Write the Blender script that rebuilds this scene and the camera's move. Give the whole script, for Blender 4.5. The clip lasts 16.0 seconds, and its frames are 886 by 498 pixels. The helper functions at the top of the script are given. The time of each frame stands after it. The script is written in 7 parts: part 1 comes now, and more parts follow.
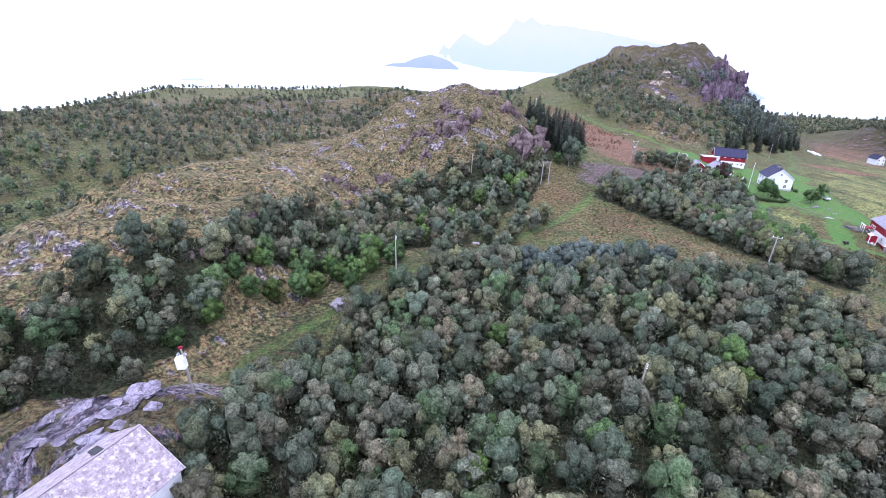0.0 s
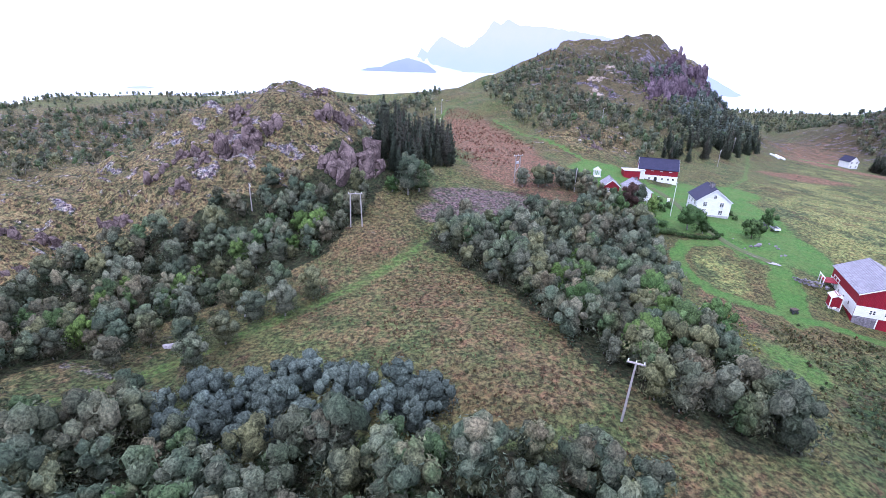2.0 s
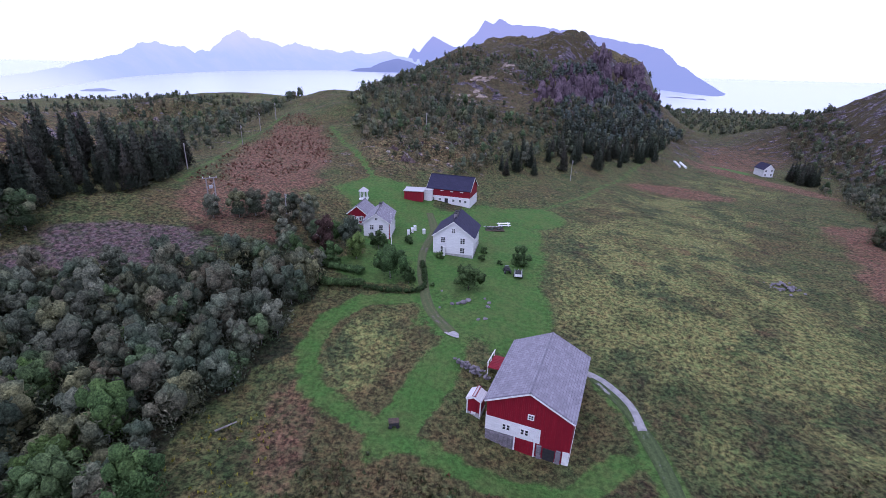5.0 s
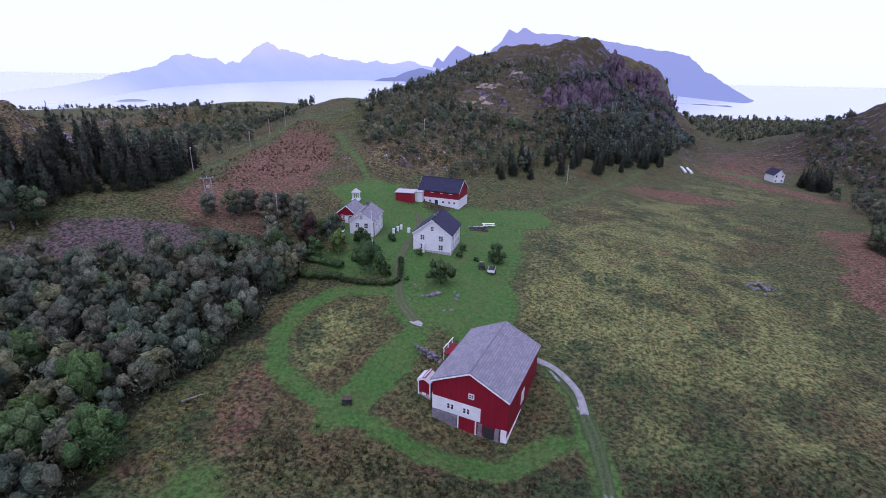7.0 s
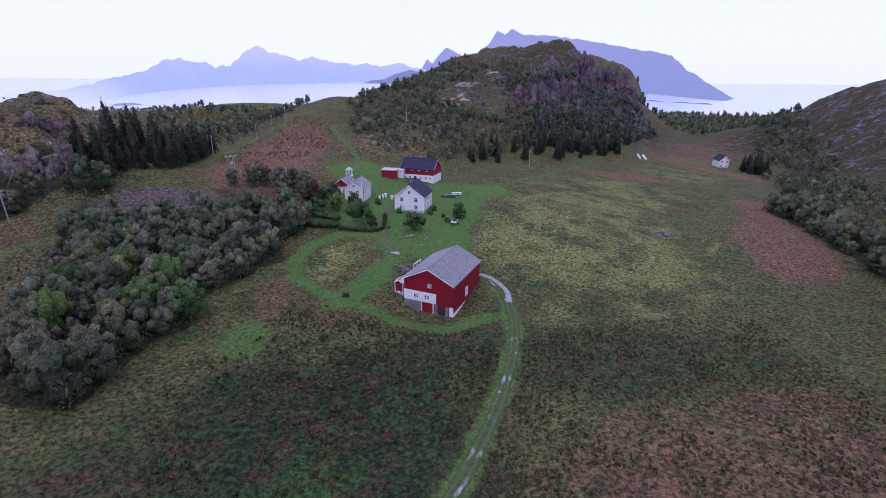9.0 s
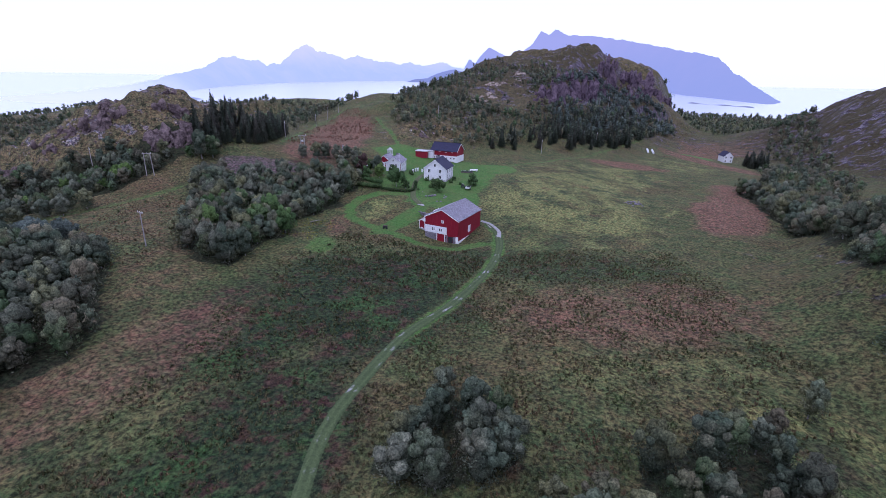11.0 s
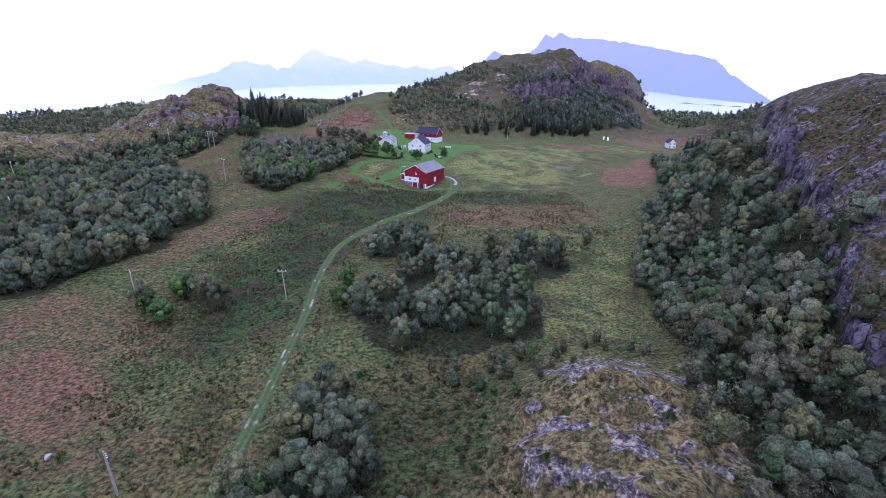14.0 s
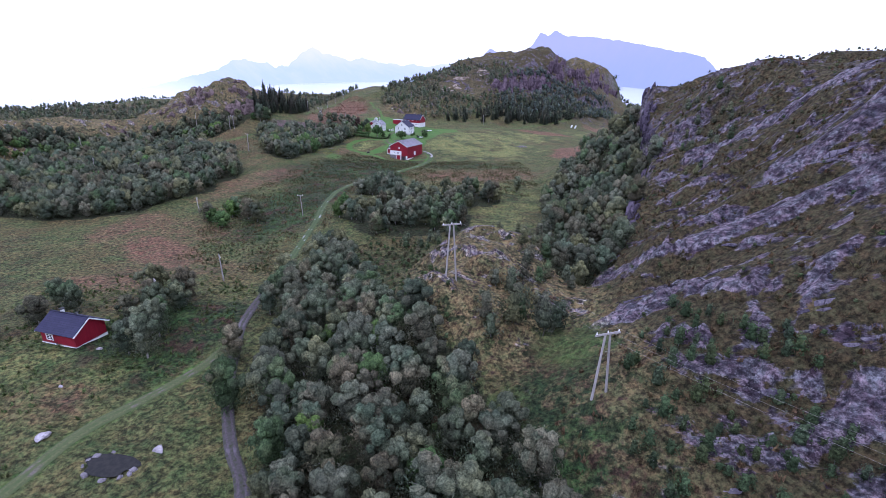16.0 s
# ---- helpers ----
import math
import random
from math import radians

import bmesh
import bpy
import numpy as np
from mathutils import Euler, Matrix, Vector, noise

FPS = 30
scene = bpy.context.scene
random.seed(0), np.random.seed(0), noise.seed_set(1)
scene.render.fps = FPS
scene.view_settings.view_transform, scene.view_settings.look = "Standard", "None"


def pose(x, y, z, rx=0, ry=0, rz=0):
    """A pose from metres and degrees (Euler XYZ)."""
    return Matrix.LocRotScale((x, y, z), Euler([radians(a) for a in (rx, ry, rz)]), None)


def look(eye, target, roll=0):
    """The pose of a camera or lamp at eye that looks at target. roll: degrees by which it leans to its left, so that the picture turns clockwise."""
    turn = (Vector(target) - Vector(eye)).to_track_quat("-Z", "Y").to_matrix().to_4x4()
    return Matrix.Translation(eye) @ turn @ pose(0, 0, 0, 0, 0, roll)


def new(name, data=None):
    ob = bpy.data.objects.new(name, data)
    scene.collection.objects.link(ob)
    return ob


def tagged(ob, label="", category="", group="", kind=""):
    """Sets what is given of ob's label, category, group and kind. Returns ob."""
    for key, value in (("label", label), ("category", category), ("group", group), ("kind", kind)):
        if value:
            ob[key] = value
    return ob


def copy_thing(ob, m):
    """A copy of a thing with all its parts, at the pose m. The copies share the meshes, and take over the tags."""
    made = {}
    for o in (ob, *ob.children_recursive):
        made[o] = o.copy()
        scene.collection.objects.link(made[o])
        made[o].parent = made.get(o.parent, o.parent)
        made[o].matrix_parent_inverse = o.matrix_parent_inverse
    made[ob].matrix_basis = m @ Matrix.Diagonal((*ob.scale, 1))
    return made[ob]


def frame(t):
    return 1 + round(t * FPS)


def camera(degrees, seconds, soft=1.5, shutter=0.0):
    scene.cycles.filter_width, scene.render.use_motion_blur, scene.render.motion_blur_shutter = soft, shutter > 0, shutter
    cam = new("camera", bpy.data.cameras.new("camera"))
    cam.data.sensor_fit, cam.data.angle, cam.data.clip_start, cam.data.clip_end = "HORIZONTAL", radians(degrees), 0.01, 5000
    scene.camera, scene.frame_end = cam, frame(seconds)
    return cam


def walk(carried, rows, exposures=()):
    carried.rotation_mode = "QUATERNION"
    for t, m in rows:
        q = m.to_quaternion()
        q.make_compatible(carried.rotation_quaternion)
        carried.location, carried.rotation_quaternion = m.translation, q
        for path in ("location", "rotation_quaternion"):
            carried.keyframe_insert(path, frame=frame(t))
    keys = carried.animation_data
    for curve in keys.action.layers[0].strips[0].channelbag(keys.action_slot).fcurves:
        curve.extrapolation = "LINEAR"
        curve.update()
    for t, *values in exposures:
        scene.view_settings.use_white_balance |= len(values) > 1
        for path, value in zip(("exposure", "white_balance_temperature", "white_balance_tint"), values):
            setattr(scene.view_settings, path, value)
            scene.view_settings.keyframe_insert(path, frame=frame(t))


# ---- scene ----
cam = camera(85.37, 16.0, 0.6)
ROWS = [
    (0, -0.35, -9.40, 62.01, 1.61, -21.70, 2.96),
    (0.5, 9.21, 5.58, 61.57, 0.86, -21.84, 2.96),
    (1, 21.13, 20.26, 60.92, 0.44, -21.85, 2.84),
    (1.5, 34.54, 33.85, 60.13, 0.95, -21.68, 2.37),
    (2, 48.18, 47.19, 59.31, 0.25, -21.26, 1.88),
    (2.5, 61.69, 57.61, 58.80, 0.25, -20.81, 1.26),
    (3, 75.32, 65.39, 58.95, 0.19, -20.75, 1.03),
    (3.5, 88.71, 71.16, 59.49, 1.28, -21.22, 0.60),
    (4, 103.55, 76.45, 59.61, 0.54, -21.52, 0.56),
    (4.5, 116.02, 80.21, 60.26, -0.35, -21.69, 0.99),
    (4.7, 119.16, 80.86, 60.45, -0.12, -21.54, 1.19),
    (6.8, 132.25, 77.43, 60.18, 3.18, -20.24, 1.21),
    (7, 133.07, 75.96, 60.02, 3.39, -20.33, 1.01),
    (7.5, 134.72, 69.89, 59.70, 2.98, -20.31, 0.70),
    (8, 136.90, 61.86, 59.37, 2.82, -20.22, 0.53),
    (8.5, 138.83, 52.61, 59.24, 2.83, -20.10, 0.51),
    (9, 140.46, 42.29, 59.21, 2.48, -20.13, 0.44),
    (9.2, 141.35, 37.97, 59.23, 2.57, -20.00, 0.58),
    (11.3, 152.38, -9.14, 59.96, 7.28, -20.24, 1.05),
    (11.5, 153.54, -13.49, 59.93, 7.19, -20.18, 1.11),
    (12, 156.80, -24.10, 59.71, 7.83, -20.19, 0.99),
    (12.5, 160.81, -34.36, 59.66, 7.93, -20.15, 0.99),
    (13, 165.23, -45.22, 59.62, 7.97, -20.12, 0.83),
    (13.5, 169.41, -56.66, 59.46, 8.03, -19.88, 0.80),
    (14, 174.18, -70.40, 59.08, 7.98, -19.94, 0.76),
    (14.5, 179.46, -85.30, 58.87, 8.01, -19.70, 0.58),
    (15, 184.81, -99.52, 58.56, 8.02, -19.77, 0.58),
    (15.5, 188.98, -111.69, 57.75, 8.06, -19.73, 0.60),
    (16, 192.61, -122.99, 56.99, 7.75, -20.13, 0.67),
]
# seconds, stops, kelvin, tint
EXPOSURES = [(0.0, 0.8, 5350, 24), (1.5, 0.8, 5250, 24), (2.5, 0.6, 5200, 24), (3.5, 0.40, 5150, 25), (4.5, -0.26, 5180, 29), (7.0, -0.50, 5250, 33), (9.2, -0.60, 5250, 34), (11.5, -0.36, 5100, 29), (12.5, -0.30, 5050, 28), (14.0, -0.02, 5100, 26), (16.0, 0.02, 5200, 26)]
walk(cam, [(t, pose(x, y, z, 90 + pitch, 0, yaw) @ pose(0, 0, 0, 0, 0, roll)) for t, x, y, z, yaw, pitch, roll in ROWS], EXPOSURES)

# ---- sky and sun: a bright overcast evening ----
world = bpy.data.worlds.new("overcast_sky")
scene.world = world
world.use_nodes = True
wn, wl = world.node_tree.nodes, world.node_tree.links
wn.clear()
w_out, w_bg = wn.new("ShaderNodeOutputWorld"), wn.new("ShaderNodeBackground")
sky = wn.new("ShaderNodeTexSky")
sky.sky_type, sky.sun_disc = "NISHITA", False
sky.sun_elevation, sky.sun_rotation = radians(64), radians(202)
w_mix = wn.new("ShaderNodeMix")
w_mix.data_type, w_mix.blend_type = "RGBA", "MIX"
w_mix.inputs[0].default_value = 0.86
# cloud cover: almost white, a breath of blue, over the clear sky behind it
w_mix.inputs[7].default_value = (11.0, 11.1, 11.6, 1)
wl.new(sky.outputs[0], w_mix.inputs[6])
wl.new(w_mix.outputs[2], w_bg.inputs[0])
w_bg.inputs[1].default_value = 0.145
wl.new(w_bg.outputs[0], w_out.inputs[0])
sun = new("sun", bpy.data.lights.new("sun", "SUN"))
sun.data.energy, sun.data.angle, sun.data.color = 1.2, radians(25), (1.0, 0.97, 0.93)
sun.matrix_world = look((0, 0, 300), (20, 50, 300 - 110))

# ---- materials ----


def nodes_of(name):
    m = bpy.data.materials.new(name)
    m.use_nodes = True
    n, l = m.node_tree.nodes, m.node_tree.links
    n.clear()
    out, bsdf = n.new("ShaderNodeOutputMaterial"), n.new("ShaderNodeBsdfPrincipled")
    l.new(bsdf.outputs[0], out.inputs[0])
    return m, n, l, bsdf, out


def tex_noise(n, l, vec, scale, detail=4, rough=0.55):
    t = n.new("ShaderNodeTexNoise")
    t.inputs["Scale"].default_value, t.inputs["Detail"].default_value, t.inputs["Roughness"].default_value = scale, detail, rough
    if vec is not None:
        l.new(vec, t.inputs["Vector"])
    return t.outputs[0]


def ramp(n, l, fac, lo, hi):
    r = n.new("ShaderNodeMapRange")
    r.interpolation_type = "SMOOTHSTEP"
    r.inputs[1].default_value, r.inputs[2].default_value = lo, hi
    l.new(fac, r.inputs[0])
    return r.outputs[0]


def math_node(n, l, op, a, b):
    m = n.new("ShaderNodeMath")
    m.operation = op
    for k, v in ((0, a), (1, b)):
        if isinstance(v, (int, float)):
            m.inputs[k].default_value = v
        else:
            l.new(v, m.inputs[k])
    return m.outputs[0]


def mixed(n, l, fac, a, b, kind="MIX"):
    m = n.new("ShaderNodeMix")
    m.data_type, m.blend_type = "RGBA", kind
    for k, v in ((0, fac), (6, a), (7, b)):
        if isinstance(v, (int, float)):
            m.inputs[k].default_value = v
        elif isinstance(v, tuple):
            m.inputs[k].default_value = (*v, 1)
        else:
            l.new(v, m.inputs[k])
    return m.outputs[2]


def bump(n, l, bsdf, height, strength, distance):
    b = n.new("ShaderNodeBump")
    b.inputs["Strength"].default_value, b.inputs["Distance"].default_value = strength, distance
    l.new(height, b.inputs["Height"])
    l.new(b.outputs[0], bsdf.inputs["Normal"])


def surface(name, a, b, scale=2.0, rough=0.8, relief=0.3, depth=0.02, vary=0.12, metal=0.0, stain=None, stretch=None, specular=0.3):
    """A worn surface: two tones at two scales, stains, relief, and a slight change from object to object."""
    m, n, l, bsdf, out = nodes_of(name)
    co = n.new("ShaderNodeTexCoord").outputs["Object"]
    if stretch:
        mp = n.new("ShaderNodeMapping")
        mp.inputs["Scale"].default_value = stretch
        l.new(co, mp.inputs[0])
        co = mp.outputs[0]
    fine, broad = tex_noise(n, l, co, scale * 6, 6), tex_noise(n, l, co, scale, 3)
    c = mixed(n, l, ramp(n, l, broad, 0.35, 0.65), a, b)
    c = mixed(n, l, math_node(n, l, "MULTIPLY", ramp(n, l, fine, 0.4, 0.75), 0.45), c, tuple(v * 0.62 for v in a))
    if stain:
        c = mixed(n, l, ramp(n, l, tex_noise(n, l, co, scale * 2.3, 5), 0.56, 0.68), c, stain)
    rnd = n.new("ShaderNodeObjectInfo").outputs["Random"]
    hsv = n.new("ShaderNodeHueSaturation")
    l.new(math_node(n, l, "ADD", math_node(n, l, "MULTIPLY", rnd, 2 * vary), 1 - vary), hsv.inputs["Value"])
    l.new(c, hsv.inputs["Color"])
    l.new(hsv.outputs[0], bsdf.inputs["Base Color"])
    bsdf.inputs["Roughness"].default_value, bsdf.inputs["Metallic"].default_value = rough, metal
    bsdf.inputs["Specular IOR Level"].default_value = specular
    if relief:
        bump(n, l, bsdf, fine, relief, depth)
    return m


def foliage(name, tones, dark=0.3, soft=0.15, patch=0.14, spread=0.27):
    """Leaves: tones change from tree to tree and over the wood, light and dark from clump to clump."""
    m, n, l, bsdf, out = nodes_of(name)
    geo = n.new("ShaderNodeNewGeometry")
    isl = geo.outputs["Random Per Island"]
    rnd = n.new("ShaderNodeObjectInfo").outputs["Random"]
    own = n.new("ShaderNodeAttribute")
    own.attribute_name = "tone"
    broad = tex_noise(n, l, geo.outputs["Position"], patch, 2)
    pick = math_node(n, l, "ADD", math_node(n, l, "ADD", rnd, own.outputs["Fac"]), math_node(n, l, "MULTIPLY", broad, 0.6))
    pick = math_node(n, l, "FRACT", pick, 0)
    cr = n.new("ShaderNodeValToRGB")
    cr.color_ramp.elements[0].color, cr.color_ramp.elements[1].color = (*tones[0], 1), (*tones[-1], 1)
    for k, tone in enumerate(tones[1:-1]):
        cr.color_ramp.elements.new((k + 1) / (len(tones) - 1)).color = (*tone, 1)
    l.new(pick, cr.inputs[0])
    c = mixed(n, l, isl, (1 - dark,) * 3, (1 + dark * 0.8,) * 3)
    c = mixed(n, l, 1.0, cr.outputs[0], c, "MULTIPLY")
    each = math_node(n, l, "FRACT", math_node(n, l, "MULTIPLY", math_node(n, l, "ADD", rnd, own.outputs["Fac"]), 7.31), 0)
    c = mixed(n, l, 1.0, c, mixed(n, l, each, (1 - spread,) * 3, (1 + 1.15 * spread,) * 3), "MULTIPLY")
    clump = tex_noise(n, l, geo.outputs["Position"], 1.3, 4, 0.7)
    c = mixed(n, l, 1.0, c, mixed(n, l, ramp(n, l, clump, 0.36, 0.64), (0.72, 0.74, 0.76), (1.2, 1.18, 1.16)), "MULTIPLY")
    speck = tex_noise(n, l, geo.outputs["Position"], 3.6, 5, 0.8)
    c = mixed(n, l, 1.0, c, mixed(n, l, ramp(n, l, speck, 0.36, 0.64), (0.42, 0.44, 0.44), (1.5, 1.5, 1.48)), "MULTIPLY")
    bump(n, l, bsdf, speck, 0.7, 0.3)
    l.new(c, bsdf.inputs["Base Color"])
    bsdf.inputs["Roughness"].default_value, bsdf.inputs["Specular IOR Level"].default_value = 0.8, 0.08
    tr, mx = n.new("ShaderNodeBsdfTranslucent"), n.new("ShaderNodeMixShader")
    l.new(c, tr.inputs[0])
    mx.inputs[0].default_value = soft
    l.new(bsdf.outputs[0], mx.inputs[1])
    l.new(tr.outputs[0], mx.inputs[2])
    l.new(mx.outputs[0], out.inputs[0])
    return m


def rock(name, pale, dark, lichen, scale=0.5):
    """Bedded rock: light and dark faces, dark cracks, lichen specks."""
    m, n, l, bsdf, out = nodes_of(name)
    pos = n.new("ShaderNodeNewGeometry").outputs["Position"]
    mp = n.new("ShaderNodeMapping")
    mp.inputs["Scale"].default_value, mp.inputs["Rotation"].default_value = (1.0, 1.0, 0.55), (0.3, 0.15, 0.4)
    l.new(pos, mp.inputs[0])
    warp = n.new("ShaderNodeTexNoise")
    warp.inputs["Scale"].default_value, warp.inputs["Detail"].default_value = 0.8, 4
    l.new(mp.outputs[0], warp.inputs["Vector"])
    bent = mixed(n, l, 0.7, mp.outputs[0], warp.outputs["Color"], "ADD")
    vo = n.new("ShaderNodeTexVoronoi")
    vo.feature = "DISTANCE_TO_EDGE"
    vo.inputs["Scale"].default_value = scale
    l.new(bent, vo.inputs["Vector"])
    crack = ramp(n, l, vo.outputs["Distance"], -0.02, 0.05)
    broad, fine = tex_noise(n, l, pos, 0.35, 5, 0.65), tex_noise(n, l, pos, 2.4, 7, 0.75)
    c = mixed(n, l, ramp(n, l, broad, 0.38, 0.62), pale, dark)
    c = mixed(n, l, ramp(n, l, fine, 0.55, 0.66), c, lichen)
    c = mixed(n, l, math_node(n, l, "MULTIPLY", ramp(n, l, fine, 0.48, 0.36), 0.7), c, tuple(v * 0.4 for v in dark))
    c = mixed(n, l, crack, tuple(v * 0.3 for v in dark), c)
    l.new(c, bsdf.inputs["Base Color"])
    bsdf.inputs["Roughness"].default_value, bsdf.inputs["Specular IOR Level"].default_value = 0.9, 0.15
    bump(n, l, bsdf, math_node(n, l, "ADD", math_node(n, l, "MULTIPLY", crack, 0.6), fine), 1.0, 0.4)
    return m


def toned(k, *tones):
    return [tuple(v * k for v in t) for t in tones]


BIRCH = foliage("birch_leaves", toned(0.7, (0.13, 0.16, 0.095), (0.20, 0.205, 0.145), (0.105, 0.14, 0.09), (0.235, 0.20, 0.13), (0.11, 0.17, 0.075), (0.16, 0.18, 0.12), (0.235, 0.23, 0.115), (0.12, 0.155, 0.105), (0.185, 0.17, 0.115), (0.14, 0.165, 0.105)), patch=0.1, soft=0.22)
BRIGHT = foliage("rowan_leaves", toned(0.75, (0.11, 0.18, 0.05), (0.14, 0.20, 0.055), (0.09, 0.155, 0.055), (0.12, 0.17, 0.07)))
WILLOW = foliage("willow_leaves", toned(1.05, (0.085, 0.105, 0.088), (0.10, 0.12, 0.10), (0.082, 0.10, 0.088)))
SPRUCE = foliage("spruce_needles", toned(1.35, (0.034, 0.042, 0.03), (0.042, 0.05, 0.034), (0.046, 0.043, 0.034)), soft=0.05)
RUSSET = foliage("russet_leaves", toned(0.75, (0.13, 0.075, 0.06), (0.11, 0.07, 0.06), (0.12, 0.085, 0.06)))
HEDGE = foliage("hedge_leaves", toned(1.2, (0.048, 0.085, 0.03), (0.062, 0.095, 0.034), (0.045, 0.075, 0.028)))
SHRUB = foliage("shrub_leaves", toned(0.75, (0.08, 0.125, 0.045), (0.11, 0.125, 0.06), (0.07, 0.11, 0.05), (0.11, 0.08, 0.05), (0.085, 0.12, 0.05)))
SAPLING = foliage("sapling_leaves", [(0.055, 0.085, 0.04), (0.07, 0.10, 0.05), (0.06, 0.08, 0.05), (0.075, 0.095, 0.04)])
BARK = surface("birch_bark", (0.30, 0.28, 0.26), (0.16, 0.14, 0.13), 3, 0.85, 0.5, 0.02)
DARKBARK = surface("spruce_bark", (0.09, 0.065, 0.05), (0.05, 0.04, 0.03), 3, 0.9, 0.5, 0.02)
RED = surface("red_painted_boards", (0.24, 0.008, 0.022), (0.19, 0.006, 0.018), 0.8, 0.6, 0.25, 0.02, 0.05, stretch=(6, 6, 0.4))
WHITE = surface("white_painted_boards", (0.80, 0.79, 0.80), (0.72, 0.71, 0.72), 0.8, 0.55, 0.15, 0.01, 0.03, stretch=(1, 1, 6))
TRIM = surface("white_trim", (0.82, 0.81, 0.81), (0.72, 0.71, 0.71), 2, 0.5, 0.1, 0.01, 0.03)
STONE = surface("field_stone", (0.21, 0.19, 0.21), (0.12, 0.105, 0.12), 1.2, 0.9, 0.8, 0.05, 0.2, stain=(0.33, 0.31, 0.31))
GLASS = surface("window_glass", (0.03, 0.032, 0.038), (0.05, 0.05, 0.055), 1, 0.08, 0.0, 0, 0.1, specular=0.6)
POLEWOOD = surface("weathered_pole", (0.36, 0.33, 0.32), (0.26, 0.235, 0.23), 2, 0.9, 0.4, 0.01, 0.1, stretch=(4, 4, 0.5))
METAL = surface("galvanised_metal", (0.55, 0.55, 0.58), (0.45, 0.45, 0.48), 3, 0.45, 0.1, 0.005, 0.05, metal=0.6)
BLACK = surface("black_rubber_and_shade", (0.025, 0.025, 0.028), (0.04, 0.04, 0.042), 4, 0.7, 0.2, 0.005)
PLASTIC = surface("white_plastic_wrap", (0.85, 0.85, 0.87), (0.78, 0.78, 0.81), 2, 0.35, 0.2, 0.02, 0.04)
CONCRETE = surface("grey_concrete", (0.42, 0.41, 0.41), (0.32, 0.31, 0.31), 1.5, 0.9, 0.4, 0.02)


def slates(name, a, b, row=0.38, wide=0.55, gap=0.35, lichen=None):
    """Roof slates in rows: tones from slate to slate, shadowed lower edges as relief."""
    m, n, l, bsdf, out = nodes_of(name)
    co = n.new("ShaderNodeUVMap").outputs[0]
    br = n.new("ShaderNodeTexBrick")
    br.inputs["Scale"].default_value = 1.0
    br.inputs["Brick Width"].default_value, br.inputs["Row Height"].default_value = wide, row
    br.inputs["Mortar Size"].default_value, br.inputs["Mortar Smooth"].default_value = 0.018, 0.2
    br.inputs["Color1"].default_value, br.inputs["Color2"].default_value = (*a, 1), (*b, 1)
    br.inputs["Mortar"].default_value = (*(v * gap for v in a), 1)
    l.new(co, br.inputs["Vector"])
    stain = ramp(n, l, tex_noise(n, l, co, 0.45, 5), 0.45, 0.75)
    c = mixed(n, l, math_node(n, l, "MULTIPLY", stain, 0.4), br.outputs[0], tuple(v * 0.6 for v in b))
    if lichen:
        c = mixed(n, l, ramp(n, l, tex_noise(n, l, co, 1.6, 8, 0.75), 0.48, 0.6), c, lichen)
        c = mixed(n, l, ramp(n, l, tex_noise(n, l, co, 2.6, 7, 0.75), 0.55, 0.64), c, tuple(v * 0.5 for v in b))
    l.new(c, bsdf.inputs["Base Color"])
    bsdf.inputs["Roughness"].default_value, bsdf.inputs["Specular IOR Level"].default_value = 0.65, 0.15
    bump(n, l, bsdf, br.outputs[0], 0.4, 0.03)
    return m


SLATE = slates("grey_slate", (0.27, 0.255, 0.295), (0.205, 0.19, 0.225))
DARKROOF = slates("dark_blue_sheet_roof", (0.026, 0.025, 0.055), (0.034, 0.032, 0.066), 0.35, 1.1, 0.6)
LIGHTROOF = slates("pale_sheet_roof", (0.62, 0.60, 0.62), (0.55, 0.54, 0.56), 0.3, 2.0, 0.7)
LICHENROOF = slates("lichened_slate", (0.30, 0.25, 0.27), (0.20, 0.155, 0.175), 0.30, 0.4, 0.8, (0.42, 0.38, 0.37))

# ---- the lie of the land ----

def lattice(ix, iy, seed):
    h = np.sin(ix * 127.1 + iy * 311.7 + seed * 74.7) * 43758.5453
    return h - np.floor(h)


def vnoise(x, y, seed=0):
    """Smooth value noise from -1 to 1 on arrays."""
    ix, iy = np.floor(x), np.floor(y)
    fx, fy = x - ix, y - iy
    fx, fy = fx * fx * (3 - 2 * fx), fy * fy * (3 - 2 * fy)
    a, b = lattice(ix, iy, seed), lattice(ix + 1, iy, seed)
    c, d = lattice(ix, iy + 1, seed), lattice(ix + 1, iy + 1, seed)
    return ((a + (b - a) * fx) * (1 - fy) + (c + (d - c) * fx) * fy) * 2 - 1


def fbm(x, y, octaves, seed=0):
    total, amp, norm = 0, 1.0, 0
    for o in range(octaves):
        total = total + amp * vnoise(x * 2 ** o + 17.3 * o, y * 2 ** o - 9.1 * o, seed + o)
        norm += amp
        amp *= 0.5
    return total / norm


def smooth(a, b, v):
    s = np.clip((v - a) / (b - a), 0, 1)
    return s * s * (3 - 2 * s)


def turned(x, y, cx, cy, angle):
    c, s = math.cos(math.radians(angle)), math.sin(math.radians(angle))
    return (x - cx) * c + (y - cy) * s, -(x - cx) * s + (y - cy) * c


def dome(x, y, cx, cy, rx, ry, angle, height):
    """A soft round rise."""
    u, v = turned(x, y, cx, cy, angle)
    return height * np.exp(-((u / rx) ** 2 + (v / ry) ** 2))


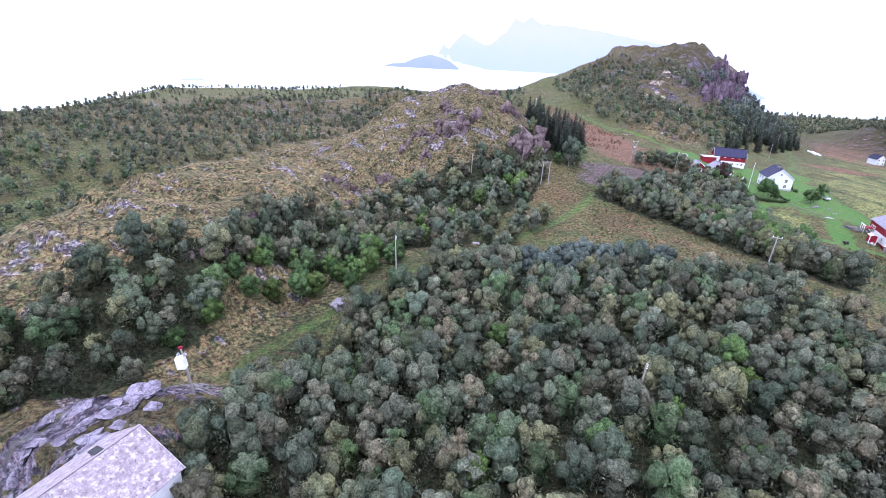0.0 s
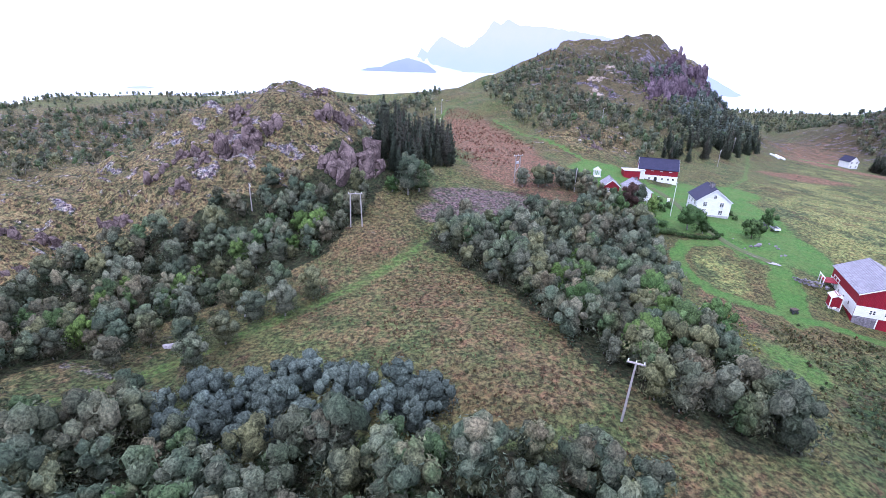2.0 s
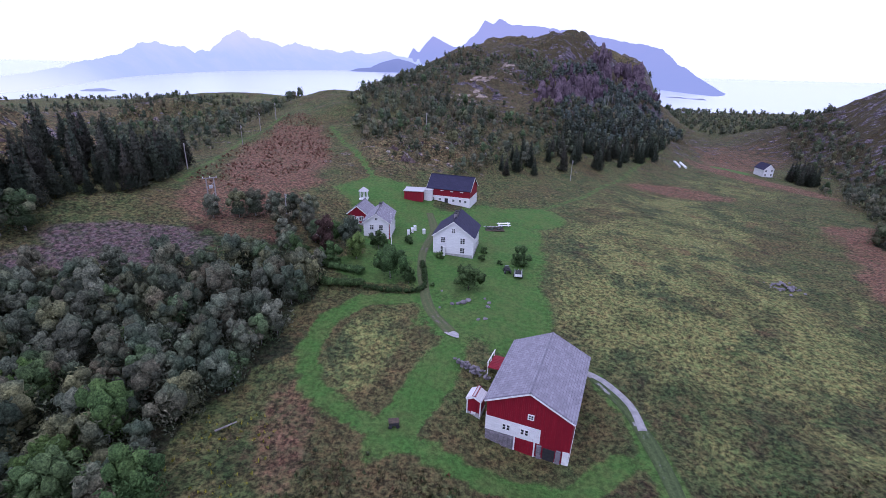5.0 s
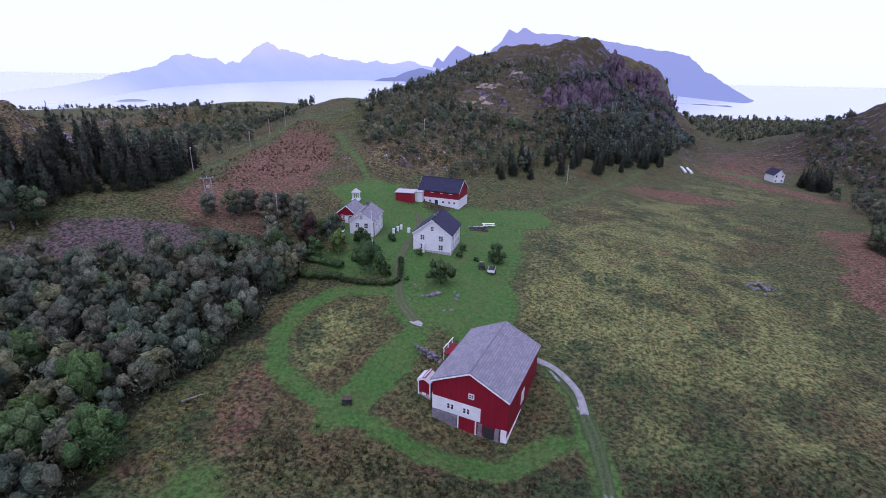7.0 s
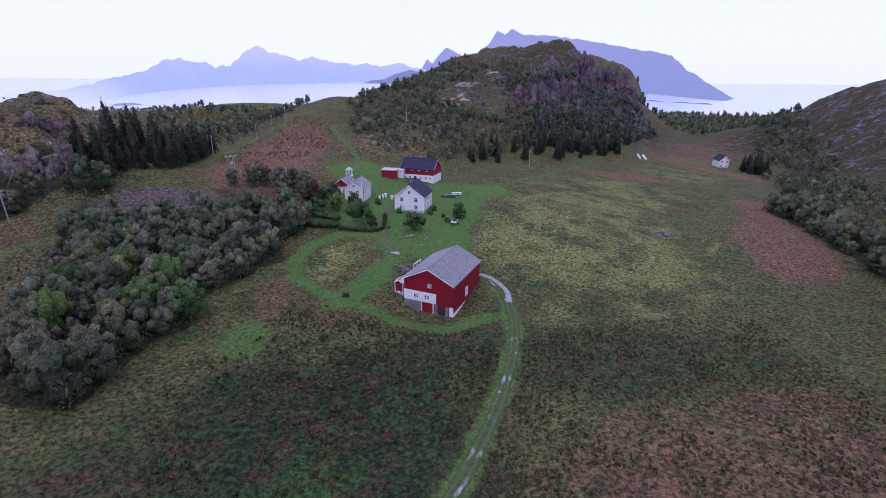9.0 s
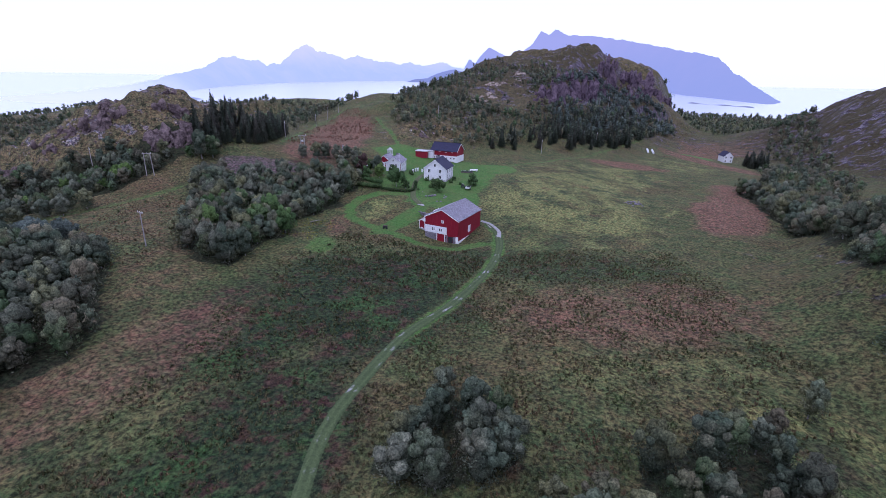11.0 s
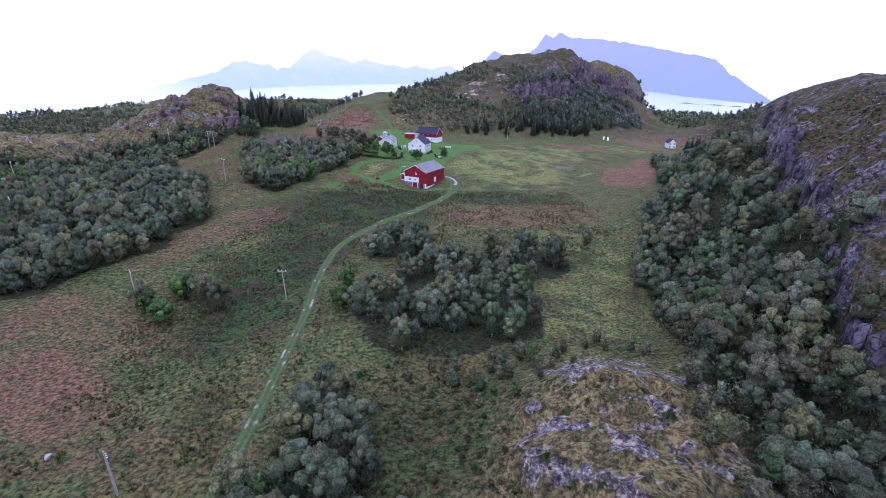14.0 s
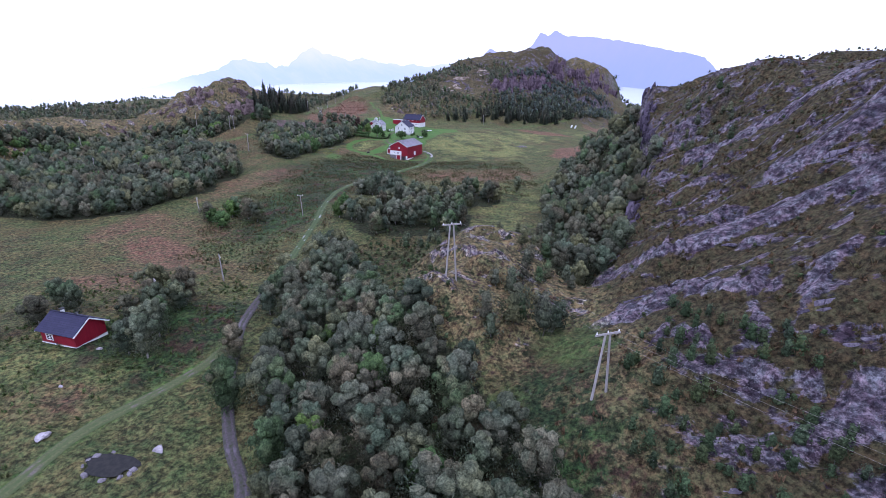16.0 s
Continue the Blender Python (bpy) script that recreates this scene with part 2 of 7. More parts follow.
def mesa(x, y, cx, cy, rx, ry, angle, height, soft):
    """A hill with a flat top and steep sides; soft: share of the radius that is slope. The outline is uneven."""
    u, v = turned(x, y, cx, cy, angle)
    d = np.sqrt((u / rx) ** 2 + (v / ry) ** 2) + 0.10 * fbm(x / 38, y / 38, 3, 5)
    return height * (1 - smooth(1 - soft, 1, d))


SEA = -16.0


SLAB_WALL = [(-40, 211), (-10, 221), (20, 231), (50, 237), (100, 247), (140, 256)]
HEAD_CRAG = [(150, 352), (195, 402), (225, 446), (262, 462), (290, 490), (330, 560)]


HEAD_TOP = (246.65, 581.5, 111.17, 148.34, -56.51, 37.01, 0.58)
HEAD_KNOB = (232.95, 515.76, 28.55, 31.79, 11.8, 12.99)
HEAD_SHOULDER = (303.36, 643.43, 54.07, 61.56, -3.23, 31.04, 0.43)
HEAD_BACK = (96.06, 490.45, 170.27, 26.0, -16.62, 14.73)
HEAD_WEST = (150.72, 546.29, 26.0, 42.57, -35.54, 10.36)
FAR_WEST = (-215, 190, 130, 150, 20, 2.0, 0.8)
NORTH_KNOLLS = (-129.73, 644.26, 152.71, 64.13, 13.25, 12.25, 0.95)
NEAR_KNOLLS = (-127.14, 361.07, 71.1, 77.81, 34.57, 5.24, 0.95)
SADDLE_KNOLL = (-52.56, 403.58, 66.67, 31.6, 17.54, 13.62, 0.95)
PEAK_A = (-7.53, 206, 36.32, 28.0, -27.45, 15.6)
PEAK_B = (10.55, 189.47, 29.27, 36.68, -15.31, 10.45)


def east_of(x, y, line):
    """How far x lies past a line given as (y, x) pairs."""
    return x - np.interp(y, [p[0] for p in line], [p[1] for p in line])


def rocky(x, y):
    """Where the ground is a rock hill, from 0 to 1."""
    d = dome(x, y, -25, 175, 50, 75, -20, 1.3) + dome(x, y, -62, 100, 30, 60, 0, 1.2) + dome(x, y, 212, 490, 95, 170, -25, 1.5)
    d = d + dome(x, y, 290, 10, 62, 150, 0, 1.7) + dome(x, y, 242, -72, 28, 42, 0, 1.2) + dome(x, y, 188, -34, 15, 28, 0, 1.2) + dome(x, y, 440, 350, 90, 170, 0, 1.4)
    d = d + dome(x, y, -40, 37, 13, 14, 0, 1.3) + dome(x, y, -140, 340, 150, 160, 0, 0.9) + dome(x, y, 112, 268, 22, 36, -20, 0.8)
    return np.clip(d, 0, 1)


def height(x, y):
    x, y = np.asarray(x, float), np.asarray(y, float)
    z = 14.0 + 0 * x
    # valley floor, swells and the rise to the saddle
    z = z + 5.2 * smooth(130, 185, y) * smooth(215, 150, x)
    z = z + dome(x, y, 60, 96, 42, 55, 0, 6.5) + dome(x, y, 62, 205, 50, 60, 0, 5.5) + dome(x, y, 24, 160, 25, 30, 0, 2.5)
    z = z + dome(x, y, 40, 350, 55, 120, 0, 13.0) + dome(x, y, 126, 150, 12, 14, 0, 1.8) - dome(x, y, 133, 128, 9, 8, 0, 1.6) - dome(x, y, 103, 197, 13, 12, 0, 2.4)
    z = z - 4.5 * smooth(180, 270, x) * smooth(120, 300, y) - 7.0 * smooth(250, 320, x) * smooth(220, 370, y)
    z = z - dome(x, y, 112, -5, 24, 30, 0, 2.0)
    z = z + dome(x, y, 152, 22, 22, 30, 0, 3.0) + dome(x, y, 122, -66, 22, 26, 0, 2.5)
    z = z + dome(x, y, 183, -51, 14, 19, 0, 8.0) + dome(x, y, 191, -25, 14, 22, 0, 8.5)
    z = z + dome(x, y, -34, 33, 17, 13, 10, 6.5) + dome(x, y, -8, 84, 18, 20, 0, 4.0)
    # the hill to the west: a long bare back, a higher head, crags on the east side
    z = z + mesa(x, y, -66, 102, 42, 84, -10, 17.5, 0.66)
    z = z + mesa(x, y, -18, 178, 44, 60, -25, 13.0, 0.72)
    z = z + dome(x, y, *PEAK_A) + dome(x, y, *PEAK_B) - dome(x, y, -8, 200, 20, 20, 0, 5.5) - dome(x, y, -5, 178, 16, 16, 0, 4.6)
    z = z + dome(x, y, -10, 225, 22, 22, 0, 2.4) + dome(x, y, -36, 198, 26, 26, 0, 3.0) - dome(x, y, -46, 150, 24, 24, 0, 4.6) - dome(x, y, -66, 110, 26, 26, 0, 5.0)
    # the head hill to the north
    z = z + mesa(x, y, 165, 455, 138, 232, -27, 38.0, 0.85)
    z = z + mesa(x, y, *HEAD_TOP) + dome(x, y, *HEAD_KNOB) + mesa(x, y, *HEAD_SHOULDER) + dome(x, y, *HEAD_BACK) + dome(x, y, *HEAD_WEST)
    z = z + dome(x, y, 112, 268, 26, 42, -20, 9.0)
    # the slabs to the east, and the hills behind them
    z = z + mesa(x, y, 314, 12, 116, 190, 4, 46.0, 0.60)
    z = z + dome(x, y, 226, -57, 22, 24, 0, 11.0) + dome(x, y, 207, -76, 12, 12, 0, 5.0)
    z = z + dome(x, y, 246, -84, 26, 42, 0, 12.0)
    z = z + mesa(x, y, 480, 350, 150, 270, 0, 60.0, 0.85)
    # low knolls to the north-west
    z = z + mesa(x, y, *NEAR_KNOLLS) + mesa(x, y, *SADDLE_KNOLL) + mesa(x, y, *FAR_WEST) + mesa(x, y, *NORTH_KNOLLS)
    z = z - dome(x, y, 265, 110, 30, 50, 0, 5.0)
    # the wall at the west edge of the slabs, and the crags on the face of the head hill
    s = east_of(x, y, SLAB_WALL) + 3.2 * fbm(x / 9, y / 9, 3, 61)
    z = z + 7.0 * (smooth(-1.8, 1.8, s) - smooth(-20, 26, s)) * smooth(-40, -12, y) * smooth(135, 95, y) * smooth(190, 205, x) * smooth(320, 280, x)
    s = east_of(y, x, HEAD_CRAG) + 9 * fbm(x / 22, y / 22, 3, 62)
    z = z + 13 * (smooth(-4, 4, s) - smooth(-26, 34, s)) * smooth(165, 200, x) * smooth(330, 300, x) * smooth(340, 370, y) * smooth(600, 560, y)
    r = rocky(x, y)
    z = z + r * (2.6 * fbm(x / 26, y / 26, 4, 11) + 1.3 * np.abs(fbm(x / 9, y / 9, 3, 23))) + 0.7 * fbm(x / 30, y / 30, 3, 31)
    # ledges and slab edges that run down the hillsides
    u, v = turned(x, y, 0, 0, -20)
    ledge, small = fbm(u / 34, v / 9.5, 3, 111), fbm(u / 15, v / 4.2, 3, 115)
    z = z + smooth(0.35, 0.8, r) * (2.3 * smooth(-0.03, 0.07, ledge) + 0.9 * smooth(-0.04, 0.08, small) + 0.45 * np.abs(fbm(x / 3.5, y / 3.5, 3, 121)) - 1.2)
    # the land falls to the sea in the north and the west
    west = smooth(-250, -430, x + 0.10 * (y - 100) + 40 * fbm(x / 130, y / 130, 3, 43))
    north = smooth(640, 830, y + 0.35 * np.maximum(60 - x, 0) + 40 * fbm(x / 160, y / 160, 3, 44)) * smooth(150, 60, x)
    drop = np.maximum(np.maximum(west, north), smooth(800, 1000, y + 40 * fbm(x / 160, y / 160, 3, 44)))
    drop = np.maximum(drop, np.maximum(smooth(-400, -700, y), smooth(700, 1100, x)))
    return z * (1 - drop) + (SEA - 14) * drop

# ---- the land: one sheet that reaches the horizon ----


def blob(x, y, cx, cy, rx, ry, angle=0.0, edge=0.35, wob=0.25):
    u, v = turned(x, y, cx, cy, angle)
    d = np.sqrt((u / rx) ** 2 + (v / ry) ** 2) + wob * fbm(x / 9, y / 9, 3, 71)
    return 1 - smooth(1 - edge, 1 + edge * 0.3, d)


def near_line(x, y, pts):
    """Distance from a broken line."""
    best = np.full(np.shape(x), 1e9)
    for (ax, ay), (bx, by) in zip(pts, pts[1:]):
        k = np.clip(((x - ax) * (bx - ax) + (y - ay) * (by - ay)) / ((bx - ax) ** 2 + (by - ay) ** 2), 0, 1)
        best = np.minimum(best, np.hypot(x - ax - k * (bx - ax), y - ay - k * (by - ay)))
    return best


BARN_TRACK = [(165.6, -85.8), (161.3, -80.7), (155, -70.6), (148.5, -56.5), (146, -48.4), (143.8, -38), (141, -20), (138.2, -4), (135.6, 11), (132.6, 22.6), (130.1, 37), (129.2, 47), (130.6, 57), (134.2, 72.5), (141.2, 86.5), (147.2, 104), (150.6, 122), (150, 136), (146.5, 144)]
FOOT_PATH = [(141, -98), (141.7, -89.5), (142.2, -82), (145, -74.7), (148, -65.7), (148.4, -56.5)]
YARD_TRACK = [(124, 151), (120.2, 158), (118.4, 168), (117.6, 180), (119.5, 196), (118, 208)]
MEADOW_RING = [(146, 128), (138, 122.5), (128, 124.5), (118, 129), (110.5, 132.5), (104, 137.5), (101.5, 145), (102.5, 153), (108, 160), (118, 162)]
HILL_PATH = [(-48, 30), (-38, 47), (-27, 66), (-12, 84), (2, 101), (18, 117), (30, 127), (44, 146)]
SADDLE_PATH = [(52, 204), (45, 240), (40, 275), (46, 310)]
FIELD_PATH = [(104, 214), (98, 232), (86, 262), (70, 300)]
EAST_PATH = [(149, 219), (168, 240), (200, 292), (222, 330), (250, 370)]
DIRT_TRACK = [(-75, 18), (-57, 24), (-47, 32), (-41, 42), (-33, 48)]


TRAIL_A = [(140, 160), (165, 161), (188, 158), (205, 164), (214, 176)]
TRAIL_B = [(188, 158), (196, 190), (204, 225), (212, 262)]


def zones(x, y):
    """How much of each cover the ground has: rust grass, mown lawn, dry straw; rock, heather, lush weeds."""
    patch = fbm(x / 14, y / 14, 4, 81)
    rust = np.maximum.reduce([blob(x, y, 65, 250, 18, 64, 12), 0.85 * blob(x, y, 70, 200, 17, 24, 0), 0.6 * blob(x, y, 80, 181, 12, 7, 0), 0.36 * blob(x, y, 44, 128, 30, 22, 20), 0.4 * blob(x, y, 62, 108, 20, 18, 0), 0.36 * blob(x, y, 75, 80, 14, 22, -30), blob(x, y, 219, 278, 24, 12, -10), blob(x, y, 282, 330, 14, 50, 25),
                              blob(x, y, 235, 182, 14, 44, -27), 0.62 * blob(x, y, 180, 89, 36, 17, 8, 0.5), 0.5 * blob(x, y, 192, 100, 16, 8, 0), blob(x, y, 262, 215, 20, 30, 0), blob(x, y, 330, 430, 40, 60, -35),
                              blob(x, y, 300, 390, 20, 40, -30), 0.55 * blob(x, y, 93, 54, 13, 38, -20, 0.6), 0.75 * blob(x, y, 104, -17, 20, 9, -30, 0.5), 0.62 * blob(x, y, 84, -2, 9, 20, 0, 0.5), 0.6 * blob(x, y, 108, -40, 14, 8, 0, 0.5), 0.45 * blob(x, y, 134, -78, 8, 5, 0, 0.5), 0.5 * blob(x, y, 184, 98, 12, 9, 0, 0.5), blob(x, y, 98, -4, 26, 22, 30, 0.6) * 0.46, blob(x, y, 103, 128, 4, 12, 10) * 0.6, blob(x, y, 116, -28, 18, 12, 0, 0.6) * 0.42,
                              0.45 * blob(x, y, 28, 140, 12, 18, -30)])
    rust = np.maximum(rust, 0.3 * smooth(0.18, 0.42, patch) * blob(x, y, 120, 90, 60, 45, 10, 0.5))
    lawn = np.maximum.reduce([blob(x, y, 130, 186, 17, 38, -8), blob(x, y, 147, 213, 10, 11, 0), blob(x, y, 112, 196, 14, 26, 10), blob(x, y, 105, 216, 15, 14, 0), blob(x, y, 135, 162, 8, 18, -5), blob(x, y, 108, 171, 9, 6, 0),
                              0.9 * smooth(2.5, 1.2, near_line(x, y, MEADOW_RING)), smooth(2.6, 1.2, near_line(x, y, YARD_TRACK)), 0.7 * smooth(2.4, 1.2, near_line(x, y, BARN_TRACK[13:])),
                              blob(x, y, 120, 138, 4, 14, -25), 0.6 * blob(x, y, 104, 112, 5, 8, 0), 0.45 * smooth(2.5, 1.0, near_line(x, y, HILL_PATH)), 0.55 * smooth(1.7, 0.6, near_line(x, y, SADDLE_PATH)),
                              0.7 * smooth(1.9, 0.7, near_line(x, y, FIELD_PATH)), 0.5 * smooth(2.0, 0.8, near_line(x, y, EAST_PATH)), 0.8 * blob(x, y, 285, 358, 12, 10, 0), 0.5 * smooth(2.4, 1.0, near_line(x, y, FOOT_PATH)), 0.4 * blob(x, y, 203, -62, 6, 8, 0)])
    dry = np.maximum.reduce([0.65 * blob(x, y, 189, 14, 11, 30, 0, 0.5), 0.75 * blob(x, y, 194, 48, 14, 20, 0, 0.5), 0.4 * blob(x, y, 190, -30, 14, 24, 0, 0.6), blob(x, y, 110, 147, 6.5, 11.5, -12), 0.9 * blob(x, y, 176, 180, 36, 62, -8, 0.5), 0.7 * blob(x, y, 205, 240, 30, 40, -10, 0.5), 0.6 * blob(x, y, 255, 300, 26, 34, -20, 0.5), 0.4 * blob(x, y, 176, 70, 24, 14, 0), 0.5 * blob(x, y, 130, -72, 16, 16, 0)])
    dry = np.maximum(dry, 0.9 * smooth(1.5, 0.5, np.minimum(near_line(x, y, TRAIL_A), near_line(x, y, TRAIL_B))))
    dry = dry * (1 - 0.5 * smooth(-0.1, 0.4, fbm(x / 8, y / 8, 3, 91)))
    heather = np.maximum(blob(x, y, 60, 170, 17, 9, 15), 0.8 * blob(x, y, 48, 160, 9, 6, 0))
    lush = np.maximum.reduce([0.95 * blob(x, y, 206, -72, 13, 26, 0, 0.5), 0.6 * blob(x, y, 226, -92, 18, 16, 0, 0.5), 0.65 * blob(x, y, 158, 114, 46, 16, 0, 0.5), blob(x, y, 122, 88, 30, 30, 0, 0.6), 0.9 * blob(x, y, 108, 72, 20, 28, 0, 0.6), 0.55 * blob(x, y, 160, 132, 16, 16, 0), 0.9 * blob(x, y, 120, 30, 20, 48, 0, 0.6), 0.7 * blob(x, y, 165, 22, 24, 30, 0, 0.6), 0.9 * blob(x, y, 137, -60, 14, 20, 0), 0.8 * blob(x, y, 78, 176, 18, 10, 0), 0.5 * blob(x, y, 168, -25, 16, 20, 0), 0.6 * blob(x, y, -5, 95, 30, 30, 0), 0.9 * blob(x, y, -36, 66, 18, 22, 0, 0.5)])
    rock = rocky(x, y)
    keep = 1 - np.clip(lawn, 0, 1)
    return rust * keep, lawn, dry * keep, rock * keep, heather, lush * keep


def stepped(lo, hi, spans, grow=1.16):
    """Grid lines: an even step in each span, growing beyond them."""
    vals = []
    for (a, step), (b, after) in zip(spans, spans[1:]):
        vals += list(np.arange(a, b - step / 2, step))
    vals.append(spans[-1][0])
    s = spans[-2][1]
    while vals[-1] < hi:
        s = min(s * grow, 260)
        vals.append(vals[-1] + s)
    s, low = spans[0][1], [vals[0]]
    while low[-1] > lo:
        s = min(s * grow, 260)
        low.append(low[-1] - s)
    return np.array(low[:0:-1] + vals)


def mesh_from(name, verts, faces, mats=(), mat_index=None, smooth_shade=False, normals=None):
    """A mesh from arrays; faces: a list of arrays of triangles or quads; normals: one a vertex, to shade soft masses of leaves."""
    me = bpy.data.meshes.new(name)
    verts = np.asarray(verts, np.float32)
    me.vertices.add(len(verts))
    me.vertices.foreach_set("co", verts.ravel())
    loops = np.concatenate([f.ravel() for f in faces]).astype(np.int32)
    sizes = np.concatenate([np.full(len(f), f.shape[1]) for f in faces]).astype(np.int32)
    me.loops.add(len(loops))
    me.loops.foreach_set("vertex_index", loops)
    me.polygons.add(len(sizes))
    me.polygons.foreach_set("loop_start", np.concatenate([[0], np.cumsum(sizes)[:-1]]).astype(np.int32))
    me.polygons.foreach_set("loop_total", sizes)
    for m in mats:
        me.materials.append(m)
    if mat_index is not None:
        me.polygons.foreach_set("material_index", mat_index.astype(np.int32))
    me.polygons.foreach_set("use_smooth", np.full(len(sizes), smooth_shade))
    me.update(calc_edges=True)
    if normals is not None:
        me.normals_split_custom_set_from_vertices(np.asarray(normals, np.float32))
    return me


def ground_material():
    m, n, l, bsdf, out = nodes_of("meadow_heath_and_rock")
    geo = n.new("ShaderNodeNewGeometry")
    pos = geo.outputs["Position"]

    def cover(name):
        a = n.new("ShaderNodeAttribute")
        a.attribute_name = name
        s = n.new("ShaderNodeSeparateColor")
        l.new(a.outputs["Color"], s.inputs[0])
        return s.outputs
    za, zb, zc = cover("cover_a"), cover("cover_b"), cover("cover_c")
    clump, mid, fine, broad = tex_noise(n, l, pos, 0.9, 5, 0.65), tex_noise(n, l, pos, 0.22, 5, 0.6), tex_noise(n, l, pos, 4.0, 4, 0.7), tex_noise(n, l, pos, 0.05, 4)
    edge = math_node(n, l, "ADD", math_node(n, l, "MULTIPLY", math_node(n, l, "SUBTRACT", mid, 0.5), 0.9), math_node(n, l, "MULTIPLY", math_node(n, l, "SUBTRACT", tex_noise(n, l, pos, 0.7, 7, 0.72), 0.5), 1.1))

    def edged(v, lo=0.35, hi=0.65):
        return ramp(n, l, math_node(n, l, "ADD", v, edge), lo, hi)
    grass = mixed(n, l, ramp(n, l, mid, 0.35, 0.65), (0.097, 0.122, 0.045), (0.155, 0.145, 0.061))
    grass = mixed(n, l, ramp(n, l, clump, 0.45, 0.7), grass, (0.055, 0.075, 0.03))
    grass = mixed(n, l, math_node(n, l, "MULTIPLY", ramp(n, l, broad, 0.45, 0.65), 0.5), grass, (0.15, 0.095, 0.05))
    weeds = mixed(n, l, ramp(n, l, clump, 0.4, 0.65), (0.024, 0.043, 0.02), (0.058, 0.08, 0.032))
    weeds = mixed(n, l, ramp(n, l, tex_noise(n, l, pos, 0.35, 4), 0.54, 0.66), weeds, (0.085, 0.05, 0.035))
    weeds = mixed(n, l, ramp(n, l, tex_noise(n, l, pos, 0.09, 6, 0.7), 0.50, 0.62), weeds, (0.05, 0.095, 0.03))
    weeds = mixed(n, l, math_node(n, l, "MULTIPLY", ramp(n, l, tex_noise(n, l, pos, 0.14, 7, 0.75), 0.53, 0.60), 0.8), weeds, (0.075, 0.034, 0.03))
    c = mixed(n, l, edged(zb[2], 0.15, 0.95), grass, weeds)
    straw = mixed(n, l, ramp(n, l, clump, 0.35, 0.7), (0.26, 0.255, 0.095), (0.17, 0.195, 0.068))
    straw = mixed(n, l, ramp(n, l, tex_noise(n, l, pos, 0.07, 7, 0.7), 0.5, 0.6), straw, (0.075, 0.10, 0.042))
    straw = mixed(n, l, math_node(n, l, "MULTIPLY", ramp(n, l, tex_noise(n, l, pos, 0.11, 7, 0.72), 0.56, 0.66), 0.7), straw, (0.16, 0.095, 0.055))
    c = mixed(n, l, edged(za[2], 0.1, 0.95), c, straw)
    c = mixed(n, l, math_node(n, l, "MULTIPLY", ramp(n, l, tex_noise(n, l, pos, 0.10, 6, 0.68), 0.50, 0.66), 0.6), c, weeds)
    rust = mixed(n, l, ramp(n, l, clump, 0.35, 0.7), (0.235, 0.13, 0.09), (0.16, 0.096, 0.06))
    rust = mixed(n, l, ramp(n, l, tex_noise(n, l, pos, 0.45, 6, 0.7), 0.55, 0.65), rust, (0.12, 0.10, 0.05))
    rust = mixed(n, l, ramp(n, l, mid, 0.6, 0.76), rust, (0.06, 0.062, 0.03))
    c = mixed(n, l, edged(za[0], 0.12, 0.95), c, rust)
    heather = mixed(n, l, ramp(n, l, clump, 0.4, 0.65), (0.17, 0.12, 0.13), (0.085, 0.085, 0.058))
    c = mixed(n, l, edged(zb[1], 0.25, 0.85), c, heather)
    lawn = mixed(n, l, ramp(n, l, mid, 0.35, 0.7), (0.08, 0.176, 0.038), (0.112, 0.17, 0.048))
    lawn = mixed(n, l, math_node(n, l, "MULTIPLY", ramp(n, l, clump, 0.5, 0.75), 0.5), lawn, (0.06, 0.122, 0.032))
    c = mixed(n, l, edged(za[1], 0.3, 0.68), c, lawn)
    # heath and bare rock on the hills
    heath = mixed(n, l, ramp(n, l, mid, 0.4, 0.62), (0.26, 0.205, 0.105), (0.145, 0.13, 0.062))
    heath = mixed(n, l, ramp(n, l, clump, 0.5, 0.68), heath, (0.062, 0.034, 0.034))
    heath = mixed(n, l, ramp(n, l, tex_noise(n, l, pos, 0.5, 5, 0.65), 0.53, 0.62), heath, (0.035, 0.046, 0.02))
    heath = mixed(n, l, math_node(n, l, "MULTIPLY", zc[1], ramp(n, l, tex_noise(n, l, pos, 0.16, 5, 0.65), 0.18, 0.42)), heath, (0.074, 0.062, 0.033))
    mp = n.new("ShaderNodeMapping")
    mp.vector_type = "TEXTURE"
    mp.inputs["Rotation"].default_value = (0, 0, radians(-20))
    mp.inputs["Scale"].default_value = (14, 4.0, 5.0)
    l.new(pos, mp.inputs[0])
    slab = tex_noise(n, l, mp.outputs[0], 1.0, 7, 0.62)
    streak = tex_noise(n, l, mp.outputs[0], 2.6, 8, 0.75)
    bare = mixed(n, l, ramp(n, l, streak, 0.40, 0.60), (0.28, 0.25, 0.305), (0.055, 0.044, 0.066))
    bare = mixed(n, l, math_node(n, l, "MULTIPLY", ramp(n, l, fine, 0.35, 0.7), 0.6), bare, (0.12, 0.10, 0.135))
    bare = mixed(n, l, ramp(n, l, tex_noise(n, l, pos, 0.6, 6, 0.7), 0.52, 0.62), bare, (0.05, 0.038, 0.055))
    bare = mixed(n, l, ramp(n, l, tex_noise(n, l, pos, 1.7, 5, 0.7), 0.63, 0.70), bare, (0.36, 0.34, 0.35))
    pale = mixed(n, l, ramp(n, l, tex_noise(n, l, pos, 1.1, 7, 0.72), 0.46, 0.6), bare, (0.40, 0.35, 0.32))
    bare = mixed(n, l, ramp(n, l, zc[1], 0.2, 0.6), pale, bare)
    sep = n.new("ShaderNodeSeparateXYZ")
    l.new(geo.outputs["Normal"], sep.inputs[0])
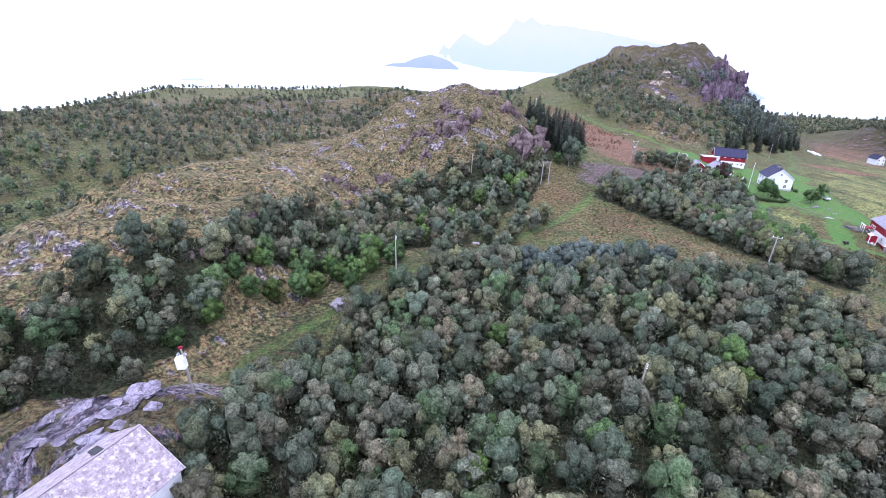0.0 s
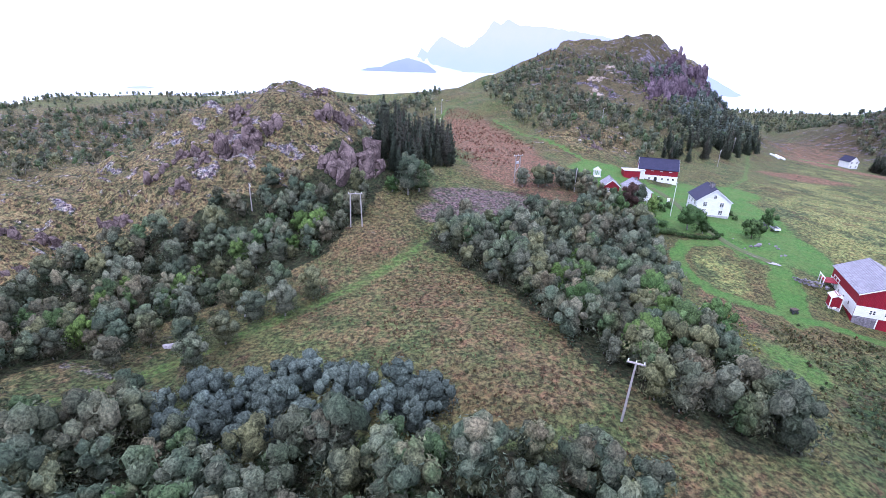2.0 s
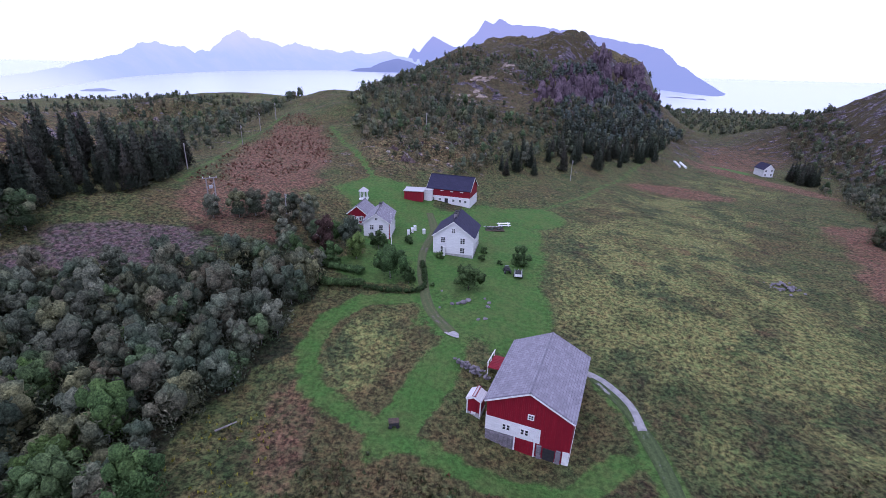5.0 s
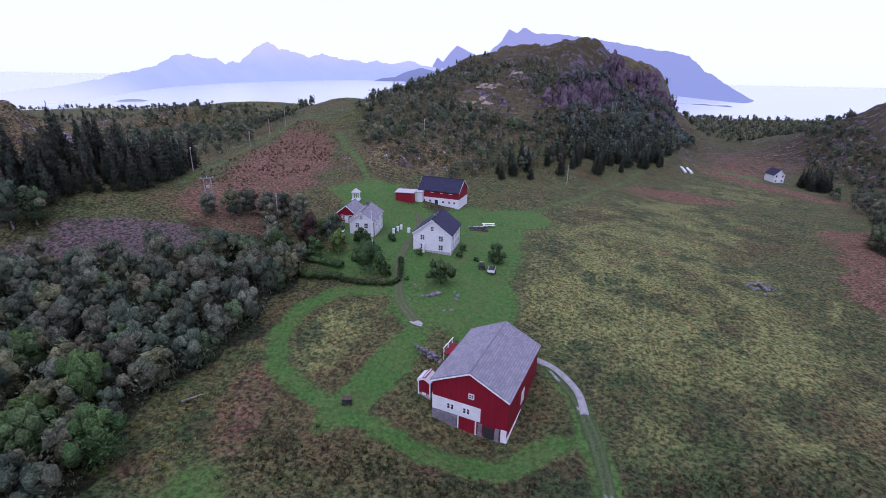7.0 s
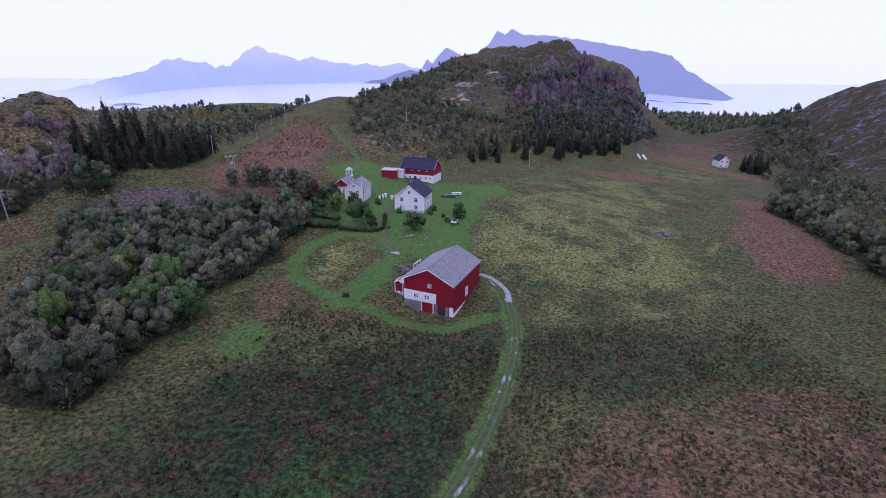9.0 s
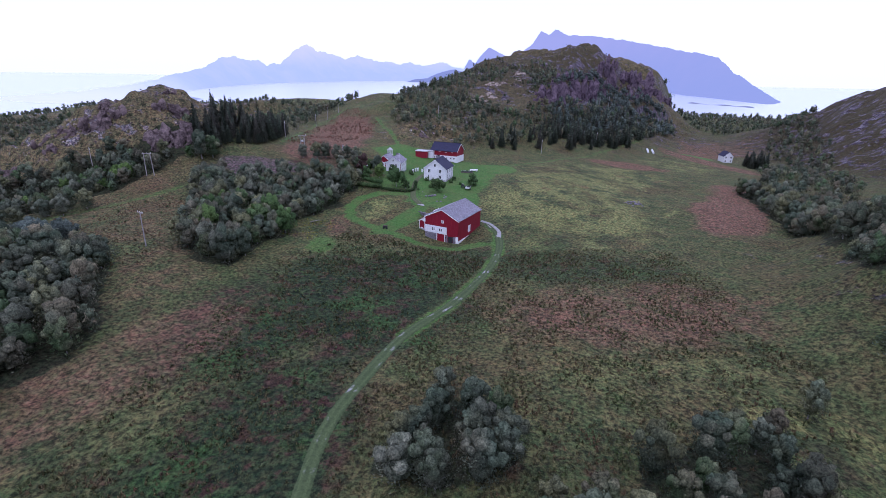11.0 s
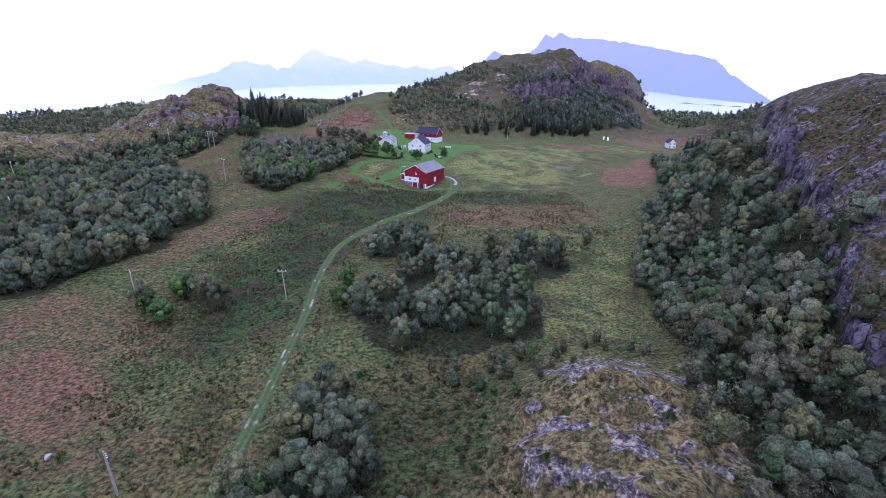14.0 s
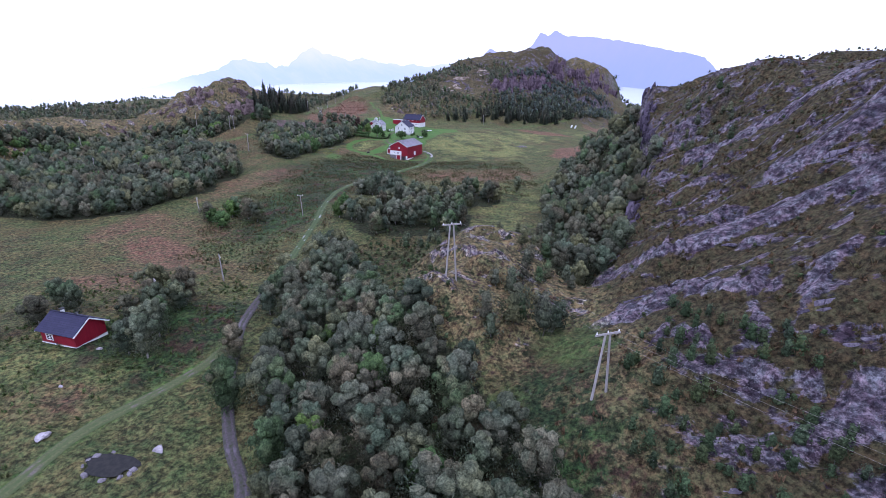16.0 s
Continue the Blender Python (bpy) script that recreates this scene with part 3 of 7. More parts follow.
    steep = math_node(n, l, "MULTIPLY", ramp(n, l, sep.outputs[2], 0.60, 0.42), ramp(n, l, mid, 0.36, 0.5))
    broken = math_node(n, l, "ADD", math_node(n, l, "MULTIPLY", slab, 0.65), math_node(n, l, "MULTIPLY", tex_noise(n, l, pos, 0.3, 6, 0.68), 0.42))
    open_rock = math_node(n, l, "ADD", math_node(n, l, "ADD", math_node(n, l, "MULTIPLY", zc[0], 0.22), math_node(n, l, "MULTIPLY", zc[1], 0.04)), broken)
    show = math_node(n, l, "MAXIMUM", ramp(n, l, open_rock, 0.615, 0.65), steep)
    hill = mixed(n, l, show, heath, bare)
    c = mixed(n, l, edged(zb[0], 0.3, 0.6), c, hill)
    litter = mixed(n, l, ramp(n, l, clump, 0.4, 0.65), (0.036, 0.046, 0.022), (0.052, 0.05, 0.028))
    c = mixed(n, l, edged(zc[2], 0.3, 0.7), c, litter)
    # tussocks, stalks and leaves: light and dark specks at two sizes, browner and greener by turns
    speck = tex_noise(n, l, pos, 1.5, 9, 0.78)
    tint = mixed(n, l, ramp(n, l, tex_noise(n, l, pos, 0.8, 6, 0.7), 0.36, 0.64), (1.08, 0.92, 0.87), (0.93, 1.04, 0.93))
    rough_only = math_node(n, l, "SUBTRACT", 1.0, math_node(n, l, "MULTIPLY", za[1], 0.65))
    c = mixed(n, l, rough_only, c, mixed(n, l, 1.0, c, tint, "MULTIPLY"))
    light = mixed(n, l, ramp(n, l, speck, 0.38, 0.64), (0.22, 0.22, 0.24), (1.5, 1.5, 1.5))
    c = mixed(n, l, rough_only, c, mixed(n, l, 1.0, c, light, "MULTIPLY"))
    c = mixed(n, l, 1.0, c, (0.96, 0.96, 0.97), "MULTIPLY")
    l.new(c, bsdf.inputs["Base Color"])
    bsdf.inputs["Roughness"].default_value, bsdf.inputs["Specular IOR Level"].default_value = 0.9, 0.15
    tall = math_node(n, l, "ADD", math_node(n, l, "MULTIPLY", clump, 1.0), math_node(n, l, "MULTIPLY", fine, 0.35))
    bump(n, l, bsdf, tall, 1.0, 0.9)
    return m


THICKET = [(-84, 20), (-68, 46), (-54, 72), (-46, 76), (-41, 63), (-46, 50), (-52, 42), (-64, 28), (-74, 12)]
HILL_SCRUB = [(-47, 82), (-41, 108), (-33, 128), (-17, 146), (0, 155), (12, 160), (20, 174), (30, 182), (36, 176), (30, 156), (20, 137), (5, 124), (-4, 110), (-16, 100), (-27, 90), (-46, 70)]
FRONT_WOOD = [(-29, 28), (-22, 55), (-15, 70), (-8, 84), (0, 98), (12, 95), (34, 87), (52, 86), (62, 88), (72, 80), (82, 62), (84, 42), (77, 22), (75, 6), (60, -4), (30, 0), (0, 4), (-20, 12)]
FARM_WOOD = [(43, 149), (50, 157), (64, 161), (77, 163), (87, 172), (97, 170), (99, 155), (95, 140), (92, 125), (93, 110), (90, 93), (81, 92), (70, 106), (61, 124), (50, 139)]
SOUTH_WOOD = [(146, -16), (151, -12), (158, -24), (170, -44), (181, -60), (190, -68), (198, -76), (204, -88), (206, -112), (178, -108), (169, -90), (161, -70), (154, -52), (147, -36)]
MID_WOODS = ([(150, 0), (144, 14), (149, 28), (160, 39), (174, 38), (182, 26), (180, 6), (166, -3)], [(168, 40), (176, 50), (190, 55), (193, 42), (182, 33)], [(138, 40), (142, 54), (152, 56), (155, 46), (146, 38)])
FOOT_WOOD = [(203, -12), (207, 12), (204, 36), (208, 56), (220, 78), (230, 110), (244, 160), (256, 225), (268, 222), (258, 140), (246, 98), (237, 60), (231, 20), (221, -12), (210, -36), (201, -31)]


def inside(poly, x, y):
    ok = np.zeros(np.shape(x), bool)
    for (ax, ay), (bx, by) in zip(poly, poly[1:] + poly[:1]):
        cut = ((ay > y) != (by > y)) & (x < (bx - ax) * (y - ay) / (by - ay + 1e-9) + ax)
        ok ^= cut
    return ok


def wooded(x, y):
    """Where leaf litter and moss lie under trees."""
    wx, wy = x + 3.5 * fbm(x / 9, y / 9, 2, 301), y + 3.5 * fbm(x / 9, y / 9, 2, 302)
    ok = np.zeros(np.shape(x), bool)
    for poly in (THICKET, HILL_SCRUB, FRONT_WOOD, FARM_WOOD, SOUTH_WOOD, FOOT_WOOD, *MID_WOODS):
        ok |= inside(poly, wx, wy)
    return ok.astype(float)


SLAB_BANDS = (([(-46, 29), (-42, 35), (-38, 41), (-36, 46)], 4.2, 0.5), ([(212, -35), (217, -41), (226, -45), (237, -46), (250, -56)], 2.3, 1.8), ([(207, -57), (215, -57), (223, -63)], 1.5, 1.3), ([(222, -82), (227, -80), (234, -80)], 1.2, 0.9), ([(216, -82), (221, -82)], 1.0, 0.7), ([(238, -34), (252, -38), (270, -42)], 2.2, 1.2), ([(236, 2), (250, -6), (266, -12)], 2.0, 1.0),
              ([(181, -9), (190, -4), (205, -3)], 1.3, 0.5), ([(183, -14), (193, -10), (203, -9)], 1.1, 0.4), ([(180, -24), (186, -26), (188, -32)], 1.9, 0.5), ([(226, -70), (231, -66)], 0.9, 0.8), ([(214, -66), (216, -69)], 0.9, 0.8), ([(221, -66), (222, -72)], 0.9, 0.9), ([(228, -58), (238, -62)], 0.8, 0.8))


def slab_bands(x, y):
    """Long bare slabs that cross the eastern hillside: how bare, and how far they stand proud."""
    bare, lift = 0 * x, 0 * x
    wx, wy = x + 1.6 * fbm(x / 6, y / 6, 3, 401), y + 1.6 * fbm(x / 6, y / 6, 3, 402)
    for line, half, tall in SLAB_BANDS:
        d = near_line(wx, wy, line) / half
        bare = np.maximum(bare, smooth(1.15, 0.75, d))
        lift = np.maximum(lift, tall * smooth(1.25, 0.7, d))
    return bare, lift


def stony(x, y):
    """Where bare rock and dark heather outweigh grass."""
    d = dome(x, y, 300, 5, 90, 180, 0, 1.5) * smooth(205, 218, x) + dome(x, y, 244, -66, 22, 36, 0, 0.6) + dome(x, y, 222, -58, 20, 36, 0, 0.55) * smooth(203, 212, x) + dome(x, y, 460, 350, 125, 230, 0, 1.8) + dome(x, y, 195, 450, 120, 180, -25, 0.95) + dome(x, y, -40, 34, 11, 10, 0, 1.3)
    return d + dome(x, y, 0, 180, 30, 30, 0, 0.35) + dome(x, y, 190, -30, 12, 24, 0, 0.15) + dome(x, y, -140, 340, 150, 160, 0, 0.5)


def build_ground():
    xs = stepped(-4700, 4700, ((-96, 1.4), (262, 3.4), (345, 0)))
    ys = stepped(-1500, 4750, ((-112, 1.4), (262, 3.4), (600, 0)))
    gx, gy = np.meshgrid(xs, ys)
    x, y = gx.ravel(), gy.ravel()
    z = height(x, y)
    rust, lawn, dry, rock, heather, lush = zones(x, y)
    rough = (1 - np.clip(lawn, 0, 1)) * smooth(0.9, 0.3, rock) * smooth(1.2, 3.2, np.minimum(near_line(x, y, BARN_TRACK), near_line(x, y, FOOT_PATH)))
    z = z + rough * (0.32 * fbm(x / 3.1, y / 3.1, 3, 101) + 0.15 * (lush + 0.6) * np.abs(vnoise(x / 1.5, y / 1.5, 105)))
    # bare edges of the ledges
    u, v = turned(x, y, 0, 0, -20)
    ledge, small = fbm(u / 34, v / 9.5, 3, 111), fbm(u / 15, v / 4.2, 3, 115)
    hills = smooth(0.35, 0.8, rock)
    bare = hills * np.maximum(smooth(-0.05, 0.0, ledge) * smooth(0.20, 0.06, ledge), 0.75 * smooth(-0.06, 0.0, small) * smooth(0.13, 0.05, small))
    band, lift = slab_bands(x, y)
    z, bare = z + lift, np.maximum(0.28 * bare, band)
    nx, ny = len(xs), len(ys)
    i = np.arange(nx * ny).reshape(ny, nx)
    quads = np.stack([i[:-1, :-1], i[:-1, 1:], i[1:, 1:], i[1:, :-1]], -1).reshape(-1, 4)
    me = mesh_from("ground", np.stack([x, y, z], 1), [quads], [ground_material()], None, True)
    for name, bands in (("cover_a", (rust, lawn, dry)), ("cover_b", (rock, heather, lush)), ("cover_c", (bare, stony(x, y), wooded(x, y)))):
        at = me.color_attributes.new(name, "FLOAT_COLOR", "POINT")
        at.data.foreach_set("color", np.stack([*(np.clip(b, 0, 1) for b in bands), np.ones_like(x)], 1).astype(np.float32).ravel())
    return tagged(new("ground", me), "rough meadow, heath and bare rock of a coastal farm valley", "ground", "", "structure")


build_ground()


def curve_points(pts, step=1.2):
    """A smooth line through the points."""
    p = np.array([pts[0], *pts, pts[-1]], float)
    res = []
    for k in range(1, len(p) - 2):
        a, b, c, d = p[k - 1], p[k], p[k + 1], p[k + 2]
        for t in np.linspace(0, 1, max(2, int(np.hypot(*(c - b)) / step)), endpoint=False):
            res.append(0.5 * (2 * b + (c - a) * t + (2 * a - 5 * b + 4 * c - d) * t * t + (3 * b - a - 3 * c + d) * t ** 3))
    res.append(p[-2])
    return np.array(res)


def track_material(name, rut, mid, verge):
    """Two wheel ruts with a green middle; the ruts are worn to gravel here and there."""
    m, n, l, bsdf, out = nodes_of(name)
    uv = n.new("ShaderNodeUVMap").outputs[0]
    sp = n.new("ShaderNodeSeparateXYZ")
    l.new(uv, sp.inputs[0])
    pos = n.new("ShaderNodeNewGeometry").outputs["Position"]
    wob = math_node(n, l, "MULTIPLY", math_node(n, l, "SUBTRACT", tex_noise(n, l, pos, 0.8, 4), 0.5), 0.35)
    side = math_node(n, l, "ABSOLUTE", math_node(n, l, "SUBTRACT", math_node(n, l, "ADD", sp.outputs[0], wob), 0.5), 0)
    off = math_node(n, l, "ABSOLUTE", math_node(n, l, "SUBTRACT", side, 0.24), 0)
    worn = math_node(n, l, "MULTIPLY", ramp(n, l, off, 0.17, 0.06), ramp(n, l, tex_noise(n, l, pos, 0.35, 5), 0.54, 0.68))
    fine = tex_noise(n, l, pos, 5, 4)
    g = mixed(n, l, ramp(n, l, tex_noise(n, l, pos, 1.5, 8, 0.75), 0.38, 0.62), verge, mid)
    g = mixed(n, l, ramp(n, l, off, 0.16, 0.04), g, mixed(n, l, ramp(n, l, fine, 0.35, 0.65), tuple(v * 1.25 for v in mid), tuple(v * 0.8 for v in mid)))
    c = mixed(n, l, worn, g, mixed(n, l, ramp(n, l, fine, 0.3, 0.7), rut, tuple(v * 0.65 for v in rut)))
    l.new(c, bsdf.inputs["Base Color"])
    bsdf.inputs["Roughness"].default_value, bsdf.inputs["Specular IOR Level"].default_value = 0.9, 0.2
    bump(n, l, bsdf, fine, 0.5, 0.08)
    return m


def strip(pts, width, material, label, lift=0.12):
    line = curve_points(pts)
    d = np.gradient(line, axis=0)
    d /= np.linalg.norm(d, axis=1)[:, None]
    nrm = np.stack([d[:, 1], -d[:, 0]], 1)
    cross = np.linspace(-0.5, 0.5, 7)
    wob = 1 + 0.12 * vnoise(np.arange(len(line)) / 4.0, np.zeros(len(line)), 7)
    v, uv = [], []
    for c in cross:
        q = line + nrm * (c * width * wob)[:, None]
        z = height(q[:, 0], q[:, 1]) + lift + 0.05 - 0.30 * abs(c) ** 3 * 4
        v.append(np.column_stack([q, z]))
        uv.append(np.column_stack([np.full(len(q), c + 0.5), np.arange(len(q)) * 1.2]))
    v, uv = np.stack(v, 1), np.stack(uv, 1)
    n0, n1 = v.shape[:2]
    i = np.arange(n0 * n1).reshape(n0, n1)
    quads = np.stack([i[:-1, :-1], i[:-1, 1:], i[1:, 1:], i[1:, :-1]], -1).reshape(-1, 4)
    me = mesh_from("road", v.reshape(-1, 3), [quads], [material], None, True)
    lay = me.uv_layers.new(name="UVMap")
    lay.data.foreach_set("uv", uv.reshape(-1, 2)[quads.ravel()].astype(np.float32).ravel())
    return tagged(new("road", me), label, "track", "", "structure")


FARM_TRACK = track_material("farm_track", (0.33, 0.32, 0.325), (0.066, 0.09, 0.034), (0.038, 0.056, 0.022))
MUD_TRACK = track_material("trodden_earth", (0.15, 0.13, 0.11), (0.085, 0.095, 0.042), (0.062, 0.085, 0.032))
DIRT = track_material("dark_gravel", (0.14, 0.12, 0.14), (0.075, 0.062, 0.068), (0.042, 0.05, 0.026))
GRAVEL = surface("pale_gravel", (0.36, 0.345, 0.35), (0.26, 0.25, 0.255), 1.5, 0.95, 0.6, 0.03)
strip(BARN_TRACK[5:], 2.0, FARM_TRACK, "grassy farm track with two gravel wheel ruts")
strip([(176, -106), (171, -95), *BARN_TRACK[:6]], 1.7, DIRT, "dark gravel road with wheel ruts beside the birches", 0.2)
strip(FOOT_PATH, 1.8, MUD_TRACK, "trodden grass path with bare earth")
strip(YARD_TRACK, 2.0, MUD_TRACK, "worn earth track across the lawn")
strip(DIRT_TRACK, 2.6, DIRT, "dark earth track beside the outcrop")
strip([(150.4, 133.5), (150.2, 138.5), (147.6, 143.2), (144.6, 145.2)], 1.3, GRAVEL, "pale gravel end of the farm track", 0.2)


def water_material():
    m, n, l, bsdf, out = nodes_of("sea_water")
    pos = n.new("ShaderNodeNewGeometry").outputs["Position"]
    bsdf.inputs["Base Color"].default_value = (0.55, 0.58, 0.68, 1)
    bsdf.inputs["Roughness"].default_value, bsdf.inputs["IOR"].default_value = 0.22, 1.33
    bump(n, l, bsdf, tex_noise(n, l, pos, 0.08, 4), 0.12, 1.0)
    return m


def build_water():
    xs, ys = np.linspace(-4750, 4750, 39), np.linspace(-1500, 4800, 27)
    gx, gy = np.meshgrid(xs, ys)
    i = np.arange(gx.size).reshape(gx.shape)
    quads = np.stack([i[:-1, :-1], i[:-1, 1:], i[1:, 1:], i[1:, :-1]], -1).reshape(-1, 4)
    me = mesh_from("water", np.column_stack([gx.ravel(), gy.ravel(), np.full(gx.size, SEA)]), [quads], [water_material()])
    return tagged(new("water", me), "calm pale grey sea under a white sky", "sea", "", "structure")


build_water()


def painted_haze_material(name, low, high, z0, z1, pale=None):
    """Mountain slopes with haze painted into a glowing colour, greyer with height, palest towards the west."""
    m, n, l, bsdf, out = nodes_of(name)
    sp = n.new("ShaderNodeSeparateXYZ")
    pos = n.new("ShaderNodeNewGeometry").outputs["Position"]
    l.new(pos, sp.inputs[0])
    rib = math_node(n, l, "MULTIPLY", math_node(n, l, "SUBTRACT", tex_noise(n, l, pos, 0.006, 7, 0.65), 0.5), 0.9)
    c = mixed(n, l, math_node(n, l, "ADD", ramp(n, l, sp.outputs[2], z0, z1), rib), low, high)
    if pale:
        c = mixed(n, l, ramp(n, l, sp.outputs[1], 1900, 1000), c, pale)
    # emission carries the haze colour, so no lamp shades the slopes
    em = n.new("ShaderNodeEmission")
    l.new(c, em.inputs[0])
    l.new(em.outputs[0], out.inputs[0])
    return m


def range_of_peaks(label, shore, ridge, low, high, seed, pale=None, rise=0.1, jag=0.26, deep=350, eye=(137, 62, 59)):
    """Far mountains in glowing haze colours: a ridge as (degrees east of north, degrees high) over a shore as (degrees,
    metres off).
    """
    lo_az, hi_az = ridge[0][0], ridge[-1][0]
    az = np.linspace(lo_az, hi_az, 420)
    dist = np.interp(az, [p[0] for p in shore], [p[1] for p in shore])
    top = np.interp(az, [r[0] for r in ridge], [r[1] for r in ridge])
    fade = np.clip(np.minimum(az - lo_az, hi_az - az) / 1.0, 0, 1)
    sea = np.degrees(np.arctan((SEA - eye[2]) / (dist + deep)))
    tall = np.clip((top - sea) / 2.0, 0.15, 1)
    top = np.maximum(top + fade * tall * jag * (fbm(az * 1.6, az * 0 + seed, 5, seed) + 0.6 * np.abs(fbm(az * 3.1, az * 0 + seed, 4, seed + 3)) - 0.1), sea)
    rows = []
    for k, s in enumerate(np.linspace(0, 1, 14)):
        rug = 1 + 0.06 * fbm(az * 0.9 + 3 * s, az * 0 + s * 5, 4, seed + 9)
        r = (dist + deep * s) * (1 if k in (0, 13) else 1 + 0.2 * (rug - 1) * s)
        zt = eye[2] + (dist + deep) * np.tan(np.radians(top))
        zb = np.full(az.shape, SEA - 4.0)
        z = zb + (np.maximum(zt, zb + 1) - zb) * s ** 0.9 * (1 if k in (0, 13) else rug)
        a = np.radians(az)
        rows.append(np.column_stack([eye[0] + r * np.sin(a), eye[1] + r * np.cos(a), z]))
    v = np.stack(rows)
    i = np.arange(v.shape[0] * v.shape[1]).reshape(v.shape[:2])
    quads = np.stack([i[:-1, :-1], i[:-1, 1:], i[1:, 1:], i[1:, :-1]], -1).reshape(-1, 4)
    me = mesh_from("backdrop", v.reshape(-1, 3), [quads], [painted_haze_material("haze", low, high, SEA, SEA + max(p[1] for p in shore) * rise, pale)], None, True)
    return tagged(new("backdrop", me), label, "mountains", "", "structure")


# each range glows in its own painted haze tones, low and high
range_of_peaks("pale lavender mountain range across the sea, jagged peaks with painted haze", [(-60, 1150), (-44, 1200), (-40, 1350), (-36, 1700), (-31, 2350), (-26, 2900), (-20, 3500), (-15, 3900), (-8, 4250), (0, 4250)],
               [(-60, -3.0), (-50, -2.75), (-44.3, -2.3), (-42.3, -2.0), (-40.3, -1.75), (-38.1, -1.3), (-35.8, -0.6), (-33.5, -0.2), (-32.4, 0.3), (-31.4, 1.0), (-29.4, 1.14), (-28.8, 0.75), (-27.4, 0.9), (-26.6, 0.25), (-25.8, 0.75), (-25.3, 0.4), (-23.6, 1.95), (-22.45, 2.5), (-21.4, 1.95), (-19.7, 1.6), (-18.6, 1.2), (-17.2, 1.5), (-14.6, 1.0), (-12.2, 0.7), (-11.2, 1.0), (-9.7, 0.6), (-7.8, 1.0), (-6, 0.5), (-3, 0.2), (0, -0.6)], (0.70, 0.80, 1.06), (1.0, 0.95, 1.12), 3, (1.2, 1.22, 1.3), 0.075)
range_of_peaks("blue mountains with painted haze beyond the head hill, one long and flat-topped", [(-6, 4400), (8, 4300), (14, 3200), (19, 2300), (24, 1900), (30, 1500)],
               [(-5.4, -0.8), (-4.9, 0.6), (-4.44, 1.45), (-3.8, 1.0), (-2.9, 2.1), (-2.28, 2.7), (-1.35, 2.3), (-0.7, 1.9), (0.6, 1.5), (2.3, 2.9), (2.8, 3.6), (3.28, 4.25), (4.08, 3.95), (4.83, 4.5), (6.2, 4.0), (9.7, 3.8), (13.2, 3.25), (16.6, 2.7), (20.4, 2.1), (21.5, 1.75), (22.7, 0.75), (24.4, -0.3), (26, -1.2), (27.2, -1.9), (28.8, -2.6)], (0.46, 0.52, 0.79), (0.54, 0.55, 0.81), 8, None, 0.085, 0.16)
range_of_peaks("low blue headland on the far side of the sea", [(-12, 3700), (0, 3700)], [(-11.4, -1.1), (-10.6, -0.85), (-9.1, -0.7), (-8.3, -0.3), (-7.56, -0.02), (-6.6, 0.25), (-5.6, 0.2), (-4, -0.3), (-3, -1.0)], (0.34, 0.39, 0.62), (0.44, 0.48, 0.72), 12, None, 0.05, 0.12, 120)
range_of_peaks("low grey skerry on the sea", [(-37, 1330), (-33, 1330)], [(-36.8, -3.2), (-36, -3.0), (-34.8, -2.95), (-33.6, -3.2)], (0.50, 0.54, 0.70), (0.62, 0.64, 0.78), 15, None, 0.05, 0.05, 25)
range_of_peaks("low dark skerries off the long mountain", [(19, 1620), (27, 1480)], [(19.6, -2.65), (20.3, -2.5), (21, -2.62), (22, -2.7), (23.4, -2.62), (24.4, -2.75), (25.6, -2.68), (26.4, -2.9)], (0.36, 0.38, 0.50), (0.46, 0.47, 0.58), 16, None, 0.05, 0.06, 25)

# ---- trees ----


def part(name, bm, material, parent=None, label=""):
    """Links a bmesh as one mesh object under a thing or a part."""
    me = bpy.data.meshes.new(name)
    bm.to_mesh(me)
    bm.free()
    me.materials.append(material)
    ob = new(name, me)
    ob.parent = parent
    if label:
        tagged(ob, label)
    return ob


def part_mesh(name, me, parent=None, label=""):
    ob = new(name, me)
    ob.parent = parent
    if label:
        tagged(ob, label)
    return ob


def thing(name, label, category, group="", m=None):
    ob = new(name)
    if m is not None:
        ob.matrix_world = m
    return tagged(ob, label, category, group)


def ground_z(x, y):
    return float(height(x, y))


def ico(level):
    bm = bmesh.new()
    bmesh.ops.create_icosphere(bm, subdivisions=level, radius=1)
    v = np.array([q.co[:] for q in bm.verts])
    f = np.array([[q.index for q in p.verts] for p in bm.faces])
    bm.free()
    return v, f


ICO0 = ico(1)


def unit(v):
    return v / (np.linalg.norm(v, axis=1)[:, None] + 1e-9)


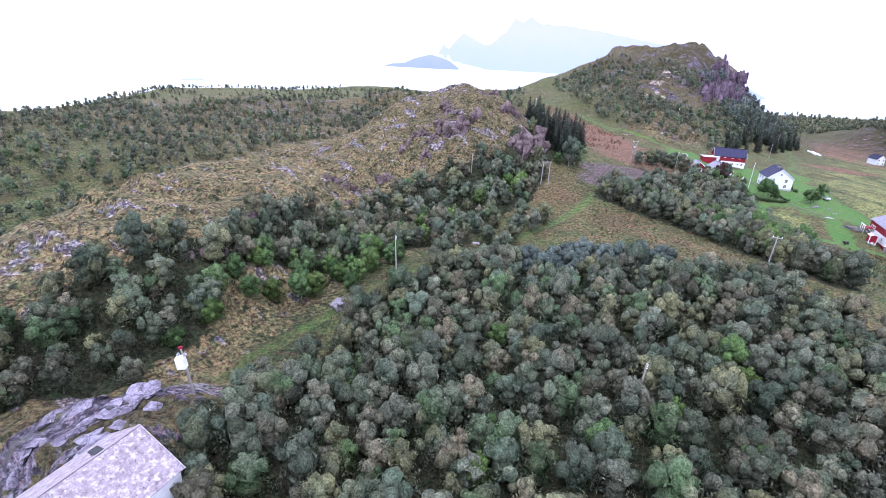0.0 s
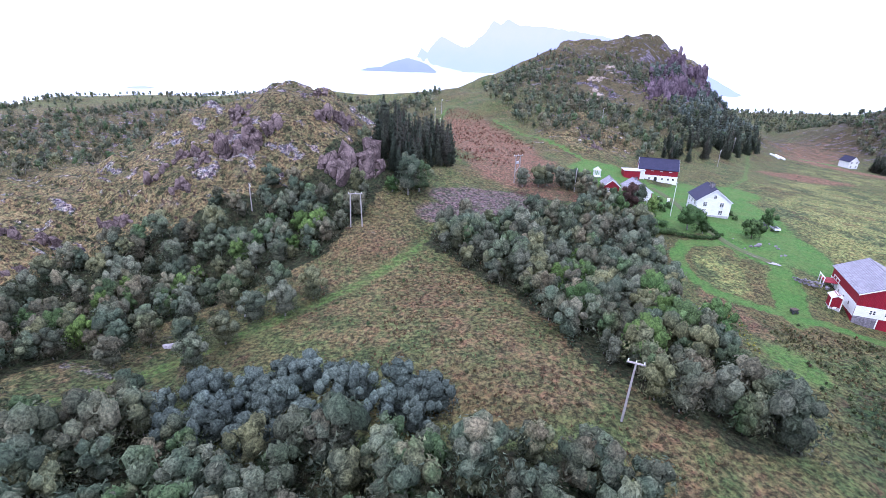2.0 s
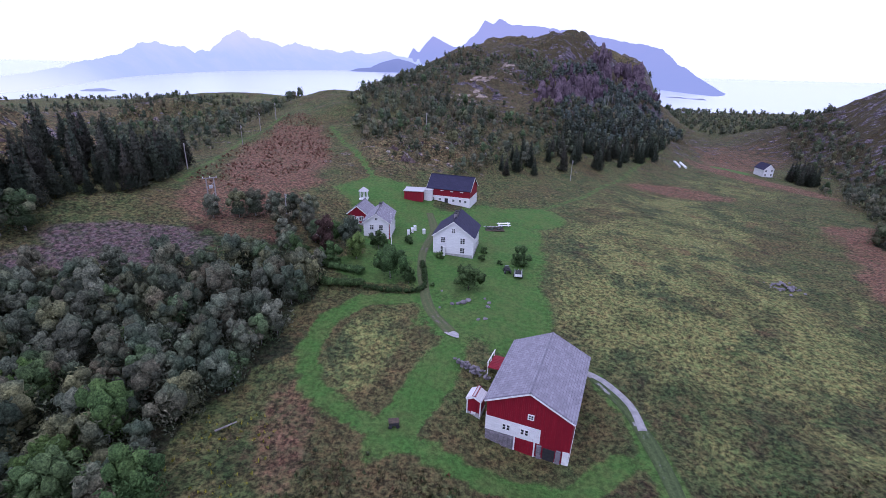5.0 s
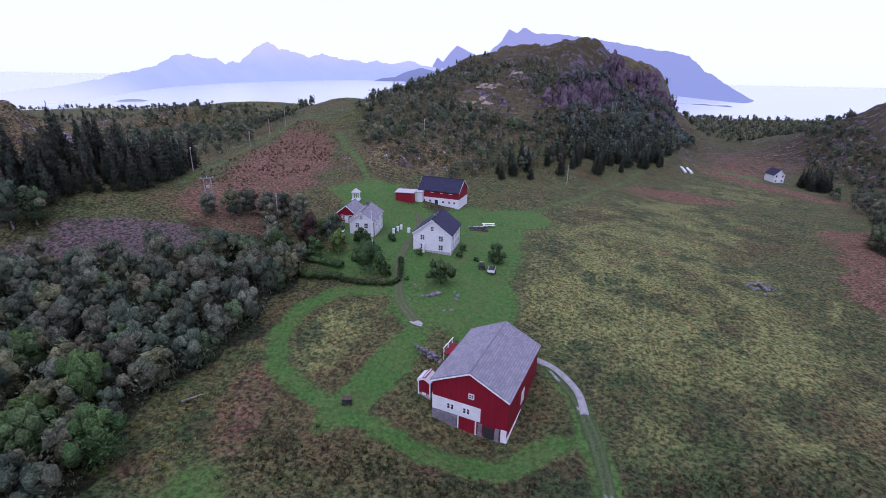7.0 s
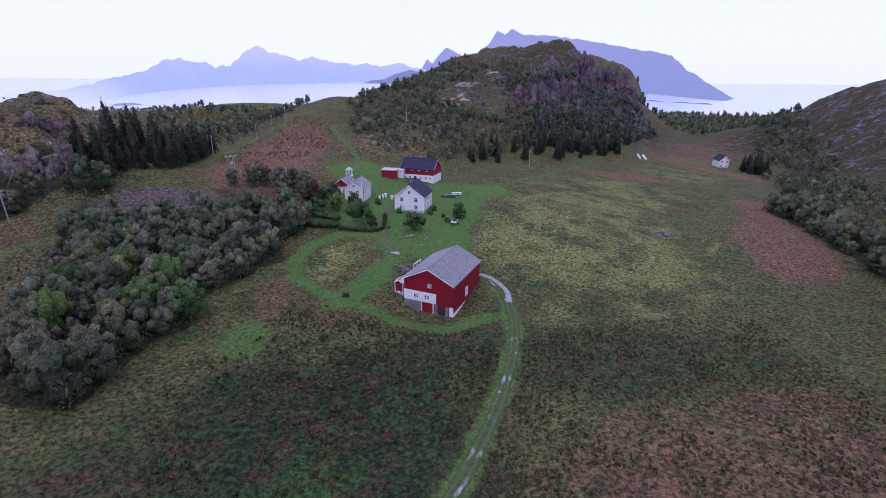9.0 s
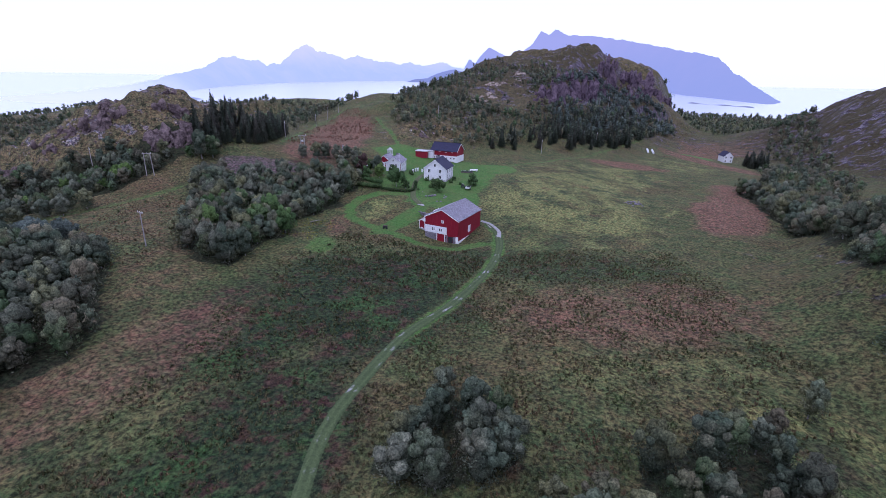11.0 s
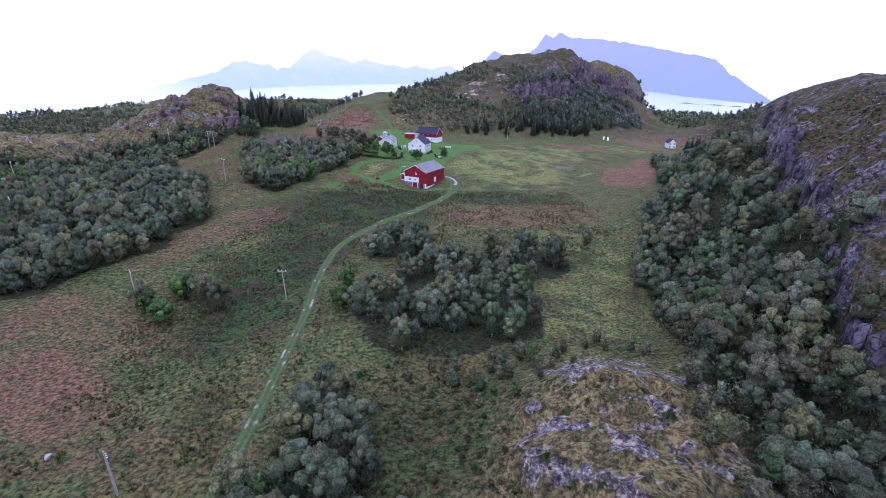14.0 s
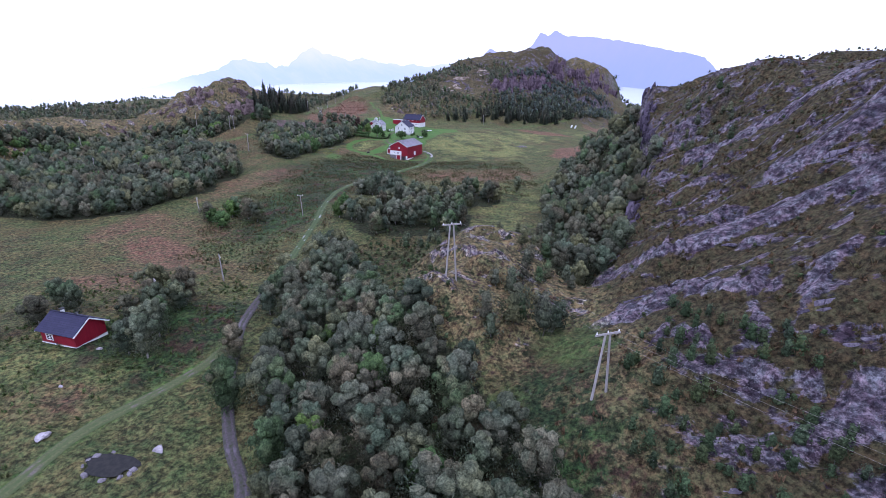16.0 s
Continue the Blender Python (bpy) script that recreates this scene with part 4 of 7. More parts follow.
def leafy(rng, lumps, leaves, size, ball=ICO0, core=0.6, droop=0.0, fill=1.0, cores=99, round_off=0.5):
    """A crown: uneven clumps with leaf sprays standing out of them, and normals that follow clump and crown. lumps: (centre, radii) pairs."""
    mid = np.mean([c for c, r in lumps], axis=0)
    vs, fs, ns, base = [], [], [], 0
    for c, r in lumps[-cores:]:
        v, f = ball
        w = v * np.array(r) * core * (1 + 0.2 * rng.standard_normal((len(v), 1)).clip(-1.5, 1.5)) + c
        vs.append(w)
        fs.append(f + base)
        ns.append(unit(v + 0.5 * unit(w - mid)))
        base += len(w)
    w = np.array([r[0] * r[1] + r[2] * r[0] for c, r in lumps])
    pick = rng.choice(len(lumps), leaves, p=w / w.sum())
    d = rng.standard_normal((leaves, 3))
    d[:, 2] += 0.3
    d = unit(d)
    cs, rs = np.array([c for c, r in lumps])[pick], np.array([r for c, r in lumps])[pick]
    p = cs + d * rs * rng.uniform(0.6, 1.1 * fill, (leaves, 1))
    p[:, 2] -= droop * rng.random(leaves)
    soft = unit(round_off * unit(p - mid) + (1 - round_off) * d + 0.22 * rng.standard_normal((leaves, 3)))
    nrm = unit(soft + np.array([0, 0, 0.2]) + 0.3 * rng.standard_normal((leaves, 3)))
    hang = np.array([0, 0, -1.0]) - nrm * -nrm[:, 2:]
    t = unit(np.cross(nrm, rng.standard_normal((leaves, 3))) + 0.9 * hang)
    b = np.cross(nrm, t)
    s = size * rng.uniform(0.6, 1.35, (leaves, 1))
    spray = np.stack([p + t * s * 0.9 - nrm * s * 0.2, p + b * s * 0.66, p - t * s * 0.9], 1).reshape(-1, 3)
    q = base + np.arange(leaves * 3).reshape(-1, 3)
    return np.concatenate(vs + [spray]), np.concatenate(fs), q, np.concatenate(ns + [np.repeat(soft, 3, 0)])


def round_lumps(rng, n, h, w, foot=0.28, fat=0.2):
    """Small clumps over an egg-shaped crown of height h and width w, round a dim middle."""
    lumps = []
    for k in range(n):
        a, u = 2.4 * k + rng.uniform(-0.5, 0.5), (k + 0.5) / n
        z = h * (foot + (0.94 - foot) * u) - 0.06 * h
        reach = w * 0.5 * 0.82 * math.sin(math.pi * min(1, 0.2 + 0.76 * u)) ** 0.75 * rng.uniform(0.7, 1.12)
        r = w * fat * rng.uniform(0.7, 1.25) * (1 - 0.25 * u)
        lumps.append((np.array([reach * math.cos(a), reach * math.sin(a), z]), np.array([r, r, r * rng.uniform(1.0, 1.45)])))
    for u in (0.15, 0.45, 0.8):
        r = w * 0.36 * (1.1 - 0.55 * u)
        lumps.append((np.array([0, 0, h * (foot + (0.86 - foot) * u)]), np.array([r, r, h * 0.2])))
    return lumps


def spruce_lumps(rng, n, h, w):
    lumps = []
    for k in range(n):
        u = k / (n - 1)
        r = w * 0.5 * (1 - u) ** 0.85 + 0.12
        lumps.append((np.array([rng.uniform(-0.12, 0.12), rng.uniform(-0.12, 0.12), h * (0.10 + 0.86 * u)]), np.array([r, r, h * 0.075])))
    return lumps


def trunk_arrays(rng, h, r0, limbs=0, sides=6):
    """A tapered trunk, bent a little, with limbs."""
    vs, fs, base = [], [], 0

    def tube(a, b, ra, rb, segs=4):
        nonlocal base
        a, b = np.array(a, float), np.array(b, float)
        ax = (b - a) / np.linalg.norm(b - a)
        u = np.cross(ax, (0.3, 0.9, 0.2))
        u /= np.linalg.norm(u)
        v = np.cross(ax, u)
        for k in range(segs + 1):
            s = k / segs
            c = a + (b - a) * s + u * 0.04 * np.linalg.norm(b - a) * math.sin(3 * s + ra * 40)
            r = ra + (rb - ra) * s
            ang = np.arange(sides) * 2 * math.pi / sides
            vs.append(c + r * (np.cos(ang)[:, None] * u + np.sin(ang)[:, None] * v))
        for k in range(segs):
            i = base + k * sides + np.arange(sides)
            j = base + k * sides + (np.arange(sides) + 1) % sides
            fs.append(np.stack([i, j, j + sides, i + sides], 1))
        base += (segs + 1) * sides
    tube((0, 0, -0.4), (0.12, 0.05, h), r0, r0 * 0.25)
    for k in range(limbs):
        a, z = 2.4 * k + rng.uniform(-0.4, 0.4), h * rng.uniform(0.3, 0.75)
        le = h * rng.uniform(0.25, 0.4)
        tube((0.05, 0.02, z), (le * math.cos(a), le * math.sin(a), z + le * 0.8), r0 * 0.45, r0 * 0.1, 2)
    return np.concatenate(vs), np.concatenate(fs)


def tree_mould(seed, name, label, category, h, w, lumps, leaves, size, leaf_mat, bark, spruce=False, foot=0.28, ball=ICO0, group="", fat=0.2):
    """One tree with trunk and crown, to be copied."""
    rng = np.random.default_rng(seed)
    top = thing(name, label, category, group)
    tv, tf = trunk_arrays(rng, h * (0.9 if spruce else 0.62), 0.05 + 0.016 * h, 0 if spruce else 5)
    part_mesh("trunk", mesh_from("trunk", tv, [tf], [bark], None, True), top)
    ls = spruce_lumps(rng, lumps, h, w) if spruce else round_lumps(rng, lumps, h, w, foot, fat)
    v, f, q, nn = leafy(rng, ls, leaves, size, ball, 0.62 if spruce else 0.8, 0.3 if spruce else 0.25, 1.0, 99 if spruce else 12)
    part_mesh("crown", mesh_from("crown", v, [f, q], [leaf_mat], None, True, nn), top)
    return top


def scatter(poly, gap, seed, keep=1.0, clear=()):
    """Tree places in a patch of the plan: a shaken grid, thinned, off the tracks."""
    rng = np.random.default_rng(seed)
    px, py = zip(*poly)
    gx, gy = np.meshgrid(np.arange(min(px), max(px), gap), np.arange(min(py), max(py), gap * 0.87))
    gx = gx + (np.arange(gx.shape[0]) % 2)[:, None] * gap / 2
    x, y = gx.ravel() + rng.uniform(-0.42, 0.42, gx.size) * gap, gy.ravel() + rng.uniform(-0.42, 0.42, gx.size) * gap
    wx, wy = 3.5 * fbm(x / 9, y / 9, 2, 301), 3.5 * fbm(x / 9, y / 9, 2, 302)
    ok = inside(poly, x + wx, y + wy) & (rng.random(x.size) < keep)
    for line, room in clear:
        ok &= near_line(x, y, line) > room
    return x[ok], y[ok], rng


TRACKS = [(BARN_TRACK, 3.2), (FOOT_PATH, 2.5), (HILL_PATH, 2.5), (DIRT_TRACK, 2.5)]


def wood(name, label, poly, gap, seed, moulds, tall, keep=1.0, clear=TRACKS, mats=None, places=None, clump=None):
    """A wood that nobody could count: all its trees in one mesh. moulds: (verts, core tris, leaf tris, normals, trunk verts, trunk quads)."""
    x, y, rng = scatter(poly, gap, seed, keep, clear)
    if places is not None:
        x, y = places
    if clump is not None:
        ok = fbm(x / 26, y / 26, 3, seed) + 0.25 * rng.standard_normal(x.size) > clump
        x, y = x[ok], y[ok]
    z = height(x, y)
    vs, tris, quads, tq, tones, nrms, base = [], [], [], [], [], [], 0
    for k in range(len(x)):
        v, f, q, nn, tv, tf = moulds[rng.integers(len(moulds))]
        a, s = rng.uniform(0, 6.28), tall * rng.uniform(0.66, 1.3)
        ca, sa = math.cos(a), math.sin(a)
        rot = np.array([[ca, sa, 0], [-sa, ca, 0], [0, 0, rng.uniform(0.85, 1.15)]]) * s
        place = np.array([x[k], y[k], z[k] - 0.1])
        vs += [v @ rot + place, tv @ rot + place]
        nrms += [nn @ (rot / s), unit((tv * (1, 1, 0)) @ (rot / s) + (0, 0, 0.001))]
        tones.append(np.full(len(v) + len(tv), rng.random()))
        tris.append(f + base)
        quads.append(q + base)
        tq.append(tf + base + len(v))
        base += len(v) + len(tv)
    quads, tq, tris = np.concatenate(quads), np.concatenate(tq), np.concatenate(tris)
    index = np.repeat([0, 0, 1], [len(tris), len(quads), len(tq)])
    me = mesh_from(name, np.concatenate(vs), [tris, quads, tq], mats, index, True, np.concatenate(nrms))
    at = me.attributes.new("tone", "FLOAT", "POINT")
    at.data.foreach_set("value", np.concatenate(tones).astype(np.float32))
    return tagged(new(name, me), label, "woods", "", "stuff")


def wood_moulds(seed, count, lumps, leaves, size, spruce=False, w=0.85, foot=0.25, cores=3):
    """Small trees one metre high, to be scaled."""
    res = []
    for k in range(count):
        rng = np.random.default_rng(seed + k)
        ls = spruce_lumps(rng, lumps, 1.0, 0.42) if spruce else round_lumps(rng, lumps, 1.0, w * rng.uniform(0.85, 1.15), foot, 0.2 + 0.5 / (lumps + 1))
        if spruce:
            ls = [(c * (0.25, 0.25, 1), np.array([max(r[0] - 0.10, 0.03), max(r[1] - 0.10, 0.03), r[2]])) for c, r in ls]
        v, f, q, nn = leafy(rng, ls, leaves, size, ICO0, 0.6 if spruce else 0.8, 0.0, 1.0, 99 if spruce else cores)
        tv, tf = trunk_arrays(rng, 0.6, 0.02, 0, 3)
        res.append((v, f, q, nn, tv, tf))
    return res


FINE_BIRCH = wood_moulds(320, 8, 12, 360, 0.052, False, 0.84, 0.16, 8)
FAR_BIRCH = wood_moulds(360, 8, 4, 60, 0.11, False, 0.8, 0.18, 2)
LOW_BIRCH, LOW_SPRUCE, LOW_SHRUB = wood_moulds(300, 8, 8, 150, 0.072, False, 0.75, 0.18), wood_moulds(340, 5, 8, 170, 0.05, True), wood_moulds(380, 5, 3, 50, 0.13, False, 1.5, 0.1, 2)


def plant(moulds, x, y, rng, lo, hi):
    for k in range(len(x)):
        s = rng.uniform(lo, hi)
        ob = copy_thing(moulds[rng.integers(len(moulds))], Matrix.Identity(4))
        ob.matrix_basis = pose(x[k], y[k], ground_z(x[k], y[k]) - 0.1, 0, 0, rng.uniform(0, 360)) @ Matrix.Diagonal((s, s, s * rng.uniform(0.88, 1.15), 1))


def drop_mould(ob):
    for o in [*ob.children_recursive, ob]:
        bpy.data.objects.remove(o)


birches = [tree_mould(10 + k, "birch_tree", "grey-green mountain birch with a dense rounded crown", "tree", 6.6, w, 20, 1250, 0.19, BIRCH, BARK, foot=ft, group="birches of the near woods") for k, (w, ft) in enumerate(((5.4, 0.16), (4.8, 0.2), (5.8, 0.14), (4.4, 0.2), (5.2, 0.18)))]
rowans = [tree_mould(30 + k, "rowan_tree", "bright green leafy rowan tree among birches", "tree", 5.4, w, 16, 1050, 0.21, BRIGHT, BARK, foot=0.18, group="bright green trees") for k, w in enumerate((4.6, 5.2, 4.0))]
willows = [tree_mould(40 + k, "willow_bush", "dark blue-green willow thicket beside the rust-red field", "bush", 4.6, w, 16, 1000, 0.21, WILLOW, DARKBARK, foot=0.1, group="willow thicket") for k, w in enumerate((5.6, 5.0, 6.2))]
spruces = [tree_mould(50 + k, "spruce_tree", "dark green planted spruce in a tight stand", "tree", 11.0, w, 11, 900, 0.42, SPRUCE, DARKBARK, True, group="spruce stand") for k, w in enumerate((4.4, 3.8, 4.8))]

# near woods, tree by tree
x, y, rng = scatter(FRONT_WOOD, 3.9, 1, 0.97, TRACKS)
near = (y > 16) & (y < 62) & (x < 70) & (rng.random(x.size) < 0.8)
near &= np.cumsum(near) <= 70
plant(birches, x[near], y[near], rng, 0.75, 1.2)
FRONT_REST = (x[~near], y[~near])
x, y, rng = scatter(SOUTH_WOOD, 4.1, 2, 0.97, TRACKS)
plant(birches, x, y, rng, 0.85, 1.2)
for k, patch in enumerate(MID_WOODS):
    x, y, rng = scatter(patch, 4.5, 3 + 20 * k, 0.86, TRACKS)
    plant(birches, x, y, rng, 0.75, 1.15)
x, y, rng = scatter(FOOT_WOOD, 4.2, 28, 0.97, TRACKS)
near = y < -6
plant(birches, x[near], y[near], rng, 0.75, 1.2)
FOOT_REST = (x[~near], y[~near])
x, y, rng = scatter([(11, 94), (24, 104), (40, 103), (52, 91), (34, 86)], 4.2, 4)
plant(willows, x, y, rng, 0.75, 1.05)
x, y, rng = scatter([(-46, 54), (-32, 66), (-20, 76), (-14, 92), (-12, 104), (-26, 100), (-42, 80)], 4.6, 5, 0.8, TRACKS)
plant(rowans, x, y, rng, 0.8, 1.15)
x, y, rng = scatter([(-14, 106), (0, 120), (14, 134), (22, 150), (12, 152), (-6, 134), (-20, 116)], 5.5, 15, 0.6, TRACKS)
plant(rowans, x, y, rng, 0.7, 1.1)
x, y, rng = scatter([(66, 114), (74, 108), (90, 104), (95, 118), (88, 130), (70, 126)], 5.6, 6, 0.7)
plant(rowans, x, y, rng, 1.15, 1.5)
for bx, by in ((103, 8), (108, 5), (106, 14), (113, 17), (-15, 48), (31, 46), (38, 38), (6, 40), (4, 34), (44, 57), (76, 140), (20, 40), (34, 28), (-12, 34), (8, 62), (44, 52), (62, 30), (176, -70), (166, -60), (186, -84), (141, 20), (155, -30), (143, 10), (171, -80), (180, -92), (192, -90), (160, -48), (174, -62), (198, -98), (165, -74)):
    plant(rowans, [bx], [by], rng, 0.8, 1.1)
x, y, rng = scatter([(32, 169), (40, 176), (45, 182), (50, 190), (50, 210), (45, 224), (34, 218), (27, 200), (27, 182)], 3.9, 7)
plant(spruces, x, y, rng, 0.65, 1.15)
x, y, rng = scatter([(140, 252), (150, 260), (168, 274), (186, 292), (232, 336), (236, 352), (196, 322), (160, 286), (138, 266)], 4.6, 8, 0.45)
plant(spruces, x, y, rng, 0.5, 1.05)
x, y, rng = scatter([(308, 332), (322, 338), (330, 360), (312, 352)], 4.2, 9)
plant(spruces, x, y, rng, 0.8, 1.1)
plant(birches, [38.5, 41], [165, 168], rng, 1.5, 1.7)
plant(rowans, [34.5, 98.5, 104], [164.5, 180.5, 174], rng, 0.9, 1.05)
SINGLE = [(24.5, 125, 0.95), (150, 46, 1.1), (136, -66, 0.95), (134, -60, 0.9), (123, -44, 0.8), (132, -46, 0.85), (126, -46, 0.7), (106, 16, 0.75), (112, 13, 0.8), (101, 9, 0.7), (116, 11, 0.6), (8, 112, 1.1), (16, 119, 1.15), (12, 106, 0.9), (78, 188, 0.8), (82, 190, 0.85), (86, 190, 0.8), (90, 191, 0.7), (75, 186, 0.7), (150, -48, 0.95), (152, -63.5, 1.2), (157, -74, 0.8), (196, 60, 0.8), (70, 184, 0.45), (131, -53, 1), (134, -56.5, 1), (128.5, -51, 1), (136.5, -60, 1), (129, -57, 1), (133, -50, 1), (139, -66, 1), (114, -60, 1), (111, -66, 1), (116, -55, 1), (110, -52, 1), (5, 118, 1), (10, 124, 1.1), (18, 126, 1), (2, 112, 1), (14, 112, 1), (21, 120, 1), (0, 106, 1)]
plant(birches, [p[0] for p in SINGLE], [p[1] for p in SINGLE], rng, 0.95, 1.1)

# farther woods, as one cover each
MB, MS, MH = [BIRCH, BARK], [SPRUCE, DARKBARK], [SHRUB, DARKBARK]
wood("birch_wood", "grey-green birch wood below the start of the flight", FRONT_WOOD, 4.3, 20, FINE_BIRCH, 6.2, 0.98, TRACKS, MB, FRONT_REST)
wood("birch_wood", "grey-green birch wood between the rust field and the farm", FARM_WOOD, 3.7, 21, FINE_BIRCH, 6.0, 0.97, TRACKS, MB)
wood("birch_wood", "birch scrub on the craggy east side of the hill", HILL_SCRUB, 4.0, 22, FINE_BIRCH, 5.3, 0.95, TRACKS + [([(16, 165), (30, 171)], 6), ([(-3, 166), (6, 172)], 4), ([(-28, 149), (-24, 152)], 3)], MB)
wood("birch_wood", "birch wood in the hollow behind the bare hill", [(-150, 50), (-106, 60), (-102, 120), (-96, 190), (-70, 240), (-30, 250), (-60, 330), (-150, 380), (-250, 330), (-250, 160)], 6.2, 23, FAR_BIRCH, 5.2, 0.95, (), MB, None, -0.22)
wood("birch_wood", "birches among bare knolls towards the sea", [(-330, 340), (-90, 390), (-60, 560), (-250, 660), (-400, 520)], 7.5, 36, FAR_BIRCH, 4.6, 0.9, (), MB, None, 0.1)
wood("birch_wood", "birch thicket below the outcrop", THICKET, 4.0, 24, FINE_BIRCH, 6.0, 0.95, TRACKS, MB)
wood("birch_wood", "birch wood along the foot of the head hill", [(88, 272), (80, 300), (70, 345), (66, 390), (90, 400), (120, 350), (150, 330), (190, 372), (262, 450), (300, 500), (318, 520), (300, 455), (240, 352), (180, 300), (160, 276), (134, 248), (118, 244), (96, 262), (84, 270)], 5.8, 25, FAR_BIRCH, 6.0, 0.9, [(FIELD_PATH, 4)], MB)
HEAD_BARE = [([(126, 338), (142, 370)], 9), ([(200, 392), (218, 430)], 5), ([(178, 358), (188, 392)], 6), ([(236, 478), (248, 500)], 9)]
wood("birch_wood", "birch scrub in bands on the heath of the head hill", [(120, 350), (150, 330), (176, 352), (190, 400), (200, 450), (130, 470), (80, 470), (90, 400)], 3.9, 26, FAR_BIRCH, 4.6, 0.95, HEAD_BARE, MB, None, 0.06)
wood("birch_wood", "dense dark birch wood up the steep side of the head hill", [(176, 320), (200, 330), (290, 432), (318, 520), (300, 530), (262, 490), (225, 462), (198, 440), (190, 400), (172, 350)], 3.9, 37, FAR_BIRCH, 6.0, 0.97, HEAD_BARE, [WILLOW, BARK], None, -0.32)
wood("birch_wood", "birch wood on the saddle behind the spruces", [(2, 238), (28, 232), (38, 256), (36, 300), (44, 350), (10, 420), (-80, 430), (-80, 300)], 6.6, 27, FAR_BIRCH, 5.6, 0.9, [(SADDLE_PATH, 4)], MB)
wood("birch_wood", "dense birch wood at the foot of the rock slabs", FOOT_WOOD, 4.2, 28, FINE_BIRCH, 6.4, 0.97, TRACKS, MB, FOOT_REST)
wood("birch_wood", "birch wood filling the valley behind the far farm", [(262, 224), (276, 240), (306, 318), (334, 326), (350, 400), (400, 500), (450, 640), (500, 640), (430, 500), (392, 420), (356, 330), (322, 250), (285, 190)], 6.4, 29, FAR_BIRCH, 6.2, 0.9, (), MB)
wood("birch_wood", "birch wood on the low far headland", [(330, 600), (362, 530), (520, 560), (620, 740), (430, 840), (330, 800)], 10.0, 30, FAR_BIRCH, 7.0, 0.9, (), MB)
wood("birch_wood", "birch scrub in the cleft beside the knoll", [(190, -62), (198, -62), (205, -46), (208, -22), (202, -4), (196, -22), (192, -44)], 4.0, 31, LOW_BIRCH, 5.0, 0.8, TRACKS, MB)
wood("birch_wood", "birch scrub on the north side of the knoll", [(166, -6), (178, 2), (198, 8), (200, -2), (184, -6), (172, -16), (168, -20)], 3.6, 32, LOW_BIRCH, 3.0, 0.7, TRACKS, MB)
wood("spruce_wood", "dark spruce plantation at the foot of the head hill", [(170, 312), (186, 338), (212, 372), (244, 402), (264, 398), (238, 352), (204, 318), (186, 306)], 4.6, 33, LOW_SPRUCE, 9.0, 0.85, (), MS)
wood("birch_wood", "low birches on the shoulder of the rock hill", [(233, -4), (237, 24), (247, 26), (250, 4), (243, -8)], 3.6, 34, LOW_BIRCH, 3.0, 0.75, (), MB)
wood("birch_wood", "green bushes and saplings below the slabs", [(206, -84), (209, -66), (216, -60), (221, -70), (226, -84), (236, -84), (238, -104), (208, -108)], 2.5, 35, LOW_BIRCH, 2.3, 0.9, (), [SAPLING, BARK])
# low growth
wood("low_shrubs", "low tangle of shrubs and tall herbs in the meadow", [(100, 60), (112, 110), (125, 122), (148, 112), (142, 88), (132, 70), (128, 40), (134, 10), (140, -30), (120, -20), (112, 20)], 2.6, 41, LOW_SHRUB, 0.75, 0.6, TRACKS, MH)
wood("low_shrubs", "low shrubs scattered over the rust-red field", [(20, 130), (44, 150), (62, 132), (70, 108), (78, 90), (66, 84), (54, 92), (30, 112)], 5.5, 42, LOW_SHRUB, 0.8, 0.5, TRACKS, MH)
wood("low_shrubs", "juniper and dwarf birch on the rock slabs", [(206, -80), (208, -40), (222, -10), (236, 40), (256, 100), (300, 100), (300, -90), (240, -110)], 3.4, 43, LOW_SHRUB, 0.9, 0.5, (), MH)
wood("low_shrubs", "juniper and dwarf birch on the bare hill", [(-95, 30), (-100, 140), (-50, 220), (10, 235), (26, 185), (-10, 160), (-36, 125), (-52, 84), (-60, 40)], 6.0, 44, LOW_SHRUB, 0.8, 0.4, TRACKS, MH)
wood("low_shrubs", "tall herbs and bushes round the knoll and the track", [(140, -45), (150, -10), (160, 4), (172, -6), (176, -30), (190, -70), (205, -88), (180, -76), (166, -55), (156, -40)], 1.9, 45, LOW_SHRUB, 1.1, 0.75, TRACKS, MH)
wood("low_shrubs", "rough bushes in the eastern meadow", [(152, 60), (156, 130), (160, 220), (210, 280), (250, 280), (240, 180), (215, 110), (200, 70)], 8.0, 46, LOW_SHRUB, 0.6, 0.35, TRACKS, MH)
wood("low_shrubs", "heather and dwarf shrubs on the head hill", [(100, 260), (120, 350), (150, 480), (200, 560), (280, 540), (270, 470), (190, 360), (140, 290)], 6.0, 47, LOW_SHRUB, 1.5, 0.8, (), MH, None, 0.05)
wood("low_shrubs", "nettles and dark herbs below the barn", [(100, 100), (108, 126), (116, 126), (140, 118), (147, 112), (142, 96), (120, 92)], 2.4, 48, LOW_SHRUB, 0.7, 0.6, TRACKS, MH)
rng = np.random.default_rng(900)


